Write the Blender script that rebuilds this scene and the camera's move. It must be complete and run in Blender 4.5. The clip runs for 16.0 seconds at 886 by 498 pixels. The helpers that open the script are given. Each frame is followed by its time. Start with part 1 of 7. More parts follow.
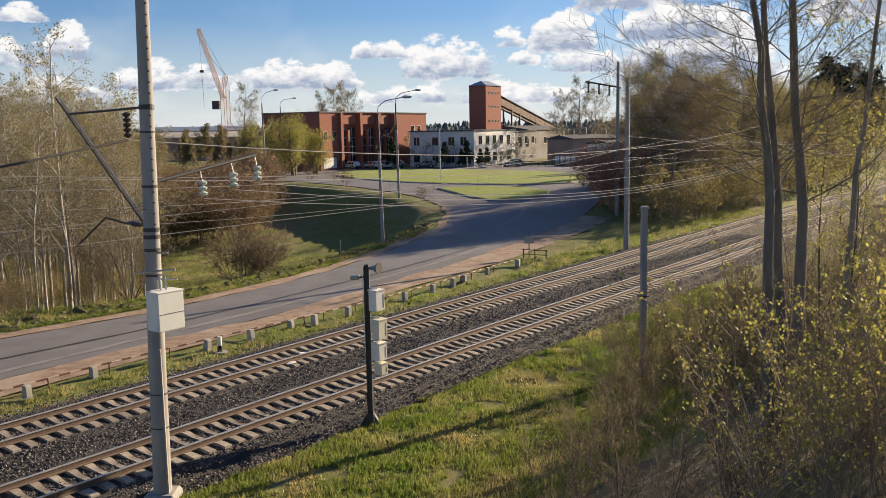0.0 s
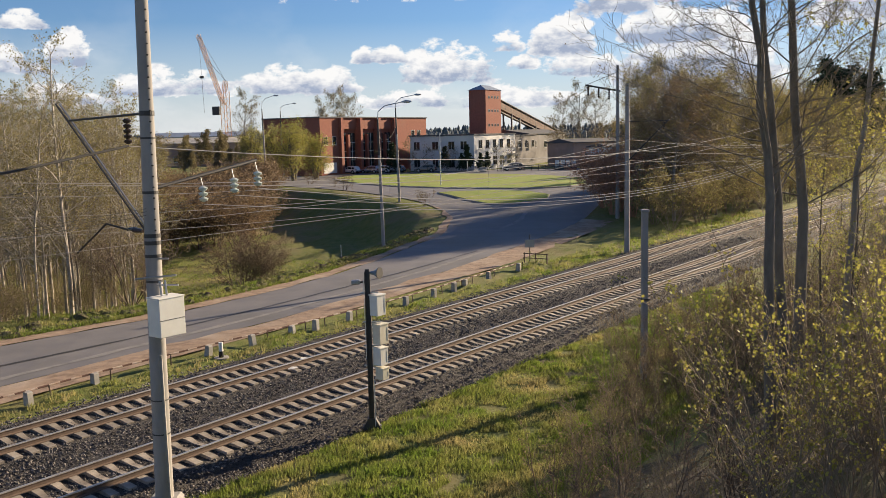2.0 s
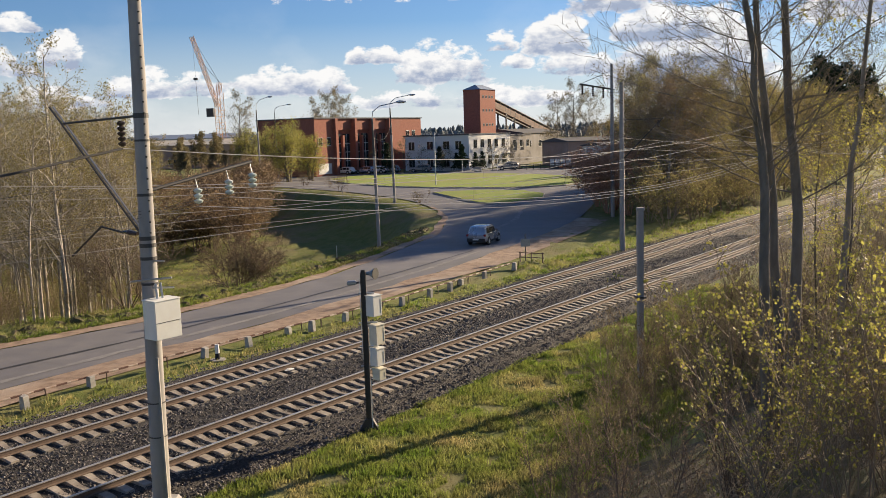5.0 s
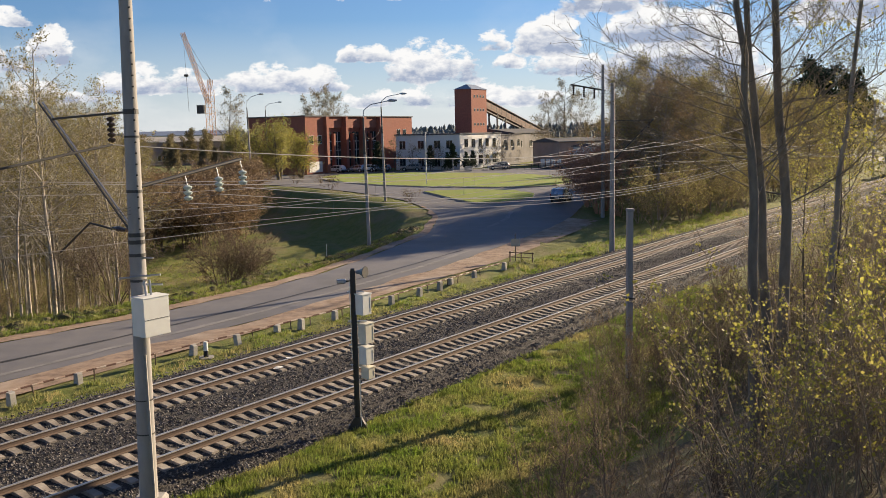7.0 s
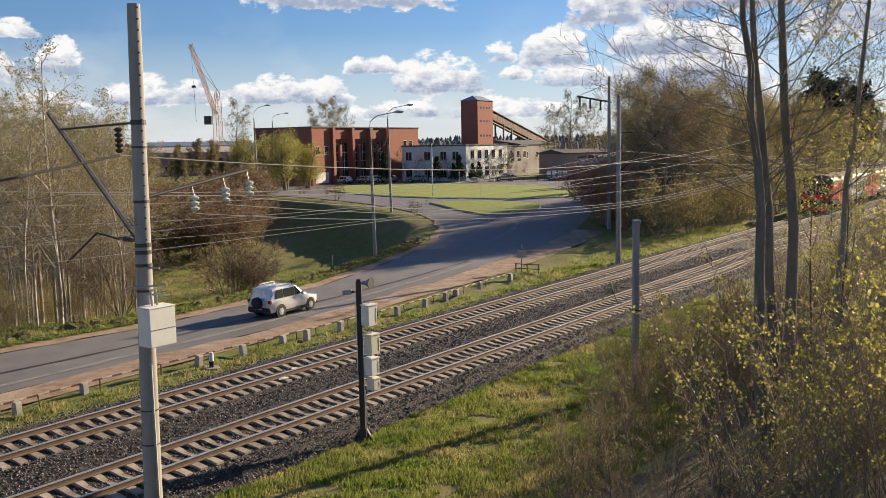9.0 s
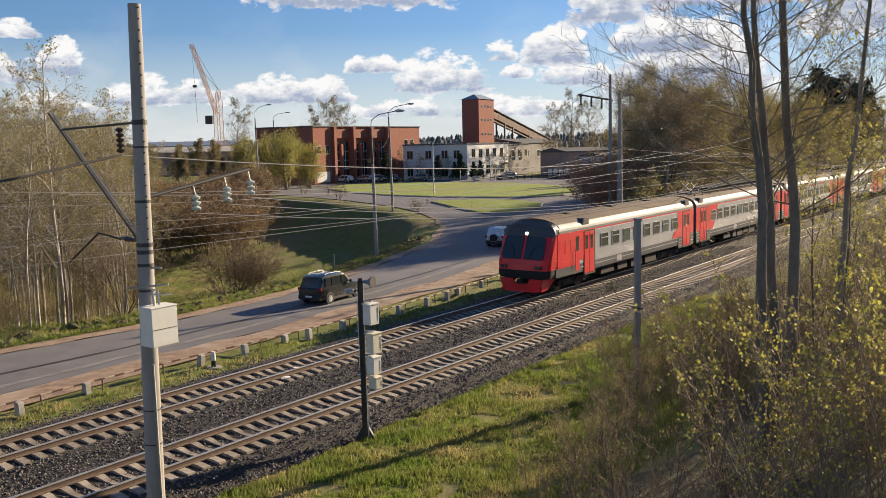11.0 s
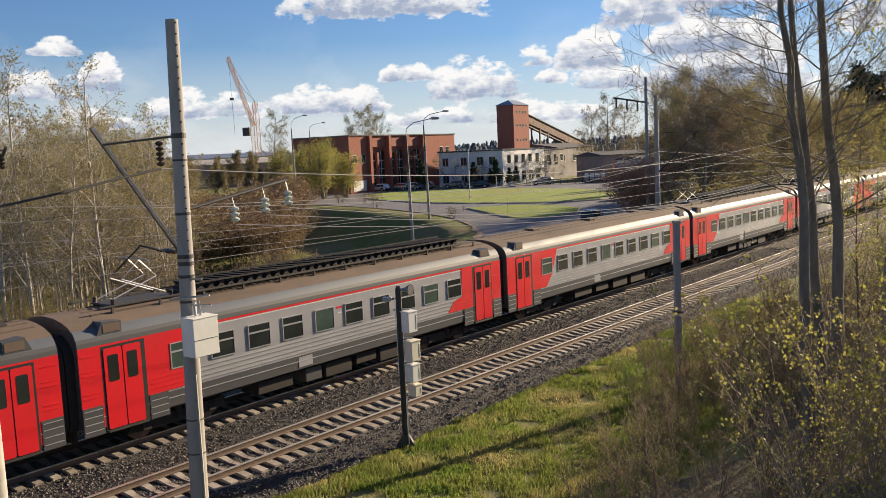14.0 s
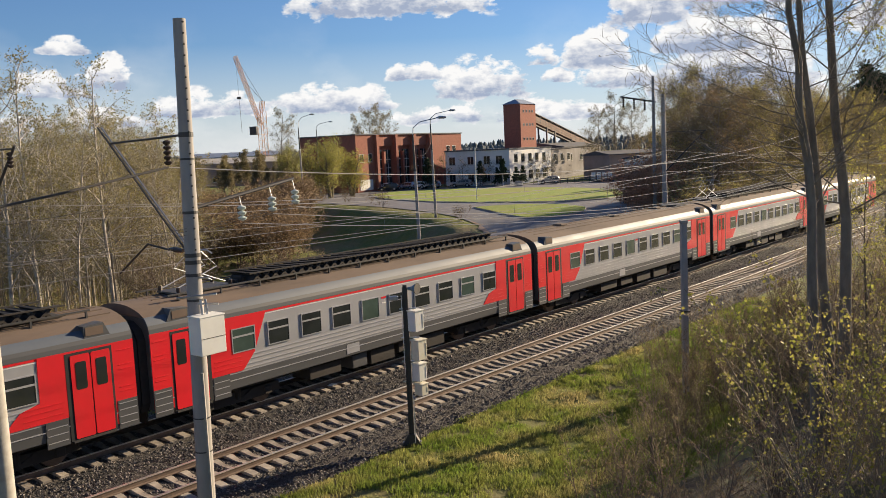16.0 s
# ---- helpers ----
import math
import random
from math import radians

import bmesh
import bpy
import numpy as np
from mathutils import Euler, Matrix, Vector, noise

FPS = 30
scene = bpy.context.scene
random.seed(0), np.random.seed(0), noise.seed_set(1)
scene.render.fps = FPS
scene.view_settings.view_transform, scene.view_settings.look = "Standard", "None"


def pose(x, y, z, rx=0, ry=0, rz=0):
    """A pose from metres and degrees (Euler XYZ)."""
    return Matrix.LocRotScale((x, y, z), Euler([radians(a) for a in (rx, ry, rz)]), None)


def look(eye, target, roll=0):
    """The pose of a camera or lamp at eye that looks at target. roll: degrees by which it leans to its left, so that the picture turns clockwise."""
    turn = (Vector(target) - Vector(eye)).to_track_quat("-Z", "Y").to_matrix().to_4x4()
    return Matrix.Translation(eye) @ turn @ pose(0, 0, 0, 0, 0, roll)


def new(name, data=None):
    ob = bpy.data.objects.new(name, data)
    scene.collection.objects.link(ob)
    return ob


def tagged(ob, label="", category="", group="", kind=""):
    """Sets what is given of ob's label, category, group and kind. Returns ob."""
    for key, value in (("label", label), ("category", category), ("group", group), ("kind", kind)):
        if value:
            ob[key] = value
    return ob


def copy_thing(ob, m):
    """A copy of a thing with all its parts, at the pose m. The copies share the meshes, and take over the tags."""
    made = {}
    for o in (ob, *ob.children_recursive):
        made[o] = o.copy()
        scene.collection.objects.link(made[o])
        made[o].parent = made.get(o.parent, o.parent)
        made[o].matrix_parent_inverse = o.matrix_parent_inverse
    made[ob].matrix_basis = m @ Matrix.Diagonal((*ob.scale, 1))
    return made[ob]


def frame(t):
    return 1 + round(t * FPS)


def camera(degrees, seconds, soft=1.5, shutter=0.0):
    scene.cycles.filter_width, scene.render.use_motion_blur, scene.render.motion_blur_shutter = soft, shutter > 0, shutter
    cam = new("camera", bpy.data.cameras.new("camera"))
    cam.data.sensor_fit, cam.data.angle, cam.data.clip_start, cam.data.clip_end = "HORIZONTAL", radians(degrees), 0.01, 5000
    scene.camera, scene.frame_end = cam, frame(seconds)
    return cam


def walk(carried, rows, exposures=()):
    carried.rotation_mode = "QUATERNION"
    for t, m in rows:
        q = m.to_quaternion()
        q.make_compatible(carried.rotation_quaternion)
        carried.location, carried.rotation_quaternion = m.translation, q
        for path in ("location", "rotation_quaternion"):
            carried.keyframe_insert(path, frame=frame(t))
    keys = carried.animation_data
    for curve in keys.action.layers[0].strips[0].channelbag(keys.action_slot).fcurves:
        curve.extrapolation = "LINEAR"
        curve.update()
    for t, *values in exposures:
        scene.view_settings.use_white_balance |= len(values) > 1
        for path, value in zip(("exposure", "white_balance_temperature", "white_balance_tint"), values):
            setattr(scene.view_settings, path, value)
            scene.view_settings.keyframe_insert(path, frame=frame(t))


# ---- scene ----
# ---------------------------------------------------------------- camera
CAM_H = 9.044
cam = camera(52.9, 16.0, soft=0.8)
walk(cam, [
    (0.0, pose(0, 0, CAM_H, 82.315, 1.034, -0.000)),
    (0.5, pose(0, 0, CAM_H, 82.505, 0.840, -0.291)),
    (1.0, pose(0, 0, CAM_H, 82.724, 0.876, -0.250)),
    (1.5, pose(0, 0, CAM_H, 82.696, 0.933, -0.132)),
    (2.0, pose(0, 0, CAM_H, 82.592, 1.365, 0.003)),
    (2.5, pose(0, 0, CAM_H, 82.684, 1.493, 0.151)),
    (3.0, pose(0, 0, CAM_H, 82.937, 1.354, 0.115)),
    (5.5, pose(0, 0, CAM_H, 82.536, 1.920, -0.434)),
    (6.0, pose(0, 0, CAM_H, 82.541, 1.899, -0.501)),
    (6.5, pose(0, 0, CAM_H, 82.661, 1.491, -0.740)),
    (7.0, pose(0, 0, CAM_H, 82.512, 1.265, -0.910)),
    (7.5, pose(0, 0, CAM_H, 82.421, 1.478, -1.037)),
    (8.0, pose(0, 0, CAM_H, 82.921, 1.423, -1.042)),
    (8.5, pose(0, 0, CAM_H, 83.263, 1.241, -0.786)),
    (9.0, pose(0, 0, CAM_H, 83.234, 1.144, -0.509)),
    (11.5, pose(0, 0, CAM_H, 83.124, 1.482, -0.334)),
    (12.0, pose(0, 0, CAM_H, 83.085, 1.826, 0.159)),
    (12.5, pose(0, 0, CAM_H, 83.082, 2.145, 0.780)),
    (13.0, pose(0, 0, CAM_H, 83.207, 2.291, 1.190)),
    (13.5, pose(0, 0, CAM_H, 83.598, 2.411, 1.383)),
    (14.0, pose(0, 0, CAM_H, 83.673, 2.619, 1.819)),
    (14.5, pose(0, 0, CAM_H, 83.521, 2.666, 2.029)),
    (15.0, pose(0, 0, CAM_H, 83.528, 2.608, 1.970)),
    (15.5, pose(0, 0, CAM_H, 83.557, 2.454, 2.201)),
    (16.0, pose(0, 0, CAM_H, 83.633, 2.581, 2.251)),
])

# ---------------------------------------------------------------- sky, sun, exposure
SUN_AZ, SUN_EL = 50.5, 18.5
world = bpy.data.worlds.new("sky")
scene.world = world
world.use_nodes = True
scene.view_settings.exposure = 1.08


def build_sky():
    nt = world.node_tree
    N, L = nt.nodes, nt.links
    N.clear()
    out = N.new("ShaderNodeOutputWorld")
    bg = N.new("ShaderNodeBackground")
    bg.inputs["Strength"].default_value = 0.051
    sky = N.new("ShaderNodeTexSky")
    sky.sky_type = "NISHITA"
    sky.sun_disc = False
    sky.sun_elevation, sky.sun_rotation = radians(SUN_EL), radians(SUN_AZ)
    sky.air_density, sky.dust_density, sky.ozone_density = 1.0, 0.15, 5.0
    tc = N.new("ShaderNodeTexCoord")
    sep = N.new("ShaderNodeSeparateXYZ")
    L.new(tc.outputs["Generated"], sep.inputs[0])

    def m(op, a, b=None, c=None):
        n = N.new("ShaderNodeMath")
        n.operation = op
        for i, v in enumerate((a, b, c)):
            if v is None:
                continue
            if isinstance(v, (int, float)):
                n.inputs[i].default_value = v
            else:
                L.new(v, n.inputs[i])
        return n.outputs[0]

    def clamp01(v):
        n = N.new("ShaderNodeClamp")
        L.new(v, n.inputs[0])
        return n.outputs[0]

    x, y, z = sep.outputs
    az = m("MULTIPLY", m("ARCTAN2", x, y), 57.2958)
    el = m("MULTIPLY", m("ARCSINE", z), 57.2958)
    comb = N.new("ShaderNodeCombineXYZ")
    L.new(az, comb.inputs[0]), L.new(m("MULTIPLY", el, 1.7), comb.inputs[1])

    def fbm(scale, detail, rough, offset=0.0):
        n = N.new("ShaderNodeTexNoise")
        n.noise_dimensions = "2D"
        n.inputs["Scale"].default_value, n.inputs["Detail"].default_value, n.inputs["Roughness"].default_value = scale, detail, rough
        v = N.new("ShaderNodeVectorMath")
        v.inputs[1].default_value = (offset, offset * 0.7, 0)
        L.new(comb.outputs[0], v.inputs[0]), L.new(v.outputs[0], n.inputs["Vector"])
        return n.outputs["Fac"]

    # cumulus clouds: azimuth, elevation of the flat base's middle, half width, height (degrees), fullness
    clouds = [(0.3, 3.2, 3.4, 2.5, 1.0), (-3.9, 4.5, 1.7, 1.3, 0.85), (-8.7, 2.7, 3.9, 1.8, 0.95), (7.7, 4.8, 2.2, 2.5, 1.0), (9.2, 3.4, 3.0, 1.7, 0.95), (4.1, 5.0, 1.2, 1.4, 0.75),
              (5.0, 3.9, 1.4, 0.9, 0.7), (-5.3, 8.6, 6.4, 3.2, 1.0), (10.8, 7.2, 2.6, 3.6, 1.0), (14.0, 5.3, 3.2, 2.2, 1.3), (15.5, 2.6, 5.0, 4.6, 1.3), (17.5, 7.8, 6.0, 5.0, 0.9), (-25.4, 4.0, 2.4, 2.0, 0.75),
              (-22.4, 4.5, 1.5, 2.1, 0.9), (-24.6, 6.5, 1.6, 1.0, 0.75), (-17.0, 2.7, 4.4, 1.7, 0.85), (-1.0, 1.7, 5.0, 1.2, 0.75), (-24.0, 2.2, 6.0, 1.2, 0.65), (4.0, 1.6, 5.0, 1.4, 0.75),
              (34.0, 6.0, 12.0, 9.0, 1.0), (-48.0, 9.0, 12.0, 6.0, 0.9), (60.0, 12.0, 14.0, 8.0, 0.9), (-90.0, 14.0, 18.0, 9.0, 0.9),
              (120.0, 12.0, 20.0, 9.0, 0.9), (180.0, 16.0, 22.0, 10.0, 0.9), (12.0, 26.0, 12.0, 7.0, 0.8), (-30.0, 30.0, 14.0, 7.0, 0.8)]
    density = shade = None
    for a, e, w, h, full in clouds:
        u = m("DIVIDE", m("SUBTRACT", az, a), w)
        v = m("DIVIDE", m("SUBTRACT", el, e), h)
        up = m("SUBTRACT", 1.0, m("ADD", m("MULTIPLY", u, u), m("ABSOLUTE", m("MULTIPLY", v, v))))
        base = clamp01(m("MULTIPLY", m("ADD", v, 0.16), 5.0))
        d = m("MULTIPLY", m("MULTIPLY", clamp01(m("ADD", up, 0.35)), base), full)
        s = m("MULTIPLY", d, m("SUBTRACT", 1.0, clamp01(m("MULTIPLY", v, 1.5))))
        density = d if density is None else m("MAXIMUM", density, d)
        shade = s if shade is None else m("MAXIMUM", shade, s)
    big, fine = fbm(0.42, 7.0, 0.62), fbm(0.9, 6.0, 0.6, 31.0)
    field = m("MULTIPLY", m("ADD", density, m("MULTIPLY", m("SUBTRACT", big, 0.635), 2.7)), clamp01(m("MULTIPLY", density, 5.0)))
    mask = clamp01(m("MULTIPLY", field, 3.8))
    wisp = m("MULTIPLY", clamp01(m("MULTIPLY", m("SUBTRACT", fbm(0.10, 5.0, 0.55, 7.0), 0.5), 2.2)), clamp01(m("MULTIPLY", m("SUBTRACT", 9.0, el), 0.14)))
    mask = m("MAXIMUM", mask, m("MULTIPLY", wisp, 0.75))
    dark = clamp01(m("MULTIPLY", m("ADD", m("MULTIPLY", shade, 1.25), m("MULTIPLY", m("SUBTRACT", fine, 0.56), 2.2)), 1.0))
    tint = N.new("ShaderNodeMix")
    tint.data_type = "RGBA"
    tint.inputs["A"].default_value = (9.0, 8.9, 8.8, 1)
    tint.inputs["B"].default_value = (3.5, 4.1, 5.4, 1)
    L.new(dark, tint.inputs["Factor"])
    # thin haze low over the horizon
    haze = N.new("ShaderNodeMix")
    haze.data_type = "RGBA"
    haze.inputs["B"].default_value = (7.2, 7.5, 7.9, 1)
    L.new(m("MULTIPLY", clamp01(m("MULTIPLY", m("SUBTRACT", 7.0, m("ABSOLUTE", el)), 0.14)), 0.8), haze.inputs["Factor"])
    deep = N.new("ShaderNodeMix")
    deep.data_type, deep.blend_type = "RGBA", "MULTIPLY"
    deep.inputs["Factor"].default_value = 1.0
    deep.inputs["B"].default_value = (0.89, 0.935, 1.07, 1)
    L.new(sky.outputs[0], deep.inputs["A"])
    L.new(deep.outputs["Result"], haze.inputs["A"])
    mix = N.new("ShaderNodeMix")
    mix.data_type = "RGBA"
    L.new(mask, mix.inputs["Factor"]), L.new(haze.outputs["Result"], mix.inputs["A"]), L.new(tint.outputs["Result"], mix.inputs["B"])
    L.new(mix.outputs["Result"], bg.inputs["Color"])
    L.new(bg.outputs[0], out.inputs["Surface"])


build_sky()
sun_data = bpy.data.lights.new("sun", "SUN")
sun_data.energy, sun_data.angle, sun_data.color = 5.0, radians(0.6), (1.0, 0.80, 0.55)
sun = new("sun", sun_data)
sun.matrix_world = look((60, 70, 40), (60 - math.sin(radians(SUN_AZ)), 70 - math.cos(radians(SUN_AZ)), 40 - math.tan(radians(SUN_EL))))

# ---------------------------------------------------------------- helpers and materials
def part(name, bm, material, parent=None, label="", smooth=False):
    """Links a bmesh as one mesh object under a thing or a part."""
    me = bpy.data.meshes.new(name)
    bm.to_mesh(me)
    bm.free()
    me.materials.append(material)
    if smooth:
        me.polygons.foreach_set("use_smooth", [True] * len(me.polygons))
        me.set_sharp_from_angle(angle=radians(35))
    ob = new(name, me)
    if parent:
        ob.parent = parent
    if label:
        tagged(ob, label)
    return ob


def meshed(name, verts, faces, material, parent=None, label="", smooth=False):
    me = bpy.data.meshes.new(name)
    me.from_pydata(verts, [], faces)
    me.materials.append(material)
    if smooth:
        me.polygons.foreach_set("use_smooth", [True] * len(me.polygons))
    ob = new(name, me)
    if parent:
        ob.parent = parent
    if label:
        tagged(ob, label)
    return ob


def again(ob, name, m, parent=None):
    """A piece on the same mesh as ob, at the pose m."""
    o = new(name, ob.data)
    o.parent = parent
    o.matrix_basis = m
    return o


def thing(name, m, label, category, group="", kind=""):
    ob = new(name)
    ob.matrix_basis = m
    ob.empty_display_size = 0.3
    return tagged(ob, label, category, group, kind)


def box(bm, x0, y0, z0, x1, y1, z1, bevel=0.0):
    r = bmesh.ops.create_cube(bm, size=1.0)["verts"]
    bmesh.ops.scale(bm, vec=(abs(x1 - x0), abs(y1 - y0), abs(z1 - z0)), verts=r)
    bmesh.ops.translate(bm, vec=((x0 + x1) / 2, (y0 + y1) / 2, (z0 + z1) / 2), verts=r)
    if bevel:
        es = list({e for v in r for e in v.link_edges})
        bmesh.ops.bevel(bm, geom=es, offset=bevel, segments=1, affect="EDGES")
    return bm


def boxed(*a, **k):
    return box(bmesh.new(), *a, **k)


def tube(bm, points, radii, sides=8, cap=True):
    """A tapered tube along points."""
    rings = []
    pts = [Vector(p) for p in points]
    if isinstance(radii, (int, float)):
        radii = [radii] * len(pts)
    for i, p in enumerate(pts):
        t = (pts[min(i + 1, len(pts) - 1)] - pts[max(i - 1, 0)]).normalized()
        a = t.orthogonal().normalized() if i == 0 else (prev - t * prev.dot(t)).normalized()
        prev = a
        b = t.cross(a)
        rings.append([bm.verts.new(p + (a * math.cos(k * math.tau / sides) + b * math.sin(k * math.tau / sides)) * radii[i]) for k in range(sides)])
    for r, q in zip(rings, rings[1:]):
        for k in range(sides):
            bm.faces.new((r[k], r[(k + 1) % sides], q[(k + 1) % sides], q[k]))
    if cap:
        bm.faces.new(rings[0][::-1])
        bm.faces.new(rings[-1])
    return bm


def tubed(points, radii, sides=8):
    return tube(bmesh.new(), points, radii, sides)


def cyl(bm, x, y, z0, z1, r0, r1=None, sides=16):
    return tube(bm, [(x, y, z0), (x, y, z1)], [r0, r0 if r1 is None else r1], sides)


def prism(bm, outline, axis, a, b):
    """Extrudes a closed outline of (u, v) along axis from a to b: axis 0 takes (y, z), 1 takes (x, z), 2 takes (x, y)."""
    def at(u, v, w):
        return ((w, u, v), (u, w, v), (u, v, w))[axis]
    lo = [bm.verts.new(at(u, v, a)) for u, v in outline]
    hi = [bm.verts.new(at(u, v, b)) for u, v in outline]
    k = len(outline)
    for i in range(k):
        bm.faces.new((lo[i], lo[(i + 1) % k], hi[(i + 1) % k], hi[i]))
    bm.faces.new(lo[::-1])
    bm.faces.new(hi)
    bmesh.ops.recalc_face_normals(bm, faces=bm.faces[:])
    return bm


def material(name, color, rough=0.8, metal=0.0, second=None, scale=6.0, amount=0.6, bump=0.15, bump_scale=40.0, dist=0.02,
             coarse=None, coarse_scale=0.4, random_value=0.0, island=0.0, translucent=0.0, spec=0.4, stretch=(1, 1, 1), coat=0.0):
    """Painted, mineral and plant surfaces: two scales of colour variation, fine relief."""
    mt = bpy.data.materials.new(name)
    mt.use_nodes = True
    nt = mt.node_tree
    N, L = nt.nodes, nt.links
    bs = N["Principled BSDF"]
    bs.inputs["Roughness"].default_value, bs.inputs["Metallic"].default_value = rough, metal
    bs.inputs["Specular IOR Level"].default_value = spec
    bs.inputs["Coat Weight"].default_value = coat
    tc = N.new("ShaderNodeTexCoord")
    mp = N.new("ShaderNodeMapping")
    mp.inputs["Scale"].default_value = stretch
    L.new(tc.outputs["Object"], mp.inputs["Vector"])

    def noise_tex(s, detail=5.0, rough_=0.6):
        n = N.new("ShaderNodeTexNoise")
        n.inputs["Scale"].default_value, n.inputs["Detail"].default_value, n.inputs["Roughness"].default_value = s, detail, rough_
        L.new(mp.outputs[0], n.inputs["Vector"])
        return n.outputs["Fac"]

    def ramp(src, lo, hi):
        n = N.new("ShaderNodeMapRange")
        n.inputs["From Min"].default_value, n.inputs["From Max"].default_value = lo, hi
        L.new(src, n.inputs["Value"])
        return n.outputs["Result"]

    def mixed(a, b, fac, mode="MIX"):
        n = N.new("ShaderNodeMix")
        n.data_type, n.blend_type = "RGBA", mode
        for key, v in (("A", a), ("B", b)):
            if isinstance(v, tuple):
                n.inputs[key].default_value = (*v[:3], 1)
            else:
                L.new(v, n.inputs[key])
        if isinstance(fac, (int, float)):
            n.inputs["Factor"].default_value = fac
        else:
            L.new(fac, n.inputs["Factor"])
        return n.outputs["Result"]

    second = second or tuple(c * 0.72 for c in color)
    n1 = noise_tex(scale)
    f = N.new("ShaderNodeMath")
    f.operation = "MULTIPLY"
    f.inputs[1].default_value = amount
    L.new(ramp(n1, 0.35, 0.68), f.inputs[0])
    col = mixed(color, second, f.outputs[0])
    if coarse:
        col = mixed(col, coarse, ramp(noise_tex(coarse_scale, 4.0), 0.48, 0.68))
    if random_value or island:
        if island:
            g = N.new("ShaderNodeNewGeometry").outputs["Random Per Island"]
        else:
            g = N.new("ShaderNodeObjectInfo").outputs["Random"]
        hv = N.new("ShaderNodeHueSaturation")
        k = random_value or island
        r = N.new("ShaderNodeMapRange")
        r.inputs["To Min"].default_value, r.inputs["To Max"].default_value = 1 - k, 1 + k
        L.new(g, r.inputs["Value"]), L.new(r.outputs[0], hv.inputs["Value"]), L.new(col, hv.inputs["Color"])
        col = hv.outputs[0]
    L.new(col, bs.inputs["Base Color"])
    rr = N.new("ShaderNodeMapRange")
    rr.inputs["To Min"].default_value, rr.inputs["To Max"].default_value = max(0.03, rough - 0.1), min(1, rough + 0.1)
    L.new(n1, rr.inputs["Value"]), L.new(rr.outputs[0], bs.inputs["Roughness"])
    if bump:
        b = N.new("ShaderNodeBump")
        b.inputs["Strength"].default_value, b.inputs["Distance"].default_value = bump, dist
        L.new(noise_tex(bump_scale), b.inputs["Height"]), L.new(b.outputs[0], bs.inputs["Normal"])
    if translucent:
        tr = N.new("ShaderNodeBsdfTranslucent")
        mx = N.new("ShaderNodeMixShader")
        mx.inputs[0].default_value = translucent
        L.new(col, tr.inputs["Color"])
        L.new(bs.outputs[0], mx.inputs[1]), L.new(tr.outputs[0], mx.inputs[2])
        L.new(mx.outputs[0], N["Material Output"].inputs["Surface"])
    return mt


def glow(name, color, strength):
    mt = bpy.data.materials.new(name)
    mt.use_nodes = True
    bs = mt.node_tree.nodes["Principled BSDF"]
    bs.inputs["Base Color"].default_value = (*color, 1)
    bs.inputs["Emission Color"].default_value, bs.inputs["Emission Strength"].default_value = (*color, 1), strength
    return mt


M = {}
M["grass"] = material("grass", (0.115, 0.145, 0.022), 0.9, second=(0.21, 0.195, 0.055), scale=1.3, amount=0.9, bump=0.6, bump_scale=14, dist=0.15,
                      coarse=(0.22, 0.175, 0.085), coarse_scale=0.16)
M["blade"] = material("blade", (0.155, 0.225, 0.034), 0.6, second=(0.26, 0.265, 0.075), scale=0.9, amount=0.9, bump=0, island=0.45, translucent=0.55,
                      coarse=(0.42, 0.35, 0.16), coarse_scale=0.35)
M["asphalt"] = material("asphalt", (0.14, 0.135, 0.145), 0.75, second=(0.19, 0.18, 0.18), scale=0.7, amount=0.8, bump=0.3, bump_scale=60, dist=0.01,
                        coarse=(0.13, 0.125, 0.12), coarse_scale=0.12, spec=0.5)
M["tar"] = material("tar", (0.045, 0.045, 0.05), 0.6, bump_scale=50)
M["dirt"] = material("dirt", (0.36, 0.255, 0.18), 0.95, second=(0.19, 0.13, 0.09), scale=1.8, amount=0.9, bump=0.5, bump_scale=16, dist=0.06,
                     coarse=(0.42, 0.33, 0.25), coarse_scale=0.3)
M["ballast"] = material("ballast", (0.036, 0.031, 0.028), 0.85, second=(0.075, 0.066, 0.058), scale=16, amount=1.0, bump=1.0, bump_scale=15, dist=0.12,
                        coarse=(0.05, 0.042, 0.038), coarse_scale=0.5)
M["stone"] = material("stone", (0.085, 0.075, 0.066), 0.8, second=(0.16, 0.145, 0.13), scale=9, bump=0.3, island=0.85)
M["sleeper"] = material("sleeper", (0.35, 0.305, 0.25), 0.9, second=(0.19, 0.155, 0.125), scale=3, amount=0.9, bump=0.3, bump_scale=60, random_value=0.22)
M["rail_side"] = material("rail_side", (0.15, 0.105, 0.078), 0.7, second=(0.09, 0.062, 0.048), scale=9)
M["rail_top"] = material("rail_top", (0.82, 0.79, 0.74), 0.48, metal=1.0, second=(0.5, 0.47, 0.44), scale=2, bump=0.02)
M["concrete"] = material("concrete", (0.36, 0.34, 0.32), 0.85, second=(0.27, 0.25, 0.235), scale=2.2, amount=0.8, bump=0.25, bump_scale=50, stretch=(1, 1, 0.35))
M["concrete_light"] = material("concrete_light", (0.40, 0.38, 0.345), 0.9, second=(0.26, 0.24, 0.21), scale=4, amount=0.8, random_value=0.12)
M["white_paint"] = material("white_paint", (0.78, 0.77, 0.73), 0.7, second=(0.62, 0.60, 0.56), scale=1.2, amount=0.6, bump=0.1)
M["steel_dark"] = material("steel_dark", (0.07, 0.07, 0.072), 0.55, metal=0.5, second=(0.10, 0.085, 0.07), scale=8)
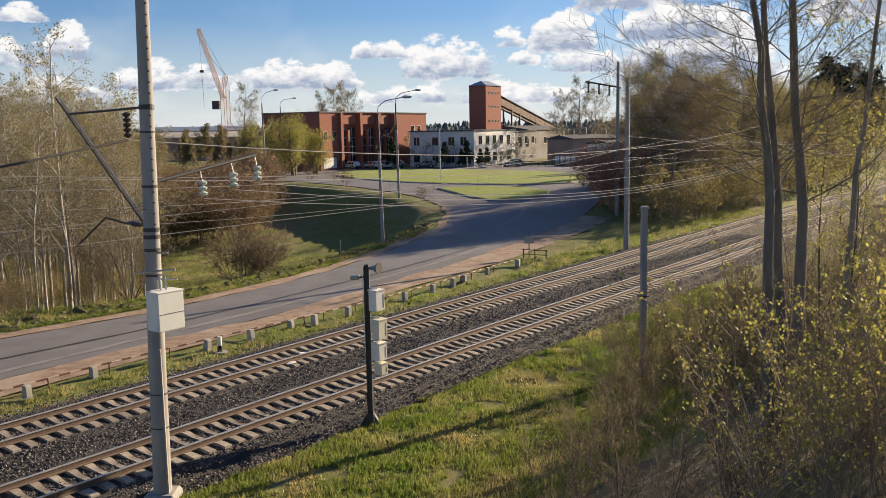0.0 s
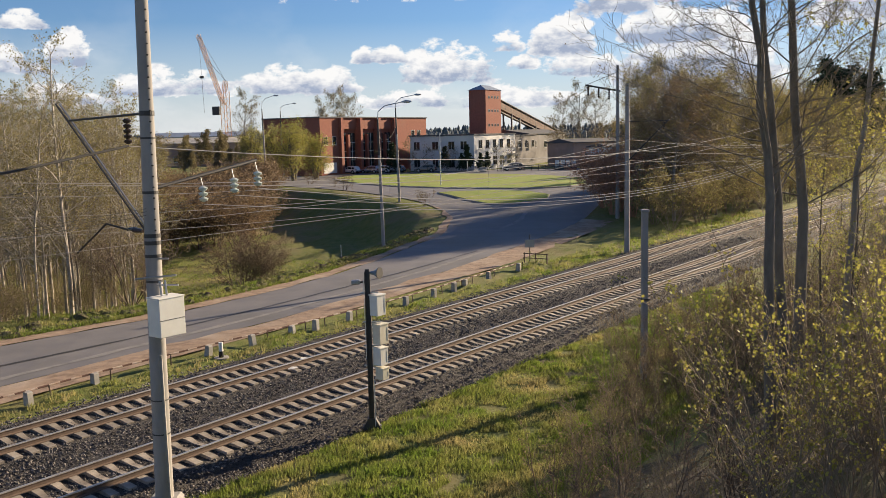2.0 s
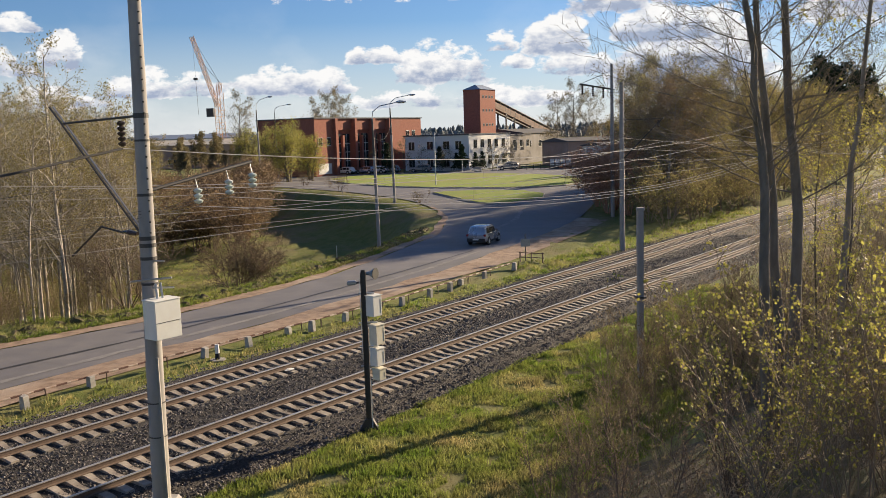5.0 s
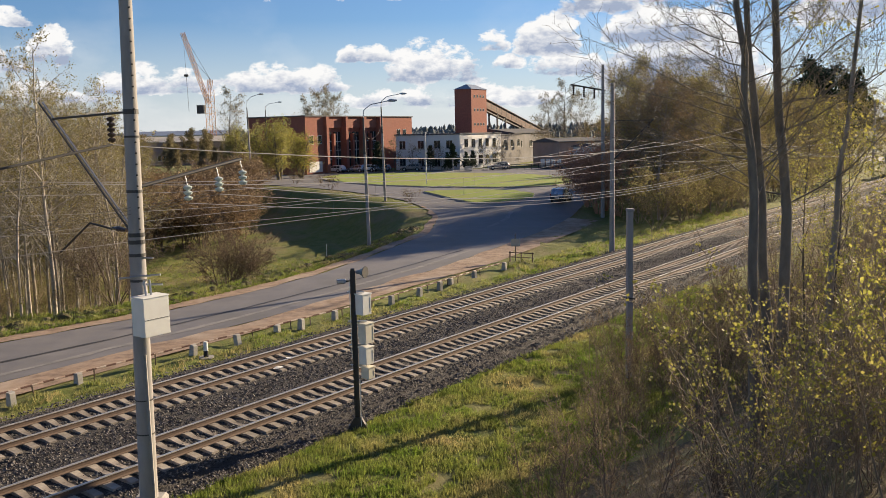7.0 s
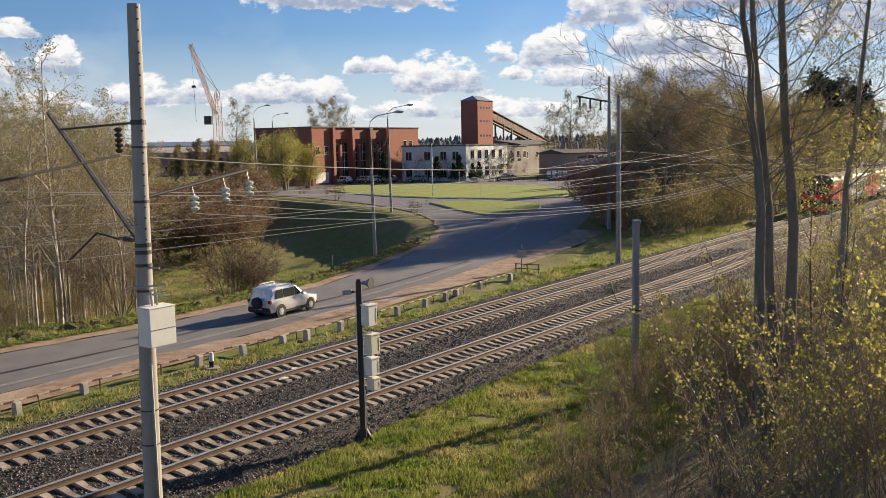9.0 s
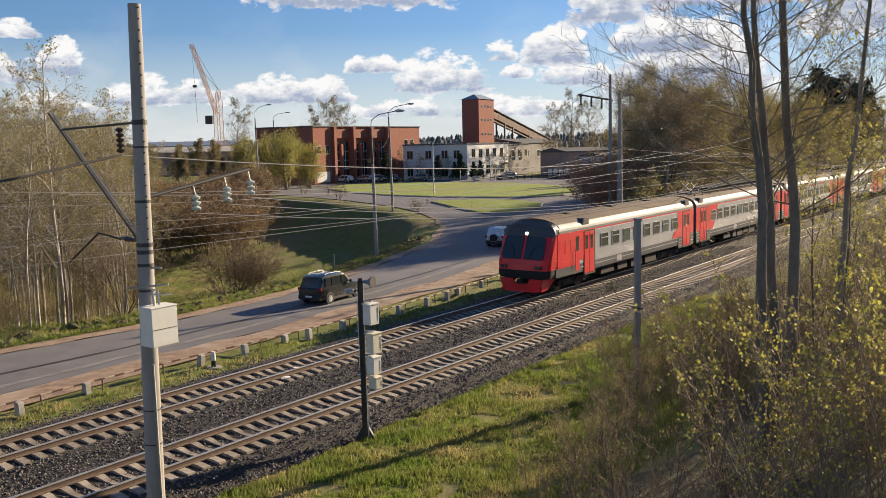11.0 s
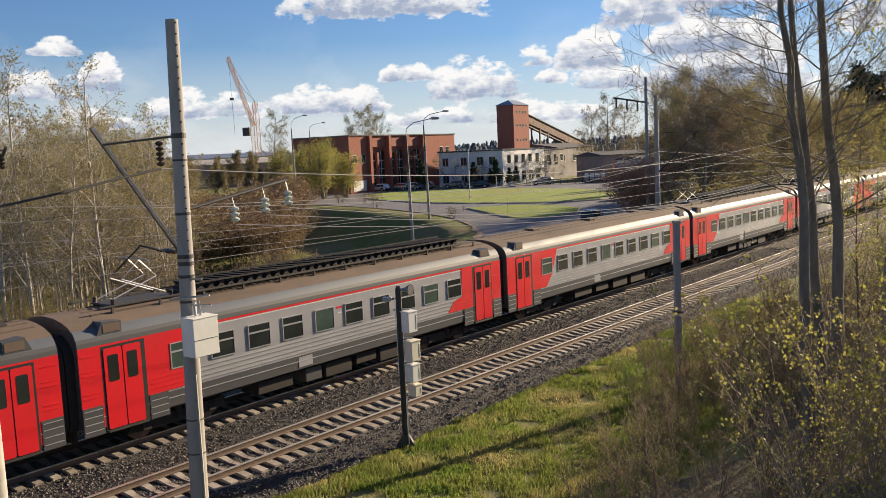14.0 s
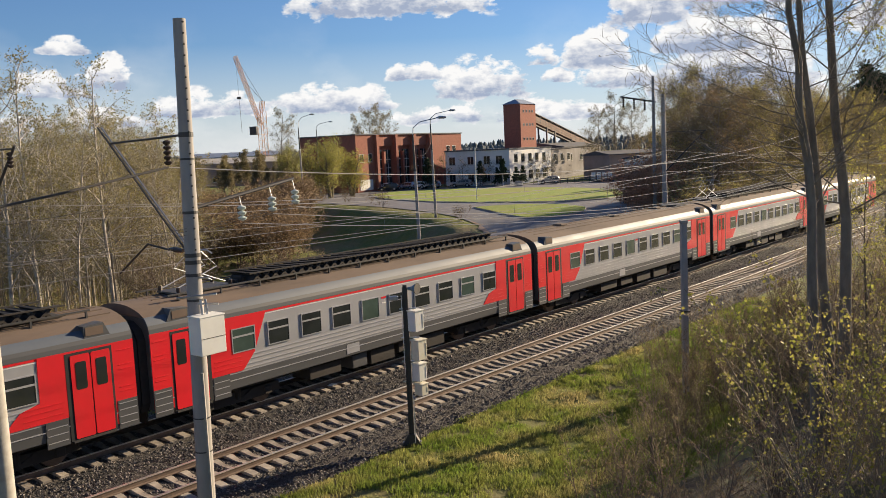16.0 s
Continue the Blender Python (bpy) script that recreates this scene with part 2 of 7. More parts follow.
M["galvanised"] = material("galvanised", (0.46, 0.47, 0.48), 0.45, metal=0.8, second=(0.36, 0.36, 0.37), scale=7)
M["cabinet_grey"] = material("cabinet_grey", (0.76, 0.75, 0.69), 0.55, second=(0.66, 0.64, 0.58), scale=3, amount=0.5, bump=0.05)
M["cabinet_cream"] = material("cabinet_cream", (0.74, 0.69, 0.55), 0.55, second=(0.50, 0.47, 0.38), scale=3, amount=0.5, bump=0.05)
M["insulator"] = material("insulator", (0.55, 0.60, 0.55), 0.15, second=(0.45, 0.50, 0.42), scale=8, bump=0)
M["insulator_dark"] = material("insulator_dark", (0.06, 0.045, 0.04), 0.2, scale=8, bump=0)
M["wire"] = material("wire", (0.34, 0.32, 0.30), 0.4, metal=0.8, scale=5, bump=0)
M["wire_dark"] = material("wire_dark", (0.07, 0.065, 0.06), 0.6, metal=0.3, scale=5, bump=0)
M["bark"] = material("bark", (0.105, 0.088, 0.068), 0.9, second=(0.17, 0.15, 0.12), scale=7, bump=0.5, bump_scale=30, stretch=(1, 1, 0.3))
M["bark_grey"] = material("bark_grey", (0.26, 0.225, 0.18), 0.9, second=(0.13, 0.11, 0.088), scale=6, amount=0.8, bump=0.5, bump_scale=26, stretch=(1, 1, 0.4), random_value=0.2)
M["bark_birch"] = material("bark_birch", (0.40, 0.37, 0.32), 0.85, second=(0.16, 0.13, 0.105), scale=5, amount=0.9, bump=0.3, stretch=(1, 1, 0.6), random_value=0.3)
M["twig"] = material("twig", (0.25, 0.19, 0.13), 0.85, second=(0.13, 0.095, 0.07), scale=3, bump=0, random_value=0.25)
M["brown_leaf"] = material("brown_leaf", (0.24, 0.17, 0.105), 0.9, second=(0.31, 0.225, 0.13), scale=0.6, amount=0.9, bump=0, island=0.4, translucent=0.25)
M["twig_dark"] = material("twig_dark", (0.15, 0.11, 0.08), 0.9, second=(0.10, 0.075, 0.055), scale=3, bump=0, random_value=0.2)
M["worn_line"] = material("worn_line", (0.26, 0.245, 0.235), 0.85, second=(0.17, 0.165, 0.165), scale=1.2, amount=1.0, bump=0.2)
# lighter copy of the twig colour, sunlight on the bank's brush painted in
M["twig_sunlit"] = material("twig_sunlit", (0.34, 0.27, 0.19), 0.85, second=(0.20, 0.15, 0.105), scale=3, bump=0, random_value=0.25)
M["twig_red"] = material("twig_red", (0.46, 0.25, 0.155), 0.9, second=(0.34, 0.175, 0.10), scale=3, bump=0)
M["leaf"] = material("leaf", (0.235, 0.215, 0.075), 0.7, second=(0.29, 0.235, 0.11), scale=0.8, amount=0.9, bump=0, island=0.35, translucent=0.45)
M["leaf_bright"] = material("leaf_bright", (0.31, 0.315, 0.06), 0.6, second=(0.40, 0.33, 0.11), scale=2.0, amount=0.9, bump=0, island=0.35, translucent=0.5)
M["leaf_olive"] = material("leaf_olive", (0.19, 0.165, 0.075), 0.8, second=(0.24, 0.185, 0.10), scale=0.6, amount=0.9, bump=0, island=0.4, translucent=0.4)
M["thicket_leaf"] = material("thicket_leaf", (0.25, 0.235, 0.085), 0.85, second=(0.27, 0.20, 0.11), scale=0.5, amount=0.9, bump=0, island=0.45, translucent=0.45)
M["bud"] = material("bud", (0.22, 0.17, 0.08), 0.8, scale=3, bump=0, translucent=0.3)
M["needle"] = material("needle", (0.022, 0.042, 0.02), 0.8, second=(0.035, 0.05, 0.022), scale=1.0, bump=0, island=0.35, translucent=0.15)
# skyline forest: the haze of distance is mixed into this pale blue-grey
M["hazy_wood"] = material("hazy_wood", (0.10, 0.125, 0.14), 0.95, second=(0.13, 0.15, 0.16), scale=0.05, amount=0.9, bump=0, island=0.3)
M["train_red"] = material("train_red", (0.72, 0.016, 0.026), 0.38, second=(0.56, 0.016, 0.022), scale=0.8, amount=0.6, bump=0.03, coat=0.2)
M["train_grey"] = material("train_grey", (0.43, 0.43, 0.45), 0.36, metal=0.25, second=(0.33, 0.33, 0.35), scale=0.7, amount=0.7, bump=0.03, bump_scale=8)
M["train_dark"] = material("train_dark", (0.075, 0.078, 0.082), 0.5, second=(0.075, 0.075, 0.08), scale=0.9, amount=0.8, bump=0.05)
M["train_shoulder"] = material("train_shoulder", (0.075, 0.092, 0.12), 0.6, metal=0.0, second=(0.11, 0.125, 0.15), scale=0.8, bump=0.03)
M["train_roof"] = material("train_roof", (0.16, 0.115, 0.085), 0.9, second=(0.10, 0.075, 0.06), scale=0.9, amount=0.9, bump=0.15, bump_scale=9, stretch=(1, 0.3, 1))
M["train_white"] = material("train_white", (0.72, 0.71, 0.68), 0.5, scale=2, bump=0.02)
M["rubber"] = material("rubber", (0.022, 0.022, 0.024), 0.85, scale=6, bump=0.1)
M["under"] = material("under", (0.03, 0.026, 0.023), 0.85, second=(0.05, 0.04, 0.032), scale=3, bump=0.2)


def glass(name, tint, rough=0.05):
    """A dark, reflecting pane: the unlit inside of a vehicle or room behind it."""
    mt = material(name, tint, rough, second=tuple(c * 1.6 + 0.004 for c in tint), scale=0.9, amount=0.7, bump=0.02, bump_scale=2.0, spec=0.6)
    return mt


M["glass_dark"] = glass("glass_dark", (0.022, 0.026, 0.027))
M["glass_green"] = glass("glass_green", (0.05, 0.075, 0.065), 0.12)
M["lamp_glass"] = glow("lamp_glass", (1.0, 0.85, 0.6), 1.2)

# ---------------------------------------------------------------- ground, roads
TRACK_AZ = 36.998
DX, DY = math.sin(radians(TRACK_AZ)), math.cos(radians(TRACK_AZ))
TRACK = pose(0, 0, 0, 0, 0, -TRACK_AZ)            # local y runs along the railway, local x away from it towards the camera's side
FAR_TRACK, NEAR_TRACK = 26.99, 21.99              # distance of the track centres from the camera's foot


def along(s, off, z=0.0):
    """World place at s metres along the railway and off metres across it."""
    return Vector((DX * s - DY * off, DY * s + DX * off, z))


ROAD = [(-113, -96), (-47, -8), (-21.3, 41.5), (-16.2, 47.0), (-11.0, 55.0), (-7.5, 61.8), (-4.8, 69.5), (-2.4, 77.5), (-0.6, 83.0), (0.2, 88.0), (0.7, 95.0),
        (0.3, 99.0), (-0.9, 102.8), (-3.2, 108.5), (-6.5, 113.5), (-11.1, 119.5), (-19.2, 131.0), (-28.4, 142.5), (-60, 163), (-130, 190), (-130, 198),
        (-60, 176), (-30, 173), (-20, 178), (30, 180), (62, 190), (140, 240), (144, 232), (66, 180), (34, 168), (29, 158), (27, 140), (24.5, 124), (21.5, 112), (18.4, 104.5),
        (15.0, 94.5), (11.7, 86.5), (8.2, 79.0), (5.2, 72.5), (0.5, 62.5), (-5.1, 53.0), (-9.2, 46.0), (-14.1, 39.6), (-18.1, 34.0), (-41, -8), (-107, -96)]


def smooth(a, b, x):
    t = np.clip((x - a) / (b - a), 0, 1)
    return t * t * (3 - 2 * t)


def road_distance(x, y):
    """Distance to the asphalt's outline; negative inside."""
    P = np.array(ROAD, float)
    Q = np.roll(P, -1, 0)
    best = np.full(np.shape(x), 1e9)
    inside = np.zeros(np.shape(x), bool)
    for (ax, ay), (bx, by) in zip(P, Q):
        ex, ey = bx - ax, by - ay
        t = np.clip(((x - ax) * ex + (y - ay) * ey) / (ex * ex + ey * ey), 0, 1)
        best = np.minimum(best, np.hypot(x - ax - t * ex, y - ay - t * ey))
        if ay != by:
            cross = (ay > y) != (by > y)
            inside ^= cross & (x < (bx - ax) * (y - ay) / (by - ay) + ax)
    return np.where(inside, -best, best)


def ground_z(x, y):
    """Height of the ground: level with the road by the railway, rising to the square, a grassy hollow beside it, a bank on the camera's side."""
    x, y = np.asarray(x, float), np.asarray(y, float)
    off = -DY * x + DX * y
    z = -0.55 + 2.05 * smooth(80, 125, y) * smooth(38, 50, off)
    z = z + 0.45 * np.clip(12.0 - off, 0, 13.0)
    d = road_distance(x, y)
    west = smooth(36, 41, off) * smooth(6, 0, x) * smooth(185, 150, y)
    z = z - west * (3.0 * smooth(1.8, 10.0, d) * smooth(-75, -30, x) * smooth(45, 70, y) + 0.8 * smooth(2, 20, d))
    z = z + smooth(2.0, 5.0, d) * (0.10 * np.sin(0.7 * x + 0.4 * y) * np.sin(0.31 * y - 0.5 * x) + 0.06 * np.sin(1.9 * x) * np.cos(1.7 * y)) * smooth(29.5, 32, off)
    z = z + smooth(1.4, 3.0, d) * smooth(29.5, 32, off) * smooth(120, 90, y) * 0.13 * (np.sin(2.1 * x + 1.3 * y) * np.sin(1.6 * y - 1.0 * x) + 0.6 * np.sin(3.1 * x - 0.9 * y + 1.0))
    z = z - 0.10 * smooth(0.6, -0.3, d)
    bed = smooth(31.2, 29.8, off) * smooth(18.8, 20.0, off)
    return z - 0.25 * bed


def gz(x, y):
    return float(ground_z(x, y))


def grid_axis(lo, hi, step, far):
    a = list(np.arange(lo, hi + step / 2, step))
    g = step
    while a[-1] < far:
        g *= 1.25
        a.append(a[-1] + g)
    g = step
    while a[0] > -far:
        g *= 1.25
        a.insert(0, a[0] - g)
    return np.array(a)


def build_ground():
    xs, ys = grid_axis(-50, 45, 0.9, 3500), grid_axis(2, 150, 0.9, 3500)
    X, Y = np.meshgrid(xs, ys)
    Z = ground_z(X, Y)
    verts = np.stack([X.ravel(), Y.ravel(), Z.ravel()], 1).tolist()
    w = len(xs)
    faces = [(j * w + i, j * w + i + 1, (j + 1) * w + i + 1, (j + 1) * w + i) for j in range(len(ys) - 1) for i in range(w - 1)]
    ob = meshed("ground", verts, faces, M["grass"], smooth=True)
    tagged(ob, "spring grass ground, green with dry yellow patches", "ground", kind="structure")


def sheet(name, outline, mat, lift, label, category, thick=0.0, step=4.0, kind="structure", parent=None):
    """A flat piece laid on the ground along an outline, following its height."""
    bm = bmesh.new()
    vs = [bm.verts.new((x, y, 0)) for x, y in outline]
    f = bm.faces.new(vs)
    bmesh.ops.triangulate(bm, faces=[f])
    xs, ys = [p[0] for p in outline], [p[1] for p in outline]
    for axis, lo, hi in ((0, min(xs), max(xs)), (1, min(ys), max(ys))):
        k = lo + step
        while k < hi:
            no = (1, 0, 0) if axis == 0 else (0, 1, 0)
            bmesh.ops.bisect_plane(bm, geom=bm.verts[:] + bm.edges[:] + bm.faces[:], plane_co=(k, k, 0), plane_no=no, dist=1e-4)
            k += step
    zz = ground_base(np.array([v.co.x for v in bm.verts]), np.array([v.co.y for v in bm.verts]))
    for v, z in zip(bm.verts, zz):
        v.co.z = float(z) + lift
    bmesh.ops.recalc_face_normals(bm, faces=bm.faces[:])
    if sum(f.normal.z for f in bm.faces) < 0:
        bmesh.ops.reverse_faces(bm, faces=bm.faces[:])
    if thick:
        edge = [e for e in bm.edges if e.is_boundary]
        ex = bmesh.ops.extrude_edge_only(bm, edges=edge)["geom"]
        for v in ex:
            if isinstance(v, bmesh.types.BMVert):
                v.co.z -= thick
    ob = part(name, bm, mat, parent)
    if label:
        tagged(ob, label, category, kind=kind)
    return ob


def ground_base(x, y):
    off = -DY * x + DX * y
    return -0.55 + 2.05 * smooth(80, 125, y) * smooth(38, 50, off)


def offset_line(points, a, b):
    """Two lines at distances a and b to the left of a line, as one closed outline."""
    P = [Vector(p) for p in points]
    one, two = [], []
    for i, p in enumerate(P):
        t = (P[min(i + 1, len(P) - 1)] - P[max(i - 1, 0)]).normalized()
        nrm = Vector((-t.y, t.x))
        one.append(tuple(p + nrm * a)), two.append(tuple(p + nrm * b))
    return one + two[::-1]


def ragged(points, step, amp, seed):
    rnd = random.Random(seed)
    out = []
    for a, b in zip(points, points[1:]):
        a, b = Vector(a), Vector(b)
        k = max(1, int((b - a).length / step))
        out += [a.lerp(b, i / k) for i in range(k)]
    out.append(Vector(points[-1]))
    return [(p.x + rnd.uniform(-amp, amp), p.y + rnd.uniform(-amp, amp)) for p in out]


def build_leaf_litter():
    """Last year's brown leaves lying under the brushwood on the bank."""
    R = random.Random(12)
    ss, oo = np.arange(4, 64, 0.7), np.arange(-1.0, 11.5, 0.7)
    verts, faces, seen = [], [], {}
    edge = [9.6 + 1.2 * math.sin(0.8 * a) + R.uniform(-.8, .8) for a in ss]
    for i, a in enumerate(ss):
        for j, b in enumerate(oo):
            p = along(a + R.uniform(-.2, .2), b + R.uniform(-.2, .2))
            if b < edge[i] and p.x > 0.155 * p.y - 0.6 + R.uniform(-.5, .5):
                seen[i, j] = len(verts)
                verts.append((p.x, p.y, gz(p.x, p.y) + 0.05))
    for i, j in seen:
        q = [(i, j), (i + 1, j), (i + 1, j + 1), (i, j + 1)]
        if all(k in seen for k in q):
            faces.append([seen[k] for k in q][::-1])
    ob = meshed("leaf_litter", verts, faces, M["litter"], smooth=True)
    tagged(ob, "brown fallen leaves under the brushwood", "leaf litter", kind="stuff")


build_ground()
M["litter"] = material("litter", (0.10, 0.078, 0.045), 0.95, second=(0.17, 0.13, 0.075), scale=5, amount=1.0, bump=0.9, bump_scale=22, dist=0.12, coarse=(0.085, 0.10, 0.03), coarse_scale=0.5)
build_leaf_litter()
sheet("road", ROAD, M["asphalt"], 0.03, "worn grey asphalt road opening into a junction", "road")
NEAR_EDGE = [(-41, -8), (-18.1, 34.0), (-14.1, 39.6), (-9.2, 46.0), (-5.1, 53.0), (0.5, 62.5), (5.2, 72.5), (8.2, 79.0), (11.7, 86.5), (14.6, 93.5)]
FAR_EDGE = ROAD[1:13]
near_in = ragged(NEAR_EDGE, 1.6, 0.22, 3)
sheet("dirt_shoulder", near_in + [(17.4, 92.0), (13.6, 83.0), (9.4, 74.0), (4.2, 63.5), (-1.2, 55.2), (-5.6, 48.0), (-8.4, 43.7), (-12.2, 38.4), (-16.2, 32.6), (-38.6, -8)], M["dirt"], 0.055,
      "sandy brown dirt shoulder along the road", "verge")
far_in = ragged(FAR_EDGE, 1.4, 0.22, 4)
sheet("dirt_shoulder", far_in + ragged([(x - 1.25 * (1 - 0.05 * i), y + 0.75) for i, (x, y) in enumerate(FAR_EDGE)][::-1], 1.4, 0.25, 5), M["dirt"], 0.05,
      "sandy dirt shoulder between road and grass", "verge")
SEAM = [(-20.5, 36.5), (-15.6, 42.4), (-10.6, 49.5), (-6.5, 56.0), (-1.5, 64.5), (2.5, 72.0)]
sheet("tar_seam", ragged(SEAM, 1.2, 0.05, 6) + ragged([(x + 0.16, y - 0.13) for x, y in SEAM][::-1], 1.2, 0.05, 7), M["tar"], 0.045, "dark tar seam along the asphalt", "road seam")
LINE = [(-19.2, 34.6), (-15.2, 40.3), (-10.4, 47.0), (-6.4, 53.6), (-1.2, 62.8), (3.0, 71.6)]
sheet("worn_line", ragged(LINE, 1.0, 0.06, 8) + ragged([(x + 0.30, y - 0.22) for x, y in LINE][::-1], 1.0, 0.09, 9), M["worn_line"], 0.045, "faded pale edge line worn by traffic", "road line")
ARC = [(5.2, 87.0), (7.4, 92.0), (8.6, 97.5), (8.2, 102.0)]
sheet("worn_line", ragged(ARC, 1.0, 0.08, 10) + ragged([(x + 0.5, y - 0.15) for x, y in ARC][::-1], 1.0, 0.1, 11), M["worn_line"], 0.05, "pale dusty arc worn across the junction", "road line")
ISLAND = [(-19.0, 157.0), (-16.5, 146), (-12.8, 138.0), (-7.0, 129.0), (-0.4, 123.0), (8.6, 119.5), (13, 119.3), (16.8, 120.5), (19.6, 124), (20.8, 128.5), (21.2, 140.0), (17, 150), (11.4, 157.0), (-2.7, 166.5), (-11, 168), (-16.5, 165.0)]
ISLAND_2 = [(-0.8, 115.6), (1.0, 116.4), (6.2, 116.8), (10.8, 114.6), (13.0, 111.0), (12.4, 107.6), (10.3, 105.7), (8.0, 104.2), (6.2, 103.8), (4.6, 105.0), (3.0, 107.5)]
M["island_grass"] = material("island_grass", (0.185, 0.265, 0.03), 0.9, second=(0.27, 0.295, 0.06), scale=0.5, amount=0.9, bump=0.5, bump_scale=8, dist=0.1, coarse=(0.25, 0.24, 0.06), coarse_scale=0.09)
for isl in (ISLAND, ISLAND_2):
    sheet("traffic_island", isl, M["island_grass"], 0.20, "bright green grass traffic island", "traffic island", 0.25)
    sheet("kerb", [(x, y) for x, y in isl] + [isl[0]] + [tuple(Vector((sum(p[0] for p in isl) / len(isl), sum(p[1] for p in isl) / len(isl))).lerp(Vector(p), 1.018)) for p in [isl[0]] + isl[::-1]],
          M["concrete_light"], 0.17, "pale concrete kerb round the island", "kerb", 0.2)

# ---------------------------------------------------------------- buildings
M["brick"] = material("brick", (0.31, 0.115, 0.08), 0.9, second=(0.22, 0.085, 0.06), scale=2.5, amount=0.9, bump=0.3, bump_scale=9, coarse=(0.26, 0.115, 0.085), coarse_scale=0.15)
M["brick_dark"] = material("brick_dark", (0.30, 0.105, 0.07), 0.9, second=(0.22, 0.08, 0.055), scale=2.5, amount=0.9, bump=0.3, bump_scale=9)
M["plaster"] = material("plaster", (0.74, 0.73, 0.70), 0.85, second=(0.58, 0.56, 0.53), scale=0.35, amount=0.7, bump=0.1, stretch=(1, 1, 0.4))
# grey plaster, darkened further to carry the shade on wing and annex
M["plaster_grey"] = material("plaster_grey", (0.27, 0.255, 0.25), 0.9, second=(0.19, 0.175, 0.165), scale=0.4, amount=0.8, bump=0.1)
M["roofing"] = material("roofing", (0.10, 0.10, 0.11), 0.85, scale=0.6)
M["sheet_metal"] = material("sheet_metal", (0.30, 0.34, 0.40), 0.5, metal=0.4, second=(0.22, 0.25, 0.30), scale=0.5)
M["frame_white"] = material("frame_white", (0.70, 0.70, 0.68), 0.6, scale=2, bump=0.02)
M["rust"] = material("rust", (0.22, 0.15, 0.12), 0.85, second=(0.14, 0.09, 0.07), scale=0.8, amount=0.9)
M["crane_paint"] = material("crane_paint", (0.60, 0.27, 0.10), 0.6, second=(0.52, 0.36, 0.22), scale=0.4, amount=0.9, bump=0)


def wall_window(house, face, u, z0, z1, w, span=1, cross=True):
    """A window set in a wall. face 'x': on the plane x = 0, u along y; face 'y': on the plane y = 0, u along x."""
    def bx(u0, a, u1, b, d0, d1):
        return boxed(d0, u0, a, d1, u1, b) if face == "x" else boxed(-u1, -d1, a, -u0, -d0, b)
    win = part("window", bx(u, z0, u + w, z1, -.02, .035), M["frame_white"], house, "framed window")
    k = max(1, round(w / 0.9))
    for i in range(k):
        a, b = u + .07 + (w - .07) * i / k, u + (w - .07) * (i + 1) / k
        part("pane", bx(a, z0 + .07, b, z1 - .07, .02, .05), M["glass_dark"], win)
    part("sill", bx(u - .08, z0 - .1, u + w + .08, z0, 0, .12), M["concrete_light"], win)
    return win


def build_brick_hall():
    g = 1.3
    h = thing("brick_hall", pose(-23.3, 170, g, 0, 0, -30), "long two-storey red brick hall with tall glazed bays", "building")
    top = 11.2
    part("core", boxed(-14, .4, 0, -.75, 38.6, top - .3), M["brick_dark"], h, "dark brick inner wall")
    part("wall", boxed(-14, 0, -.5, 0, 6.1, top), M["brick"], h, "red brick wall")
    part("wall", boxed(-14, 25.9, -.5, 0, 39, top), M["brick"], h, "red brick wall")
    part("spandrel", boxed(-.72, 6.1, 9.0, -.25, 25.9, top), M["brick"], h, "brick band over the tall windows")
    part("plinth", boxed(-.72, 6.1, -.5, -.2, 25.9, 1.2), M["brick"], h)
    for y in (6.1, 12.6, 19.2, 25.2):
        part("pier", boxed(-.7, y - .35, -.5, .75, y + .45, top), M["brick"], h, "projecting brick pier")
    for y0 in (6.55, 13.05, 19.65):
        part("mid_pier", boxed(-.7, y0 + 2.55, 1.2, -.05, y0 + 3.15, 7.9), M["brick"], h, "narrow brick pier")
        for u in (.3, 3.35):
            win = part("tall_window", boxed(-.7, y0 + u, 1.3, -.5, y0 + u + 2.0, 8.2), M["glass_dark"], h, "tall dark glazed bay")
            for z in (2.9, 4.6, 6.3):
                part("transom", boxed(-.5, y0 + u, z - .05, -.44, y0 + u + 2.0, z + .05), M["frame_white"], win)
            part("mullion", boxed(-.5, y0 + u + .96, 1.3, -.44, y0 + u + 1.04, 8.2), M["frame_white"], win)
    for y in (1.0, 3.7):
        wall_window(h, "x", y, 6.0, 7.6, 1.3)
    for y in (32.5, 35.0):
        wall_window(h, "x", y, 6.4, 8.6, 1.4)
    part("poster", boxed(0, .8, .6, .06, 4.9, 2.6), M["plaster"], h, "pale display board on the wall")
    part("roof", boxed(-14.2, -.2, top, .2, 39.2, top + .22), M["roofing"], h, "flat dark roof edge")
    part("step_wall", boxed(-12, 39, -.5, -1, 43, 7.2), M["brick_dark"], h)


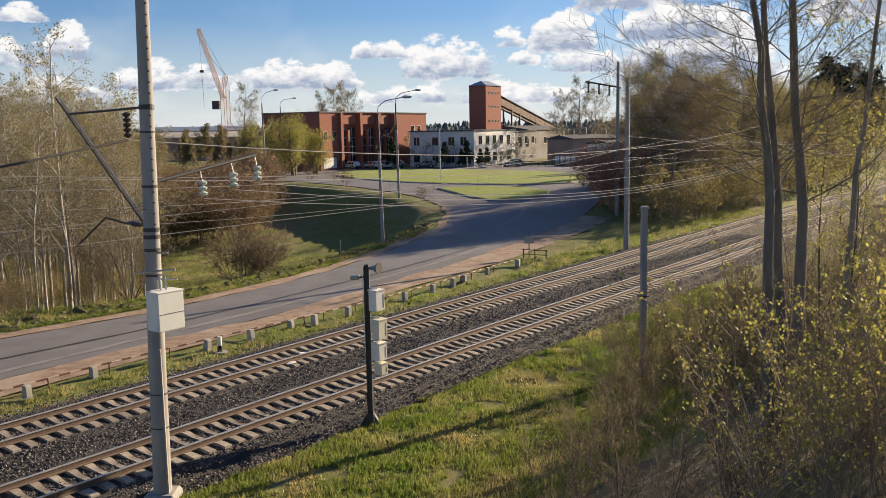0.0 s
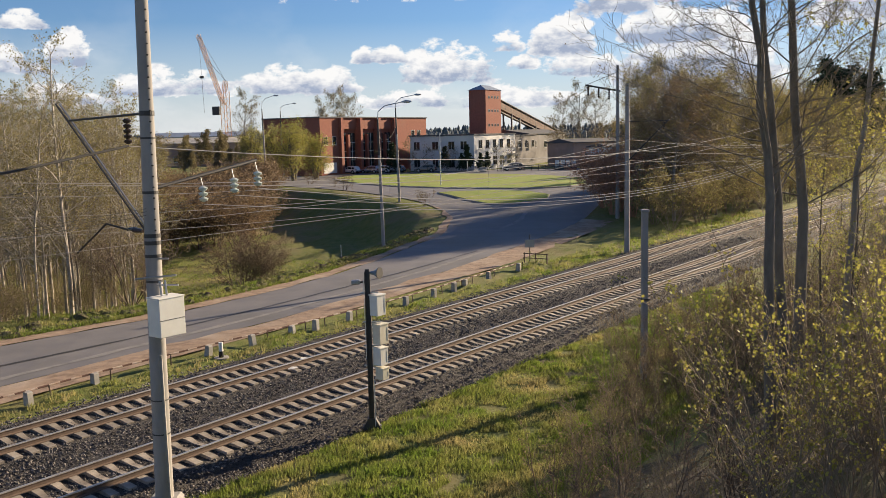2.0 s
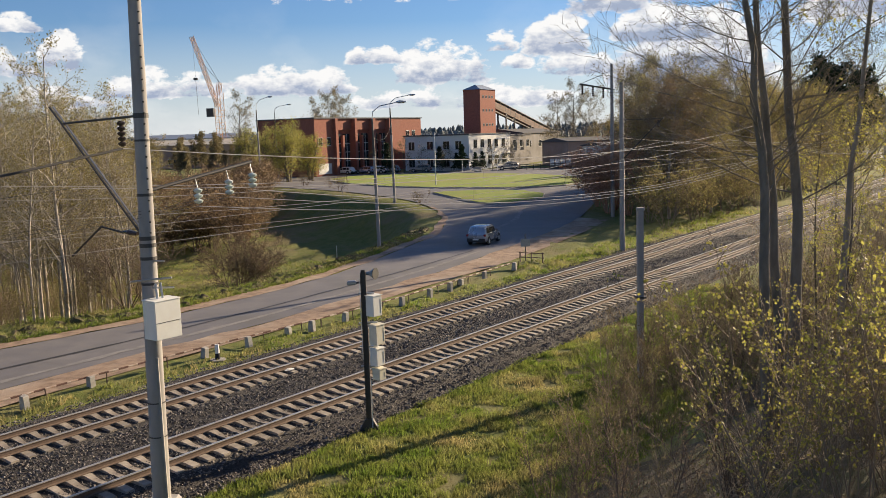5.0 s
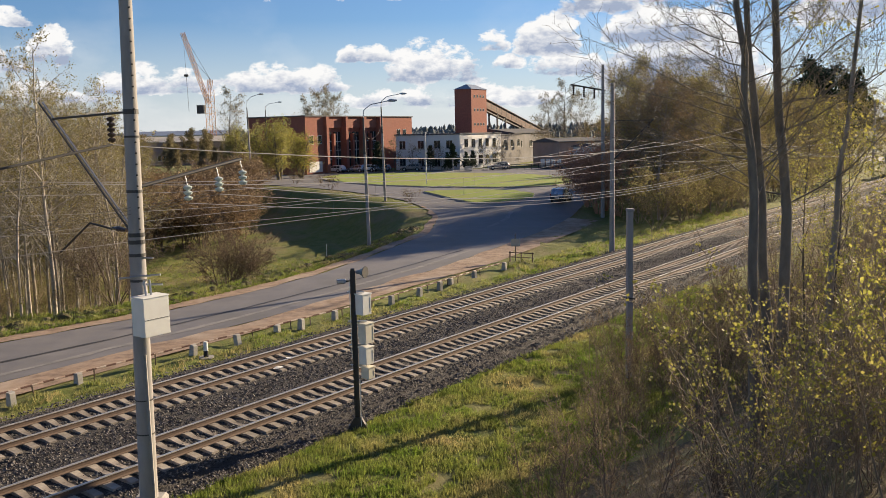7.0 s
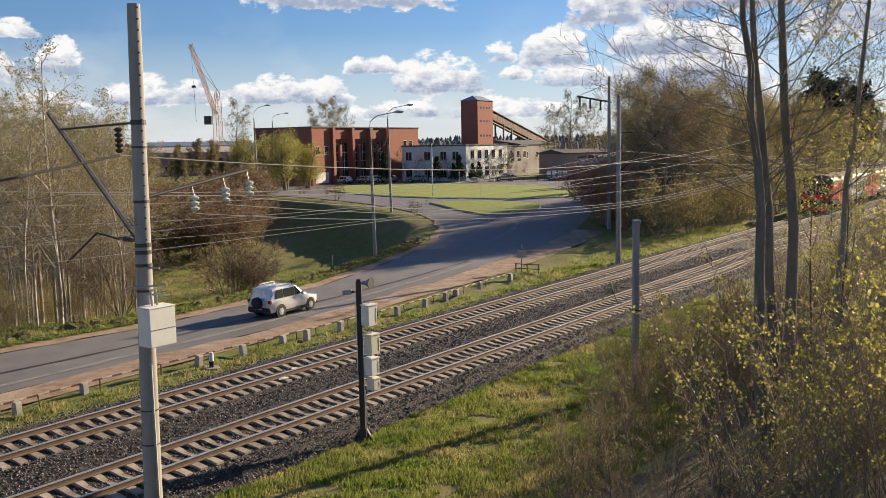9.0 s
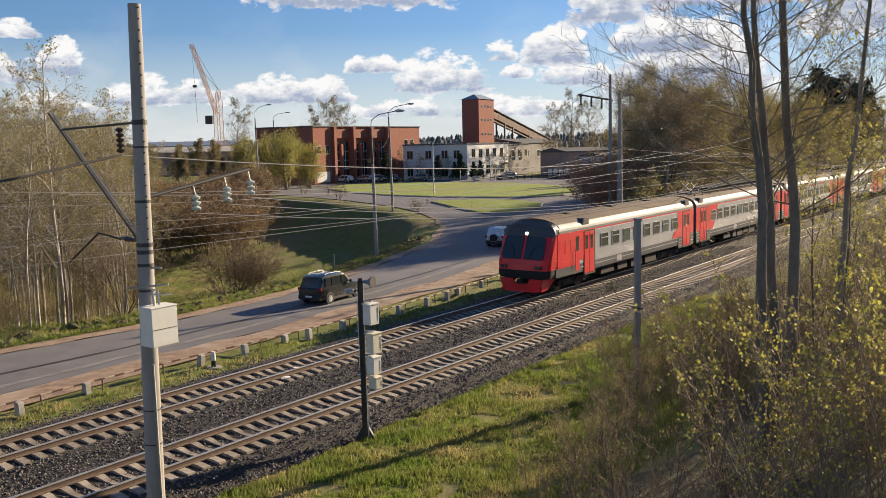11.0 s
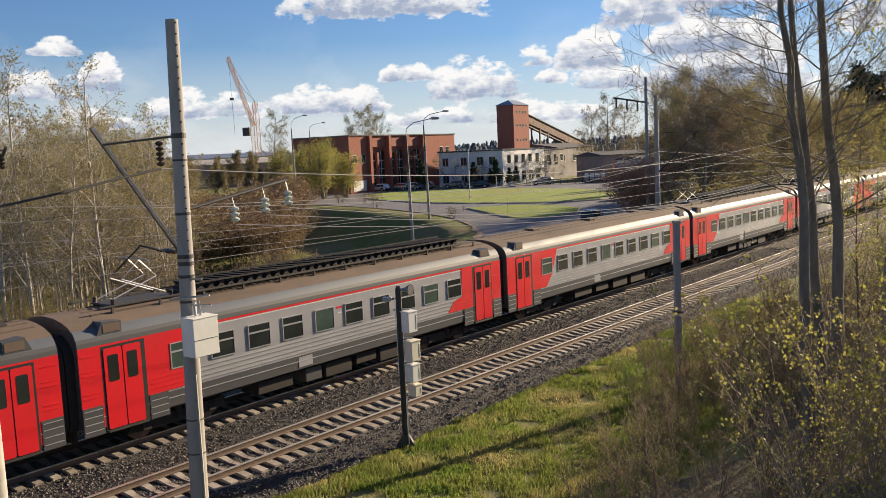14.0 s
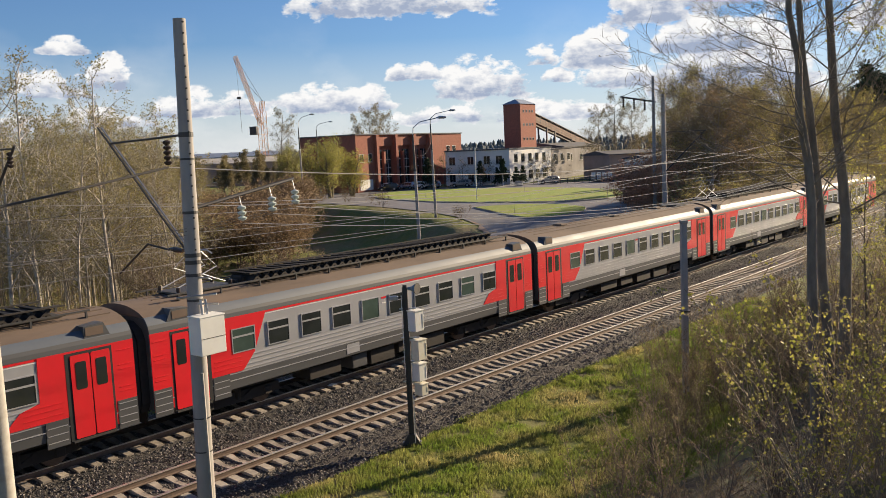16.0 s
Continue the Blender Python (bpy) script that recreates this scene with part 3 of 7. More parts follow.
def build_white_office():
    g = 1.3
    h = thing("white_office", pose(6.1, 178, g, 0, 0, -30), "two-storey whitewashed office building with a flat roof", "building")
    part("wall", boxed(-15, 0, -.5, 0, 19, 7.2), M["plaster"], h, "whitewashed wall")
    part("roof", boxed(-15.2, -.2, 7.2, .2, 19.2, 7.45), M["roofing"], h)
    wing = part("wing", boxed(-13, 19, -.5, -.6, 31, 6.8), M["plaster_grey"], h, "grey plastered wing")
    part("wing_roof", boxed(-13.2, 19.2, 6.8, -.4, 31.2, 7.0), M["roofing"], wing)
    for y in (1.9, 5.0, 8.2, 11.4, 14.8):
        wall_window(h, "x", y, 4.5, 6.3, 1.6)
        wall_window(h, "x", y, 1.0, 2.9, 1.9)
    for x in (1.6, 4.4, 8.2, 12.6):
        wall_window(h, "y", x, 4.4, 6.1, 1.5)
        wall_window(h, "y", x, .9, 2.6, 1.5)
    for y in (20.5, 24, 27.5):
        wall_window(h, "x", y, 4.2, 5.8, 1.4)
    part("canopy", boxed(0, 15.6, 2.9, 1.6, 18.4, 3.1), M["concrete_light"], h)


def build_tower():
    g = 1.3
    t = thing("brick_tower", pose(9.6, 200, g, 0, 0, -30), "tall red brick hoist tower with a shallow metal roof", "tower")
    top = 17.1
    part("shaft", boxed(-4.2, 0, -.5, 0, 7.6, top), M["brick"], t, "plain red brick shaft")
    bm = bmesh.new()
    lo = [bm.verts.new(p) for p in ((-4.4, -.2, top), (.2, -.2, top), (.2, 7.8, top), (-4.4, 7.8, top))]
    hi = [bm.verts.new(p) for p in ((-2.1, 1.8, top + 1.15), (-2.1, 5.8, top + 1.15))]
    for fc in ((lo[0], lo[1], hi[0]), (lo[1], lo[2], hi[1], hi[0]), (lo[2], lo[3], hi[1]), (lo[3], lo[0], hi[0], hi[1]), tuple(lo[::-1])):
        bm.faces.new(fc)
    part("roof", bm, M["sheet_metal"], t, "grey-blue metal hipped roof")
    part("annex", boxed(-3.6, 7.6, -.5, 0.3, 10.2, 5.0), M["brick"], t)
    for z in (15.2, 12.2, 9.0, 5.9, 2.9):
        for y in (1.2, 2.7, 4.2, 5.6):
            win = part("window", boxed(-.02, y, z, .03, y + .75, z + .62), M["plaster_grey"], t, "small square window")
            part("pane", boxed(0.02, y + .08, z + .08, .045, y + .67, z + .54), M["glass_dark"], win)
    # the sloping conveyor gallery with its trestles
    gal = thing("conveyor_gallery", pose(9.6, 200, g, 0, 0, -30), "sloping rusty conveyor gallery on steel trestles", "conveyor")
    a, b = Vector((-2.0, 7.6, 13.6)), Vector((-2.0, 47, 5.2))
    def sect(dz0, dz1, x0, x1):
        return prism(bmesh.new(), [(a.y, a.z + dz0), (b.y, b.z + dz0), (b.y, b.z + dz1), (a.y, a.z + dz1)], 0, x0, x1)
    part("deck", sect(-.25, 0, -3.2, -.8), M["rust"], gal)
    part("side_wall", sect(0, 1.3, -.95, -.85), M["rust"], gal, "weathered sheet side")
    part("side_wall", sect(0, 1.3, -3.15, -3.05), M["rust"], gal, "weathered sheet side")
    part("roof", sect(1.75, 1.9, -3.3, -.7), M["plaster_grey"], gal, "pale corrugated roof")
    for i in range(14):
        y = a.y + (b.y - a.y) * (i + .5) / 14
        z = a.z + (b.z - a.z) * (i + .5) / 14
        part("post", boxed(-.95, y - .08, z, -.83, y + .08, z + 1.8), M["steel_dark"], gal)
    part("truss", sect(-1.0, -.75, -.95, -.8), M["steel_dark"], gal)
    for y in (15, 19.5, 29, 36, 42):
        z = a.z + (b.z - a.z) * (y - a.y) / (b.y - a.y)
        tr = part("trestle", boxed(-1.0, y - .16, -1, -.7, y + .16, z), M["steel_dark"], gal)
        part("leg", boxed(-3.2, y - .16, -1, -2.9, y + .16, z), M["steel_dark"], tr)
        part("brace", tubed([(-.85, y, 0.5), (-3.05, y, z - 1)], .08, 6), M["steel_dark"], tr)
    for i in range(3):
        part("brace", tubed([(-.85, 15, 2 + 3 * i), (-.85, 19.5, 5 + 3 * i)], .07, 6), M["steel_dark"], gal)


def simple_shed(name, x, y, rz, lx, ly, h, mat, roofmat, label, doors=()):
    s = thing(name, pose(x, y, gz(x, y) - .3, 0, 0, rz), label, "building", "sheds by the works")
    part("wall", boxed(-lx, 0, -.5, 0, ly, h), M[mat], s)
    part("roof", prism(bmesh.new(), [(-lx - .3, h), (.3, h), (.3, h + .18), (-lx / 2, h + .18 + lx * .08), (-lx - .3, h + .18)], 1, -.3, ly + .3), M[roofmat], s, "low pitched roof")
    for u, z0, z1, w in doors:
        wall_window(s, "x", u, z0, z1, w)
    return s


def build_crane():
    c = thing("tower_crane", pose(-62.6, 260, 0), "lattice tower crane with a raised jib and hanging hook", "crane")
    def lattice(a, b, w, n, mat):
        bm = bmesh.new()
        a, b = Vector(a), Vector(b)
        t = (b - a).normalized()
        u = t.orthogonal().normalized()
        v = t.cross(u)
        corner = [(u + v) * w / 2, (u - v) * w / 2, (-u - v) * w / 2, (-u + v) * w / 2]
        for q in corner:
            tube(bm, [a + q, b + q], .09, 4)
        for i in range(n):
            p, q = a.lerp(b, i / n), a.lerp(b, (i + 1) / n)
            for k in range(4):
                tube(bm, [p + corner[k], q + corner[(k + 1) % 4]], .045, 4)
                tube(bm, [p + corner[k], p + corner[(k + 1) % 4]], .04, 4)
        return bm
    part("tower", lattice((0, 0, -1), (0, 0, 22.5), 1.9, 14, None), M["crane_paint"], c, "orange lattice tower")
    part("head", lattice((0, 0, 22.5), (.5, 0, 25.5), 1.0, 3, None), M["crane_paint"], c)
    part("jib", lattice((-.4, 0, 18.6), (-6.7, 0, 38.6), 0.9, 20, None), M["crane_paint"], c, "raised pale lattice jib")
    part("counterweight", boxed(-3.6, -1, 15.8, -1.6, 1, 18.2), M["steel_dark"], c, "dark machinery cabin")
    part("stay", tubed([(.5, 0, 25.4), (-4.4, 0, 31.5)], .06, 4), M["steel_dark"], c)
    part("stay", tubed([(.5, 0, 25.4), (-6.5, 0, 38.4)], .05, 4), M["steel_dark"], c)
    part("hoist_rope", tubed([(-6.6, 0, 38.4), (-6.3, 0, 27.2)], .035, 4), M["steel_dark"], c)
    hk = part("hook_block", boxed(-6.9, -.3, 26.3, -5.7, .3, 27.0, bevel=.15), M["steel_dark"], c, "dark hook block")
    part("sling", tubed([(-6.3, 0, 26.4), (-6.1, 0, 16.5)], .05, 4), M["steel_dark"], hk)


build_brick_hall()
build_white_office()
build_tower()
build_crane()
M["roof_pale"] = material("roof_pale", (0.50, 0.46, 0.40), 0.8, second=(0.38, 0.34, 0.29), scale=0.3, amount=0.8)
M["plaster_pink"] = material("plaster_pink", (0.36, 0.27, 0.235), 0.9, second=(0.27, 0.20, 0.17), scale=0.4, amount=0.8, bump=0.1)
simple_shed("low_workshop", 27.0, 186, -60, 9, 20, 5.2, "plaster_pink", "roofing", "low brown workshop with a dark roof", ((3, 1.5, 3.2, 1.6), (8, 1.5, 3.2, 1.6), (13, 1.5, 3.2, 1.6)))
simple_shed("works_annex", 19.5, 206, -30, 12, 22, 7.2, "plaster_grey", "roofing", "grey works building beside the tower", ((3, 4, 5.6, 1.6), (9, 4, 5.6, 1.6), (15, 4, 5.6, 1.6)))
simple_shed("pale_shed", 33.0, 176, -58, 7, 12, 4.4, "plaster", "roofing", "small pale shed by the works gate", ((3, 1.2, 2.8, 1.4), (7, 1.2, 2.8, 1.4)))
simple_shed("long_warehouse", -86, 247, -80, 18, 30, 6.6, "plaster_pink", "roof_pale", "long low warehouse with a pale sandy roof", ((4, 1.5, 3, 3), (11, 1.5, 3, 3), (18, 1.5, 3, 3), (24, 1.5, 3, 3)))
simple_shed("far_warehouse", -109, 330, -82, 20, 36, 8.6, "plaster", "sheet_metal", "pale warehouse with a blue-grey roof", ((4, 4, 5.5, 4), (12, 4, 5.5, 4), (20, 4, 5.5, 4), (28, 4, 5.5, 4)))


def build_forecourt():
    sg = thing("works_sign", pose(21.3, 172.5, 1.5), "row of large white block letters on a low stand", "sign")
    part("stand", boxed(0, -.15, 0, 4.4, .15, .5), M["steel_dark"], sg)
    for i in range(4):
        part("letter_bar", boxed(.2 + i * 1.05, -.12, .5, .95 + i * 1.05, .12, 1.9), M["white_paint"], sg, "plain white block")
    fence = thing("yard_fence", pose(14, 172.0, 1.45, 0, 0, 2), "dark low fence in front of the works", "fence")
    for i in range(18):
        part("fence_post", boxed(i * 1.4, -.05, 0, i * 1.4 + .1, .05, 1.2), M["steel_dark"], fence)
    for z in (.35, .7, 1.05):
        part("fence_rail", boxed(0, -.03, z - .06, 24, .03, z + .06), M["steel_dark"], fence)
    for x, y in ((11.2, 171.0), (4.5, 171.5)):
        b = thing("flag_post", pose(x, y, 1.5), "thin white post beside the road", "post", "posts by the road")
        part("rod", cyl(bmesh.new(), 0, 0, 0, 2.2, .06, sides=8), M["white_paint"], b)
    blk = thing("concrete_block", pose(7.4, 169.5, 1.5), "pale concrete block at the kerb", "block")
    part("body", boxed(-.7, -.4, 0, .7, .4, 1.0, bevel=.06), M["concrete_light"], blk)
    gate = thing("gatehouse", pose(-33.0, 150.0, 1.45, 0, 0, -20), "small white gate pillar by the side road", "pillar")
    part("pillar", boxed(-.3, -.3, 0, .3, .3, 1.7, bevel=.03), M["white_paint"], gate)
    part("cap", boxed(-.36, -.36, 1.7, .36, .36, 1.82), M["concrete_light"], gate)


build_forecourt()

# ---------------------------------------------------------------- railway
S0, S1 = -140.0, 700.0


def build_railway():
    tracks = []
    for off in (FAR_TRACK, NEAR_TRACK):
        tr = thing("railway_track", TRACK, "railway track with worn steel rails on concrete sleepers", "railway track", "railway tracks", "structure")
        for side in (-1, 1):
            x = -off + side * 0.795
            prof = [(-.075, -.18), (.075, -.18), (.075, -.165), (.012, -.14), (.012, -.05), (.036, -.035), (.036, -.002), (-.036, -.002), (-.036, -.035), (-.012, -.05), (-.012, -.14), (-.075, -.165)]
            rail = part("rail", prism(bmesh.new(), [(x + u, v) for u, v in prof], 1, S0, S1), M["rail_side"], tr, "rusty brown steel rail")
            part("rail_head", boxed(x - .038, S0, -.022, x + .038, S1, .004), M["rail_top"], rail, "polished bright running surface")
        tracks.append((tr, off))
    # ballast bed: one shouldered bed under both tracks
    a, b = -FAR_TRACK - 2.7, -NEAR_TRACK + 2.15
    rnd = random.Random(11)
    prof = [(a - 0.9, -.75), (a - .2, -.54), (a + .35, -.36), (a + .9, -.30), (-FAR_TRACK - 1.4, -.275), (-FAR_TRACK - .8, -.26), (-FAR_TRACK, -.30), (-FAR_TRACK + .8, -.26), (-FAR_TRACK + 1.5, -.28), (-24.5, -.33),
            (-NEAR_TRACK - 1.5, -.28), (-NEAR_TRACK - .8, -.26), (-NEAR_TRACK, -.30), (-NEAR_TRACK + .8, -.26), (-NEAR_TRACK + 1.4, -.275), (b - .5, -.34), (b + .2, -.55), (b + 0.9, -.8)]
    ys = [-140, -90, -50] + list(np.arange(-20, 150, 0.5)) + [200, 300, 450, 700]
    verts, faces = [], []
    w = len(prof)
    for y in ys:
        for i, (u, v) in enumerate(prof):
            verts.append((u + (rnd.uniform(-.16, .16) if i in (0, 1, w - 2, w - 1) else rnd.uniform(-.05, .05)), y, v + rnd.uniform(-.022, .022)))
    for j in range(len(ys) - 1):
        for i in range(w - 1):
            faces.append((j * w + i, j * w + i + 1, (j + 1) * w + i + 1, (j + 1) * w + i))
    bed = meshed("ballast_bed", verts, faces, M["ballast"])
    bed.matrix_basis = TRACK
    tagged(bed, "dark crushed stone ballast bed under the tracks", "ballast", kind="structure")
    return tracks


def sleeper_bm(x=0.0, y=0.0, bm=None):
    """A concrete sleeper: high rail seats, a lower and narrower waist, sloping sides."""
    bm = bm or bmesh.new()
    rows = []
    for u, top, hw in ((-1.35, -.215, .125), (-1.0, -.18, .125), (-.6, -.185, .12), (-.25, -.255, .09), (.25, -.255, .09), (.6, -.185, .12), (1.0, -.18, .125), (1.35, -.215, .125)):
        rows.append([bm.verts.new((x + u, y + p, z)) for p, z in ((-hw - .03, -.40), (-hw, top), (hw, top), (hw + .03, -.40))])
    for r, q in zip(rows, rows[1:]):
        for k in range(3):
            bm.faces.new((r[k], q[k], q[k + 1], r[k + 1]))
    bm.faces.new(rows[0])
    bm.faces.new(rows[-1][::-1])
    bmesh.ops.recalc_face_normals(bm, faces=bm.faces[:])
    return bm


def build_sleepers(tracks):
    """Sleepers one by one on the stretch before the camera, joined further off."""
    first = None
    for tr, off in tracks:
        rest = bmesh.new()
        R = random.Random(int(off))
        for i in range(360):
            y = 5.0 + i * 0.545
            m = pose(-off + R.uniform(-.02, .02), y + R.uniform(-.015, .015), R.uniform(-.008, .004), 0, 0, R.uniform(-.6, .6))
            if i < 148:
                if first is None:
                    first = part("sleeper", sleeper_bm(), M["sleeper"], tr)
                    first.matrix_basis = m
                else:
                    again(first, "sleeper", m, tr)
            else:
                sleeper_bm(-off, y, rest)
        tagged(part("sleeper_row", rest, M["sleeper"], tr), kind="stuff")


def build_stones():
    """Loose stones on the ballast, too many to count."""
    R = random.Random(21)
    v, f = [], []
    for _ in range(46000):
        y = 7 + 68 * R.random() ** 1.5
        x = R.uniform(-30.2, -19.1)
        z = -.29 if -29.0 < x < -19.9 else -.46
        if any(abs(abs(x + o) - .795) < .09 for o in (FAR_TRACK, NEAR_TRACK)):
            continue
        s = R.uniform(.024, .06)
        k = len(v)
        for dx, dy, dz in ((1, 0, 0), (0, 1, 0), (-1, 0, 0), (0, -1, 0), (0, 0, 1)):
            v.append((x + (dx + R.uniform(-.4, .4)) * s, y + (dy + R.uniform(-.4, .4)) * s, z + (dz * .8 + R.uniform(-.2, .4)) * s))
        f += [(k, k + 1, k + 4), (k + 1, k + 2, k + 4), (k + 2, k + 3, k + 4), (k + 3, k, k + 4)]
    ob = meshed("ballast_stones", v, f, M["stone"])
    ob.matrix_basis = TRACK
    tagged(ob, "loose crushed stones on the ballast", "stones", kind="stuff")


def catenary(a, b, sag, n=14):
    a, b = Vector(a), Vector(b)
    return [a.lerp(b, i / n) - Vector((0, 0, 4 * sag * (i / n) * (1 - i / n))) for i in range(n + 1)]


def wire(name, pts, r, mat, label):
    return tagged(part(name, tubed(pts, r, 5), mat), label, "wire")


def disc_string(bm, x, y, z, n, r, pitch):
    """A hanging string of insulator discs, from z down."""
    for i in range(n):
        q = z - i * pitch
        tube(bm, [(x, y, q), (x, y, q - pitch * .35), (x, y, q - pitch * .75), (x, y, q - pitch)], [r * .25, r, r * .8, r * .25], 10)
    return bm


def build_masts():
    # the near mast with its cabinet
    base = Vector((-7.54, 22.35, -0.6))
    top = Vector((-7.29, 22.35, 12.57))
    mast = thing("catenary_mast", pose(*base), "round concrete catenary mast with steel brackets", "railway mast", "catenary masts")
    ax = top - base
    def at(z):
        return ax * ((z + 0.6) / ax.z)
    part("shaft", tubed([at(-0.6), at(4), at(8), at(12.57)], [0.235, 0.21, 0.185, 0.155], 28), M["concrete"], mast, "weathered grey spun-concrete shaft", True)
    part("footing", boxed(-0.42, -0.42, -0.3, 0.42, 0.42, 0.35, bevel=0.08), M["concrete"], mast, "rough concrete footing")
    for z, h in ((9.71, .12), (9.1, .05), (7.75, .07), (6.66, .10), (6.48, .10), (6.15, .08), (5.5, .06), (2.4, .03), (1.5, .03)):
        p = at(z)
        r = 0.235 - 0.08 * (z + .6) / 13
        part("clamp", tubed([p - Vector((0, 0, h / 2)), p + Vector((0, 0, h / 2))], r + .018, 20), M["steel_dark"], mast, "dark steel clamp band")
    for i in range(22):
        z = 6.8 + i * 0.27
        p = at(z)
        part("step_hole", tubed([p + Vector((.12, -.13, 0)), p + Vector((.142, -.15, 0))], .022, 8), M["rubber"], mast)
    n = Vector((-DY, DX, 0))
    d = Vector((DX, DY, 0))
    foot, tip = at(6.6), at(6.6) + n * 3.74 + Vector((0, 0, 3.32))
    for q in (-.055, .055):
        part("strut", tubed([foot + d * q, tip + d * q + (tip - foot).normalized() * .25], .03, 6), M["galvanised"] if q > 0 else M["steel_dark"], mast, "twin-channel bracket strut")
    part("tie", tubed([at(9.71), tip - (tip - foot).normalized() * .45], .03, 6), M["steel_dark"], mast, "horizontal steel tie rod")
    hang = at(9.66) + n * 0.86
    part("insulator", disc_string(bmesh.new(), hang.x, hang.y, hang.z - .05, 5, .11, .13), M["insulator_dark"], mast, "brown insulator string")
    lo = at(6.75) + n * 0.4
    part("stay_insulator", tubed([lo, lo + n * .35 + Vector((0, 0, .02)), lo + n * .6 + Vector((0, 0, .03))], [.05, .08, .03], 8), M["insulator_dark"], mast)
    part("stay_arm", tubed([lo + n * .6, lo + n * 1.6 + Vector((0, 0, .12)), lo + n * 3.1 + Vector((0, 0, -.75))], .03, 6), M["steel_dark"], mast, "bent steadying arm")
    part("arm", tubed([at(7.86) + d * .2, at(7.86) + d * 3.5 + Vector((0, 0, .56))], .045, 6), M["steel_dark"], mast, "dark steel cross arm")
    ends = []
    for k in (1.55, 2.6, 3.45):
        p = at(7.86) + d * k + Vector((0, 0, .16 * k))
        part("hanger", tubed([p, p - Vector((-.06, 0, .32))], .012, 5), M["galvanised"], mast)
        part("insulator", disc_string(bmesh.new(), p.x + .06, p.y, p.z - .30, 3, .125, .14), M["insulator"], mast, "pale green glass insulator string")
        ends.append(base + p + Vector((.06, 0, -.78)))
    for z, x0, x1, y in ((6.12, .1, .42, -.1), (5.62, -.42, .62, -.2), (5.45, .1, .65, -.15)):
        p = at(z)
        part("bracket", tubed([p + Vector((x0, y, -.04)), p + Vector((x1, y, .04 if x0 < 0 else -.05))], .028, 6), M["galvanised"], mast, "galvanised bracket arm")
    part("cable_duct", boxed(.17, -.20, -.2, .235, -.13, 4.2), M["concrete_light"], mast, "pale cable duct down the shaft")
    box_m = pose(*(base + at(4.66) + Vector((.43, -.42, 0))), 0, 0, 53)
    cab = thing("mast_cabinet", box_m, "pale grey steel cabinet bolted to the mast", "cabinet")
    part("body", boxed(-.41, -.25, -.47, .34, .25, .49, bevel=.012), M["cabinet_grey"], cab)
    part("lid", boxed(-.425, -.265, .49, .355, .265, .52, bevel=.008), M["cabinet_grey"], cab)
    part("door_seam", boxed(-.40, -.258, -.045, .33, -.248, -.033), M["steel_dark"], cab)
    for x in (-.1, .05):
        part("conduit", tubed([(x, .05, .52), (x, .1, .9)], .03, 6), M["galvanised"], cab)
    # other masts along the line
    spots = [(along(64.0, 30.4, -.7), 13.2, .2, True), (Vector((18.5, 95.2, -.2)), 15.9, .2, None), (along(166, 30.6, -.7), 13.0, .2, True), (along(115, 18.4, -.7), 13.0, .2, False), (Vector((-17.75, 30.6, -.6)), 12.6, .2, True), (Vector((-10.36, 17.85, -.4)), 12.5, .22, False)]
    for p, h, r, arm in spots:
        ms = thing("catenary_mast", pose(*p), "round concrete catenary mast with a steel bracket", "railway mast", "catenary masts")
        part("shaft", tubed([(0, 0, -.3), (0, 0, h * .5), (0, 0, h)], [r * 1.1, r * .95, r * .75], 20), M["concrete_light"] if r > .21 else M["concrete"], ms, "", True)
        if arm is None:
            beam = part("cross_beam", tubed([(.3, 0, 13.2), (-3.4, 0, 13.9)], .09, 6), M["steel_dark"], ms, "dark steel cross beam")
            part("tie", tubed([(0, 0, 15.2), (-3.2, 0, 13.95)], .025, 5), M["steel_dark"], beam)
            for k in (.9, 2.0, 3.1):
                part("insulator", disc_string(bmesh.new(), -k, 0, 13.2 + .19 * k, 5, .13, .2), M["insulator_dark"], ms)
        elif arm:
            part("strut", tubed([(0, 0, 7.2), n * -3.4 + Vector((0, 0, 10.4))], .05, 6), M["steel_dark"], ms)
            part("tie", tubed([(0, 0, 10.3), n * -3.4 + Vector((0, 0, 10.3))], .03, 6), M["steel_dark"], ms)
            part("insulator", disc_string(bmesh.new(), *(n * -3.0 + Vector((0, 0, 10.2))), 4, .11, .13), M["insulator_dark"], ms)
        else:
            part("clamp", tubed([(0, 0, h * .7), (0, 0, h * .7 + .1)], r * .95, 16), M["steel_dark"], ms)
    post = thing("concrete_post", pose(7.55, 33.5, gz(7.55, 33.5)), "short weathered concrete post among the brushwood", "post")
    part("shaft", prism(bmesh.new(), [(-.1, -.12), (.1, -.12), (.12, .12), (-.12, .12)], 2, -.3, 6.0 - gz(7.55, 33.5)), M["concrete"], post)
    part("cap", boxed(-.14, -.14, 5.9 - gz(7.55, 33.5), .14, .14, 6.02 - gz(7.55, 33.5), bevel=.02), M["concrete"], post)
    part("clamp", boxed(-.17, -.17, 3.1, .17, .17, 3.16), M["steel_dark"], post)
    # wires
    for off in (FAR_TRACK, NEAR_TRACK):
        for a, b in ((-38, 13), (13, 64), (64, 115), (115, 166), (166, 217)):
            # before the near mast a darker colour stands in for unlit wire
            wire("messenger_wire", catenary(along(a, off, 7.9), along(b, off, 7.9), .9), .008 if a < 13 else .012, M["wire_dark"] if a < 13 else M["wire"], "steel messenger wire over the track")
        wire("contact_wire", [along(-40, off, 6.15), along(220, off, 6.15)], .010, M["wire"], "copper contact wire over the track")
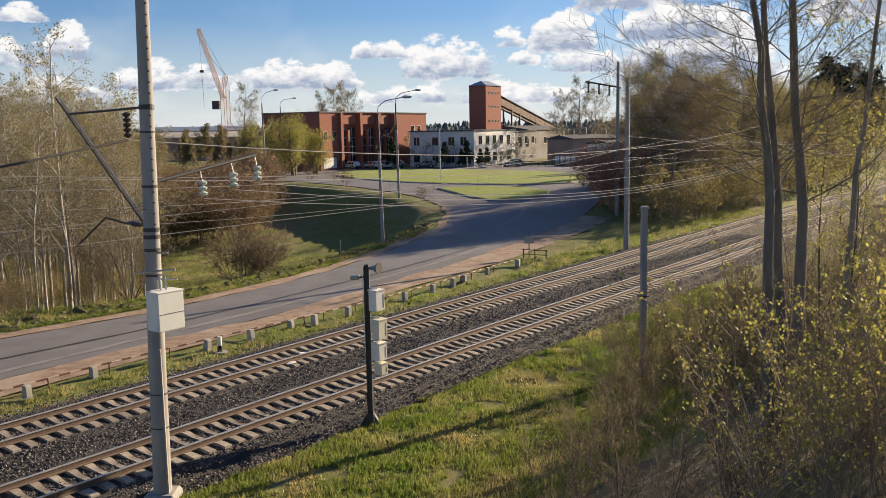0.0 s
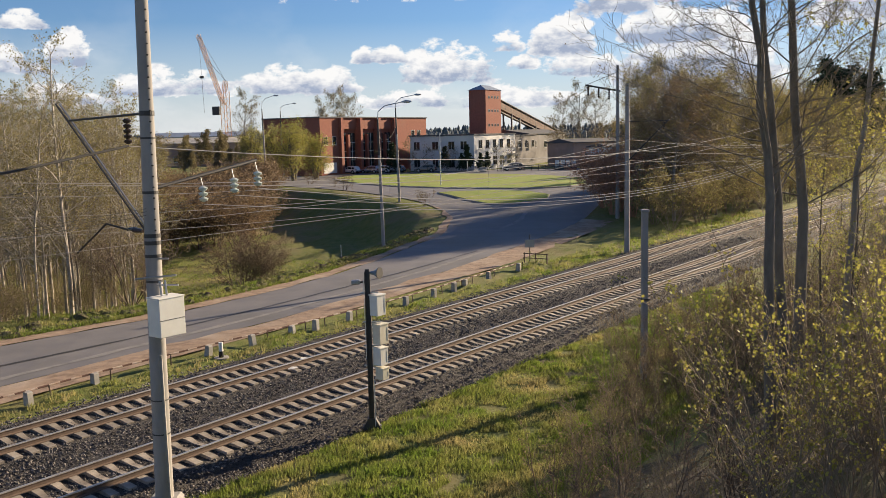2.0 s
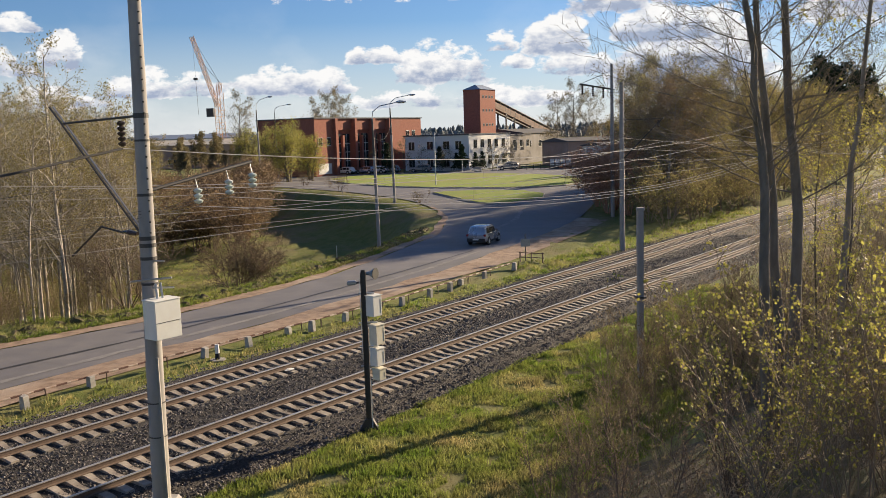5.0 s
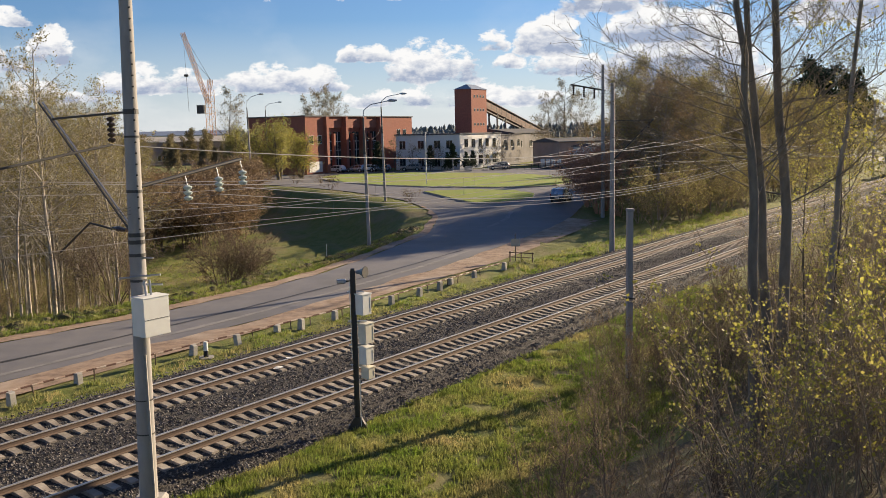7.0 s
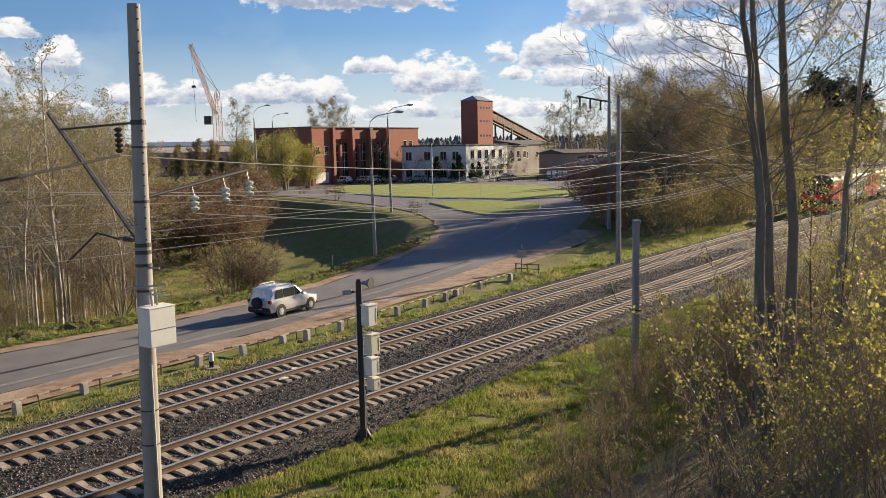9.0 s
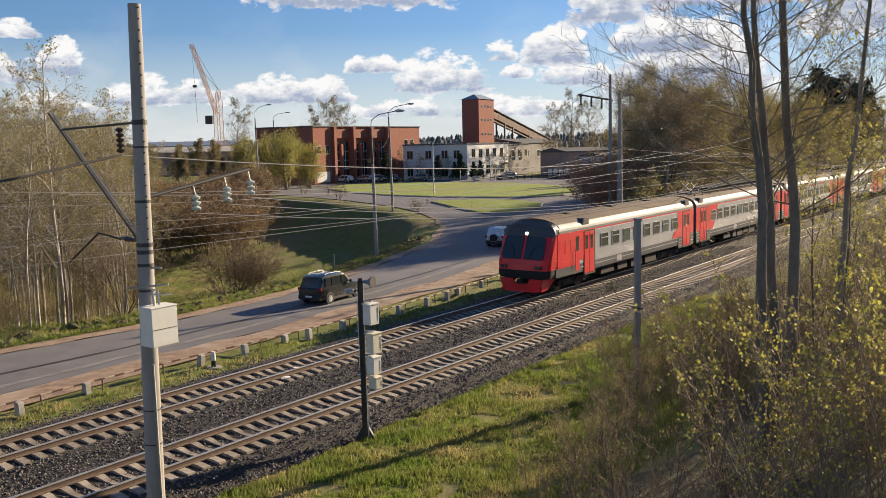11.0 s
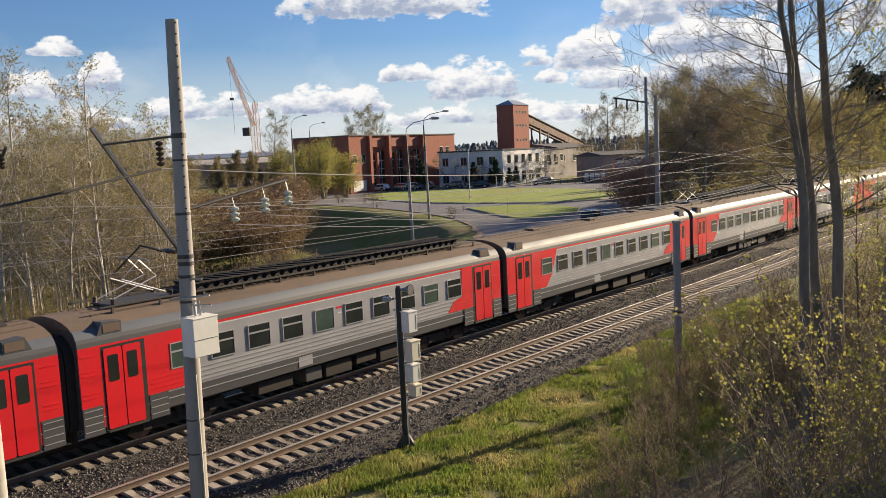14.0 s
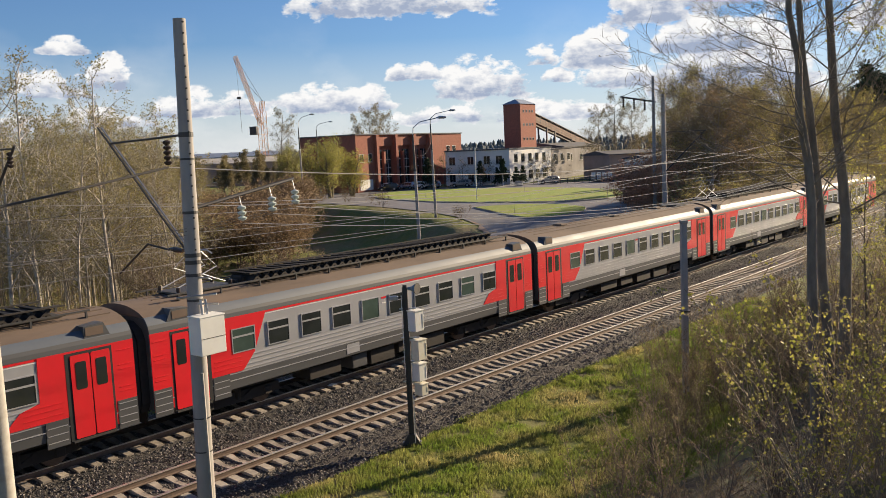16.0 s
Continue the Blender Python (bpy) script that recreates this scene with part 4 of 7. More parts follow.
        for i in range(26):
            s = -34 + i * 8.2
            u = ((s + 38) % 51) / 51
            wire("dropper", [along(s, off, 6.15), along(s, off, 7.9 - 3.6 * u * (1 - u))], .004, M["wire"], "thin dropper between messenger and contact wire")
    p0 = base + hang + Vector((0, 0, -.75))
    wire("feeder_cable", catenary(p0 - d * 40 - Vector((0, 0, .3)), p0, 1.7), .032, M["wire_dark"], "thick dark feeder cable")
    wire("feeder_cable", catenary(p0, p0 + d * 51, 1.1), .014, M["wire"], "feeder cable between the masts")
    for k, e in enumerate(ends):
        wire("line_wire", catenary(e, along(64, 17.2 + k * .55, 7.4), 1.5), .011, M["wire"], "bare line wire on glass insulators")
        wire("line_wire", catenary(along(64, 17.2 + k * .55, 7.4), along(115, 17.2 + k * .55, 7.6), 1.4), .011, M["wire"], "bare line wire on glass insulators")
        # same wire behind the mast, darkened in colour as if out of the sun
        wire("line_wire", catenary(e - d * 45 + Vector((0, 0, .2)), e, 1.0), .006, M["wire_dark"], "bare line wire on glass insulators")
    for k in range(3):
        wire("roadside_wire", catenary(along(10, 29.6 + .4 * k, 7.6 - .7 * k), along(64, 30.2, 8.2 - .8 * k), 1.2), .010, M["wire"], "wire along the far side of the railway")
        wire("roadside_wire", catenary(along(64, 30.2, 8.2 - .8 * k), along(166, 30.4, 8.6 - .7 * k), 1.6), .011, M["wire"], "wire along the far side of the railway")


def build_signal():
    sg = thing("signal_post", pose(-2.55, 28.30, -.55), "dark steel signal post with small equipment boxes", "signal post")
    part("post", boxed(-.065, -.05, 0, .065, .05, 5.32), M["steel_dark"], sg, "black riveted steel post")
    for x in (-.075, .075):
        part("flange", boxed(x - .012, -.09, .1, x + .012, .09, 5.25), M["steel_dark"], sg)
    part("foot", prism(bmesh.new(), [(-.32, 0), (.32, 0), (.12, .38), (-.12, .38)], 1, -.12, .12), M["steel_dark"], sg)
    for x in (-.28, .28):
        part("anchor", cyl(bmesh.new(), x, 0, -.1, .14, .03, sides=8), M["galvanised"], sg)
    part("cable", tubed([(.12, -.12, .1), (.13, -.12, 1.7)], .016, 5), M["cabinet_grey"], sg)
    part("cable", tubed([(-.1, -.12, 2.4), (-.11, -.13, 5.0)], .012, 5), M["cabinet_grey"], sg)
    for x, z0, z1, w, mat, lab in ((.34, 3.82, 4.48, .40, "cabinet_grey", "light grey relay box"), (.40, 2.88, 3.52, .40, "cabinet_cream", "cream relay box"), (.38, 2.18, 2.74, .36, "cabinet_grey", "small grey relay box"), (.42, 1.70, 2.07, .30, "cabinet_cream", "small cream junction box")):
        bx = part("relay_box", boxed(-w / 2, -.17, z0, w / 2, .17, z1, bevel=.012), M[mat], sg, lab)
        bx.matrix_basis = pose(x - .03, -.05, 0, 0, 0, 50)
        part("lid", boxed(-w / 2 - .02, -.19, z1, w / 2 + .02, .19, z1 + .03), M[mat], bx)
        part("hinge", boxed(w / 2 - .06, -.18, z0 + .1, w / 2 - .03, -.166, z1 - .1), M[mat], bx)
        part("bracket", boxed(-.2, -.03, z1 + .05, x, .03, z1 + .09), M["galvanised"], sg)
    horn = part("loudspeaker", tubed([(.10, -.02, 5.2), (.22, -.03, 5.2), (.34, -.08, 5.2), (.40, -.11, 5.2)], [.05, .07, .15, .185], 18), M["glass_steel"], sg, "blue-grey horn loudspeaker")
    part("rim", tubed([(.40, -.11, 5.2), (.415, -.118, 5.2)], [.19, .19], 18), M["steel_dark"], horn)
    part("camera_arm", tubed([(-.05, 0, 4.92), (-.30, -.05, 4.90)], .03, 6), M["steel_dark"], sg)
    part("lamp_housing", boxed(-.52, -.12, 4.84, -.22, .06, 4.98, bevel=.03), M["galvanised"], sg, "small grey lamp housing")


def build_edge_barrier():
    """The low striped rail on small concrete posts between road and railway."""
    spots = [(13.2, 31.8), (16.2, 31.8), (19.0, 31.95), (21.7, 31.95), (24.5, 31.9), (27.0, 31.8), (29.4, 31.7), (31.0, 31.7), (33.4, 31.65), (35.6, 31.65), (38.2, 31.75), (41.1, 32.0), (43.4, 32.2), (44.7, 32.3), (47.8, 32.6), (52.1, 33.0)]
    rail = thing("edge_rail", Matrix(), "low rusty rail with worn white and dark stripes", "barrier")
    pts = [along(s, o + .12, -.10) for s, o in ((9, 31.9), *spots)]
    line = []
    for a, b in zip(pts, pts[1:]):
        k = max(1, int((b - a).length / .42))
        line += [(a.lerp(b, i / k), a.lerp(b, (i + 1) / k)) for i in range(k)]
    for i, (a, b) in enumerate(line):
        part("stripe", tubed([a, b], .038, 6), M["stripe_white"] if i % 2 else M["stripe_dark"], rail)
    R = random.Random(31)
    for s, o in spots[::1]:
        p = along(s + R.uniform(.7, 1.1), o + .12, -.58)
        part("prop", tubed([p, p + Vector((R.uniform(-.06, .06), R.uniform(-.06, .06), .50))], .03, 6), M["rail_side"], rail)
    first = None
    for i, (s, o) in enumerate(spots):
        m = pose(*along(s, o - .05, -.62), R.uniform(-5, 5), R.uniform(-6, 6), -TRACK_AZ + R.uniform(-10, 10))
        if first is None:
            first = tagged(part("marker_stone", prism(bmesh.new(), [(-.16, 0), (.16, 0), (.13, .52), (.09, .56), (-.09, .56), (-.13, .52)], 1, -.11, .11), M["concrete_light"]), "short weathered concrete edge post", "post", "edge posts")
            first.matrix_basis = m
        else:
            copy_thing(first, m)
    mk = thing("marker_post", pose(*along(24.7, 31.2, -.6)), "small black and white marker post on a round base", "post")
    part("base", cyl(bmesh.new(), 0, 0, 0, .05, .34, sides=18), M["concrete_light"], mk)
    part("lower", cyl(bmesh.new(), 0, 0, .05, .32, .11, .10, 12), M["rubber"], mk, "black lower half")
    part("upper", cyl(bmesh.new(), 0, 0, .32, .72, .10, .09, 12), M["white_paint"], mk, "white upper half")
    for i, (s, o) in enumerate(((25.5, 26.7), (24.1, 26.0), (24.9, 22.0))):
        pp = tagged(part("paper_scrap", bmesh.new(), M["white_paint"]), "crumpled white paper litter on the track", "litter", "litter on the tracks")
        bm = bmesh.new()
        vs = [[bm.verts.new((x * .2, y * .13, R.uniform(0, .05))) for x in (-1, 0, 1)] for y in (-1, 0, 1)]
        for a in (0, 1):
            for b in (0, 1):
                bm.faces.new((vs[a][b], vs[a][b + 1], vs[a + 1][b + 1], vs[a + 1][b]))
        ex = bmesh.ops.extrude_face_region(bm, geom=bm.faces[:])["geom"]
        bmesh.ops.translate(bm, vec=(0, 0, .006), verts=[v for v in ex if isinstance(v, bmesh.types.BMVert)])
        bm.to_mesh(pp.data)
        bm.free()
        pp.matrix_basis = pose(*along(s, o, -.19), 0, 0, 20 * i)
    sign = thing("road_sign", pose(6.2, 65.2, -.6), "small grey information plate on a thin post", "sign")
    part("post", cyl(bmesh.new(), 0, 0, 0, 2.1, .035, sides=8), M["steel_dark"], sign)
    part("plate", boxed(-.34, -.05, 1.15, .34, -.03, 1.72), M["galvanised"], sign, "dull grey plate")
    gate = thing("low_fence", pose(*along(55.5, 33.6, -.55), 0, 0, -30), "short piece of rusty low fence", "fence")
    for x in (-.9, 0, .9):
        part("fence_post", boxed(x - .04, -.04, 0, x + .04, .04, .75), M["rail_side"], gate)
    for z in (.35, .68):
        part("fence_bar", boxed(-1.0, -.03, z - .03, 1.0, .03, z + .03), M["rail_side"], gate)
    stake = thing("stake", pose(-8.6, 72.5, gz(-8.6, 72.5)), "thin yellowish marker stake in the grass", "stake")
    part("rod", cyl(bmesh.new(), 0, 0, -.1, 1.7, .035, sides=6), M["cabinet_cream"], stake)


def build_street_lamps():
    for x, y, zt, dx, dz in ((-5.35, 76.2, 10.4, 2.0, 1.35), (-5.5, 108.5, 12.2, 2.2, 1.5), (-28.6, 143.5, 13.6, 1.8, 2.0), (-31.1, 173.5, 14.0, 2.3, 1.4)):
        g = gz(x, y)
        lp = thing("street_lamp", pose(x, y, g), "tall concrete street lamp with a curved steel arm", "street lamp", "street lamps")
        h = zt - g
        part("pole", tubed([(0, 0, -.2), (-.12, 0, h * .75)], [.17, .12], 14), M["concrete"], lp, "", True)
        part("sleeve", tubed([(-.12, 0, h * .72), (-.16, 0, h)], [.13, .07], 12), M["steel_dark"], lp)
        part("arm", tubed([(-.16, 0, h), (-.1, 0, h + dz * .45), (dx * .25, 0, h + dz * .8), (dx, 0, h + dz)], .04, 8), M["galvanised"], lp)
        hd = part("lamp_head", tubed([(dx - .1, 0, h + dz), (dx + .2, 0, h + dz + .04), (dx + .75, 0, h + dz + .02)], [.05, .12, .07], 10), M["galvanised"], lp)
        part("lens", boxed(dx + .1, -.07, h + dz - .10, dx + .6, .07, h + dz - .06), M["insulator"], hd)
    a, b = Vector((-5.5, 76.2, 8.9)), Vector((-5.6, 108.5, 10.2))
    wire("lamp_cable", catenary(a, b, .9), .012, M["wire_dark"], "cable sagging between street lamps")
    pl = thing("utility_pole", pose(-.5, 128.5, gz(-.5, 128.5)), "thin white utility pole on the island", "pole")
    part("shaft", cyl(bmesh.new(), 0, 0, -.1, 7.6, .09, .06, 10), M["white_paint"], pl)
    part("crossarm", boxed(-.5, -.04, 7.2, .5, .04, 7.28), M["steel_dark"], pl)


M["glass_steel"] = material("glass_steel", (0.16, 0.22, 0.27), 0.4, scale=5, bump=0.05)
M["stripe_white"] = material("stripe_white", (0.50, 0.42, 0.36), 0.8, second=(0.30, 0.18, 0.12), scale=5, amount=0.9)
M["stripe_dark"] = material("stripe_dark", (0.12, 0.06, 0.045), 0.8, scale=6)
TRACKS = build_railway()
build_stones()
build_masts()
build_signal()
build_edge_barrier()
build_street_lamps()


def build_grass():
    """Blades and tufts near the camera and along the verges, joined: nobody could count them."""
    R = random.Random(41)
    v, f = [], []

    spots = []

    def tuft(x, y, h, k):
        spots.append((x, y, h, k))

    for _ in range(36000):
        s, o = 7 + 45 * R.random() ** 1.4, R.uniform(9.0, 19.9)
        if noise.noise((s * .9, o * 1.1, 3.0)) > .34:
            continue
        p = along(s, o)
        tuft(p.x, p.y, .15 + .14 * noise.noise((s * .7, o * .9, 0)), 8)
    for _ in range(1500):
        p = along(R.uniform(9, 62), R.uniform(29.9, 31.6))
        tuft(p.x, p.y, .20, 6)
    for _ in range(4200):
        i = R.randrange(2, 8)
        a, b = Vector(ROAD[i]), Vector(ROAD[i + 1])
        q = a.lerp(b, R.random())
        t = (b - a).normalized()
        q = q + Vector((-t.y, t.x)) * (1.2 + 3.2 * R.random() ** 2)
        tuft(q.x, q.y, .28, 6)
    for _ in range(9000):
        x, y = R.uniform(-32, -3), R.uniform(46, 92)
        if -0.5 * y < x and x < -0.06 * y and road_distance(np.array(x), np.array(y)) > 3.0:
            tuft(x, y, .26, 5)
    for _ in range(1600):
        p = along(R.uniform(52, 100), R.uniform(29.8, 33.4))
        tuft(p.x, p.y, .28, 6)
    P = np.array(spots)
    zs = ground_z(P[:, 0], P[:, 1])
    for (x, y, h, k), z in zip(spots, zs.tolist()):
        for _ in range(k):
            a, w = R.uniform(0, math.tau), R.uniform(.010, .024)
            px, py = x + R.gauss(0, .07), y + R.gauss(0, .07)
            hh = h * R.uniform(.5, 1.2)
            lx, ly = R.gauss(0, .35) * hh, R.gauss(0, .35) * hh
            i = len(v)
            v.extend([(px - math.cos(a) * w, py - math.sin(a) * w, z - .02), (px + math.cos(a) * w, py + math.sin(a) * w, z - .02), (px + lx, py + ly, z + hh)])
            f.append((i, i + 1, i + 2))
    tagged(meshed("grass_blades", v, f, M["blade"]), "tufts of fresh green and dry grass", "grass", kind="stuff")


build_grass()


def build_clods():
    """Torn turf and clods of earth along the far verge."""
    R = random.Random(43)
    v, f = [], []
    for _ in range(620):
        i = R.randrange(2, 9)
        a, b = Vector(ROAD[i]), Vector(ROAD[i + 1])
        t = (b - a).normalized()
        q = a.lerp(b, R.random()) + Vector((-t.y, t.x)) * (1.5 + 2.6 * R.random() ** 1.6)
        r, k, z = R.uniform(.12, .42), len(v), gz(q.x, q.y)
        for lev, (w, h) in enumerate(((1.0, -.1), (.85, .35), (.45, .62))):
            for j in range(7):
                g = j * math.tau / 7 + lev * .4
                e = r * w * R.uniform(.7, 1.3)
                v.append((q.x + math.cos(g) * e, q.y + math.sin(g) * e, z + r * h * R.uniform(.6, 1.1)))
        v.append((q.x, q.y, z + r * .68))
        for lev in range(2):
            for j in range(7):
                c, d = k + lev * 7 + j, k + lev * 7 + (j + 1) % 7
                f.append((c, d, d + 7, c + 7))
        f += [(k + 14 + j, k + 14 + (j + 1) % 7, k + 21) for j in range(7)]
    tagged(meshed("turf_clods", v, f, M["clod"]), "torn clods of turf and dark earth along the verge", "turf", kind="stuff")


M["clod"] = material("clod", (0.12, 0.085, 0.06), 0.95, second=(0.15, 0.165, 0.04), scale=1.6, amount=1.0, bump=0.8, bump_scale=18, dist=0.1, island=0.35)
build_clods()

# ---------------------------------------------------------------- trees and shrubs
class Wood:
    """Collects tapered twigs and small leaves of one plant as plain vertex lists."""

    def __init__(self, seed):
        self.rnd = random.Random(seed)
        self.v, self.f, self.lv, self.lf = [], [], [], []

    def limb(self, pts, r0, r1, sides):
        base = len(self.v)
        k = len(pts)
        prev = None
        for i, p in enumerate(pts):
            t = (pts[min(i + 1, k - 1)] - pts[max(i - 1, 0)]).normalized()
            a = t.orthogonal().normalized() if prev is None else (prev - t * prev.dot(t)).normalized()
            prev = a
            b = t.cross(a)
            r = r0 + (r1 - r0) * i / (k - 1)
            for j in range(sides):
                q = j * math.tau / sides
                self.v.append(tuple(p + (a * math.cos(q) + b * math.sin(q)) * r))
        for i in range(k - 1):
            for j in range(sides):
                a, b = base + i * sides + j, base + i * sides + (j + 1) % sides
                self.f.append((a, b, b + sides, a + sides))

    def leaf(self, p, size):
        R = self.rnd
        d = Vector((R.gauss(0, 1), R.gauss(0, 1), R.gauss(0, 1))).normalized()
        e = d.orthogonal().normalized()
        e = (e * math.cos(1.3) + d.cross(e) * math.sin(1.3)) * 0.45
        s = size * R.uniform(0.6, 1.3)
        k = len(self.lv)
        self.lv += [tuple(p), tuple(p + (d * 0.55 + e) * s), tuple(p + d * 1.1 * s), tuple(p + (d * 0.55 - e) * s)]
        self.lf.append((k, k + 1, k + 2, k + 3))

    def grow(self, p, d, length, r, level, spec, path=None):
        R = self.rnd
        n = spec["segs"][level]
        pts = [p.copy()]
        q, dd = p.copy(), d.normalized()
        for i in range(n):
            w = spec["wander"][level]
            dd = (dd + Vector((R.gauss(0, w), R.gauss(0, w), R.gauss(0, w) + spec["lift"][level]))).normalized()
            q = q + dd * (length / n)
            pts.append(q.copy())
        if path:
            pts, n = path, len(path) - 1
        sides = spec["sides"][level]
        self.limb(pts, r, r * spec["taper"][level], sides)
        last = level == len(spec["segs"]) - 1
        if not last:
            kids = spec["kids"][level]
            kids = max(1, round(kids * R.uniform(0.8, 1.2)))
            for i in range(kids):
                lo = spec["from"][level]
                t = lo + (1 - lo) * (i + R.random()) / kids
                j = min(int(t * n), n - 1)
                at = pts[j].lerp(pts[j + 1], t * n - j)
                ax = (pts[j + 1] - pts[j]).normalized()
                side = ax.orthogonal().normalized()
                side = Matrix.Rotation(R.uniform(0, math.tau), 3, ax) @ side
                a = radians(spec["angle"][level] * R.uniform(0.7, 1.25))
                nd = ax * math.cos(a) + side * math.sin(a)
                ln = length * spec["ratio"][level] * R.uniform(0.6, 1.15) * (1.15 - spec["short"] * t)
                self.grow(at, nd, ln, max(spec["least"], r * spec["thin"][level] * (1 - 0.5 * t)), level + 1, spec)
        if level >= len(spec["segs"]) - spec.get("leafy", 1):
            for i in range(spec["leaves"]):
                t = R.uniform(0.25, 1.0) * n
                j = min(int(t), n - 1)
                c = pts[j].lerp(pts[j + 1], t - j)
                for _ in range(spec.get("bunch", 1)):
                    self.leaf(c + Vector((R.gauss(0, 1), R.gauss(0, 1), R.gauss(0, 1))) * spec["spread"], spec["leaf"])

    def parts(self, parent, bark, leaf, trunk="trunk", crown="crown"):
        meshed(trunk, self.v, self.f, bark, parent, smooth=True)
        if self.lf:
            meshed(crown, self.lv, self.lf, leaf, parent)


BIRCH = dict(segs=[7, 4, 3, 2], sides=[6, 4, 3, 3], wander=[0.035, 0.12, 0.18, 0.25], lift=[0.06, 0.05, -0.02, -0.10], taper=[0.15, 0.25, 0.3, 0.4], kids=[22, 6, 5],
             angle=[52, 45, 45], ratio=[0.36, 0.55, 0.6], short=0.75, thin=[0.42, 0.45, 0.5], least=0.009, leaves=4, leaf=0.085, spread=0.12)
BIRCH["from"] = [0.22, 0.2, 0.15]
POLE = dict(BIRCH, kids=[18, 5, 4], ratio=[0.25, 0.5, 0.5], leaves=3, leaf=0.085, angle=[38, 42, 45])
BARE = dict(segs=[4, 3, 3, 2], sides=[4, 3, 3, 3], wander=[0.10, 0.16, 0.2, 0.28], lift=[0.03, 0.05, 0.05, 0.0], taper=[0.35, 0.35, 0.4, 0.5], kids=[6, 5, 4], angle=[36, 40, 42],
            ratio=[0.55, 0.55, 0.55], short=0.35, thin=[0.55, 0.55, 0.6], least=0.004, leaves=1, leaf=0.06, spread=0.03)
BARE["from"] = [0.25, 0.2, 0.2]
LEAFY = dict(BARE, kids=[6, 5, 3], leaves=4, leaf=0.07, spread=0.05)
SWITCH = dict(BARE, segs=[6, 4, 3], sides=[5, 3, 3], wander=[0.07, 0.12, 0.2], lift=[0.04, 0.08, 0.03], taper=[0.3, 0.35, 0.5], kids=[9, 4], angle=[34, 40], ratio=[0.36, 0.5], short=0.5, thin=[0.5, 0.6], least=0.0055,
              leaves=1, bunch=4, leaf=0.034, spread=0.035)
SWITCH["from"] = [0.18, 0.2]
CLUMP = dict(BIRCH, segs=[6, 4, 3, 2], kids=[16, 7, 6], ratio=[0.42, 0.5, 0.5], leaves=9, leaf=0.13, spread=0.26, angle=[55, 50, 50], lift=[0.05, 0.06, 0.02, 0.0], least=0.010)
CLUMP["from"] = [0.12, 0.2, 0.15]
WILLOW = dict(CLUMP, leaves=4, leaf=0.14, spread=0.4, least=0.016, lift=[0.05, 0.06, -0.02, -0.06])
TALL = dict(segs=[8, 5, 4, 3], sides=[9, 5, 3, 3], wander=[0.006, 0.10, 0.16, 0.2], lift=[0.0, 0.06, 0.05, 0.04], taper=[0.3, 0.25, 0.3, 0.5], kids=[26, 9, 7], angle=[64, 42, 45],
            ratio=[0.25, 0.42, 0.45], short=0.3, thin=[0.17, 0.42, 0.5], least=0.0035, leaves=1, leaf=0.022, spread=0.01)
TALL["from"] = [0.36, 0.15, 0.15]


def plant(name, seed, spec, height, r, bark, leaf, label, category, group, stems=1, lean=0.0, kind=""):
    """One tree, or a shrub of several stems, standing at its own origin."""
    ob = thing(name, Matrix(), label, category, group, kind)
    w = Wood(seed)
    R = w.rnd
    for i in range(stems):
        a = R.uniform(0, math.tau)
        tilt = lean * R.uniform(0.3, 1.0)
        d = Vector((math.cos(a) * tilt, math.sin(a) * tilt, 1))
        w.grow(Vector((math.cos(a) * 0.12 * (stems > 1), math.sin(a) * 0.12 * (stems > 1), -0.25)), d, height * R.uniform(0.75, 1.0) if stems > 1 else height, r * R.uniform(0.7, 1.1), 0, spec)
    w.parts(ob, bark, leaf, "trunk" if stems == 1 else "brushwood", "crown" if stems == 1 else "foliage")
    return ob


def scatter(kinds, spots, seed, lo=0.85, hi=1.15):
    """First the originals, then copies of them, each set on the ground."""
    R = random.Random(seed)
    for i, (x, y) in enumerate(spots):
        m = pose(x, y, gz(x, y), 0, 0, R.uniform(0, 360)) @ Matrix.Scale(1, 4)
        s = R.uniform(lo, hi)
        if i < len(kinds):
            o = kinds[i]
            o.matrix_basis = m
        else:
            o = copy_thing(kinds[R.randrange(len(kinds))], m)
        o.scale = (s, s, s * R.uniform(0.92, 1.1))


def spread_spots(seed, count, inside, x0, x1, y0, y1, gap):
    R = random.Random(seed)
    out = []
    for _ in range(count * 60):
        x, y = R.uniform(x0, x1), R.uniform(y0, y1)
        if inside(x, y) and all((x - a) ** 2 + (y - b) ** 2 > gap * gap for a, b in out):
            out.append((x, y))
            if len(out) == count:
                break
    return out


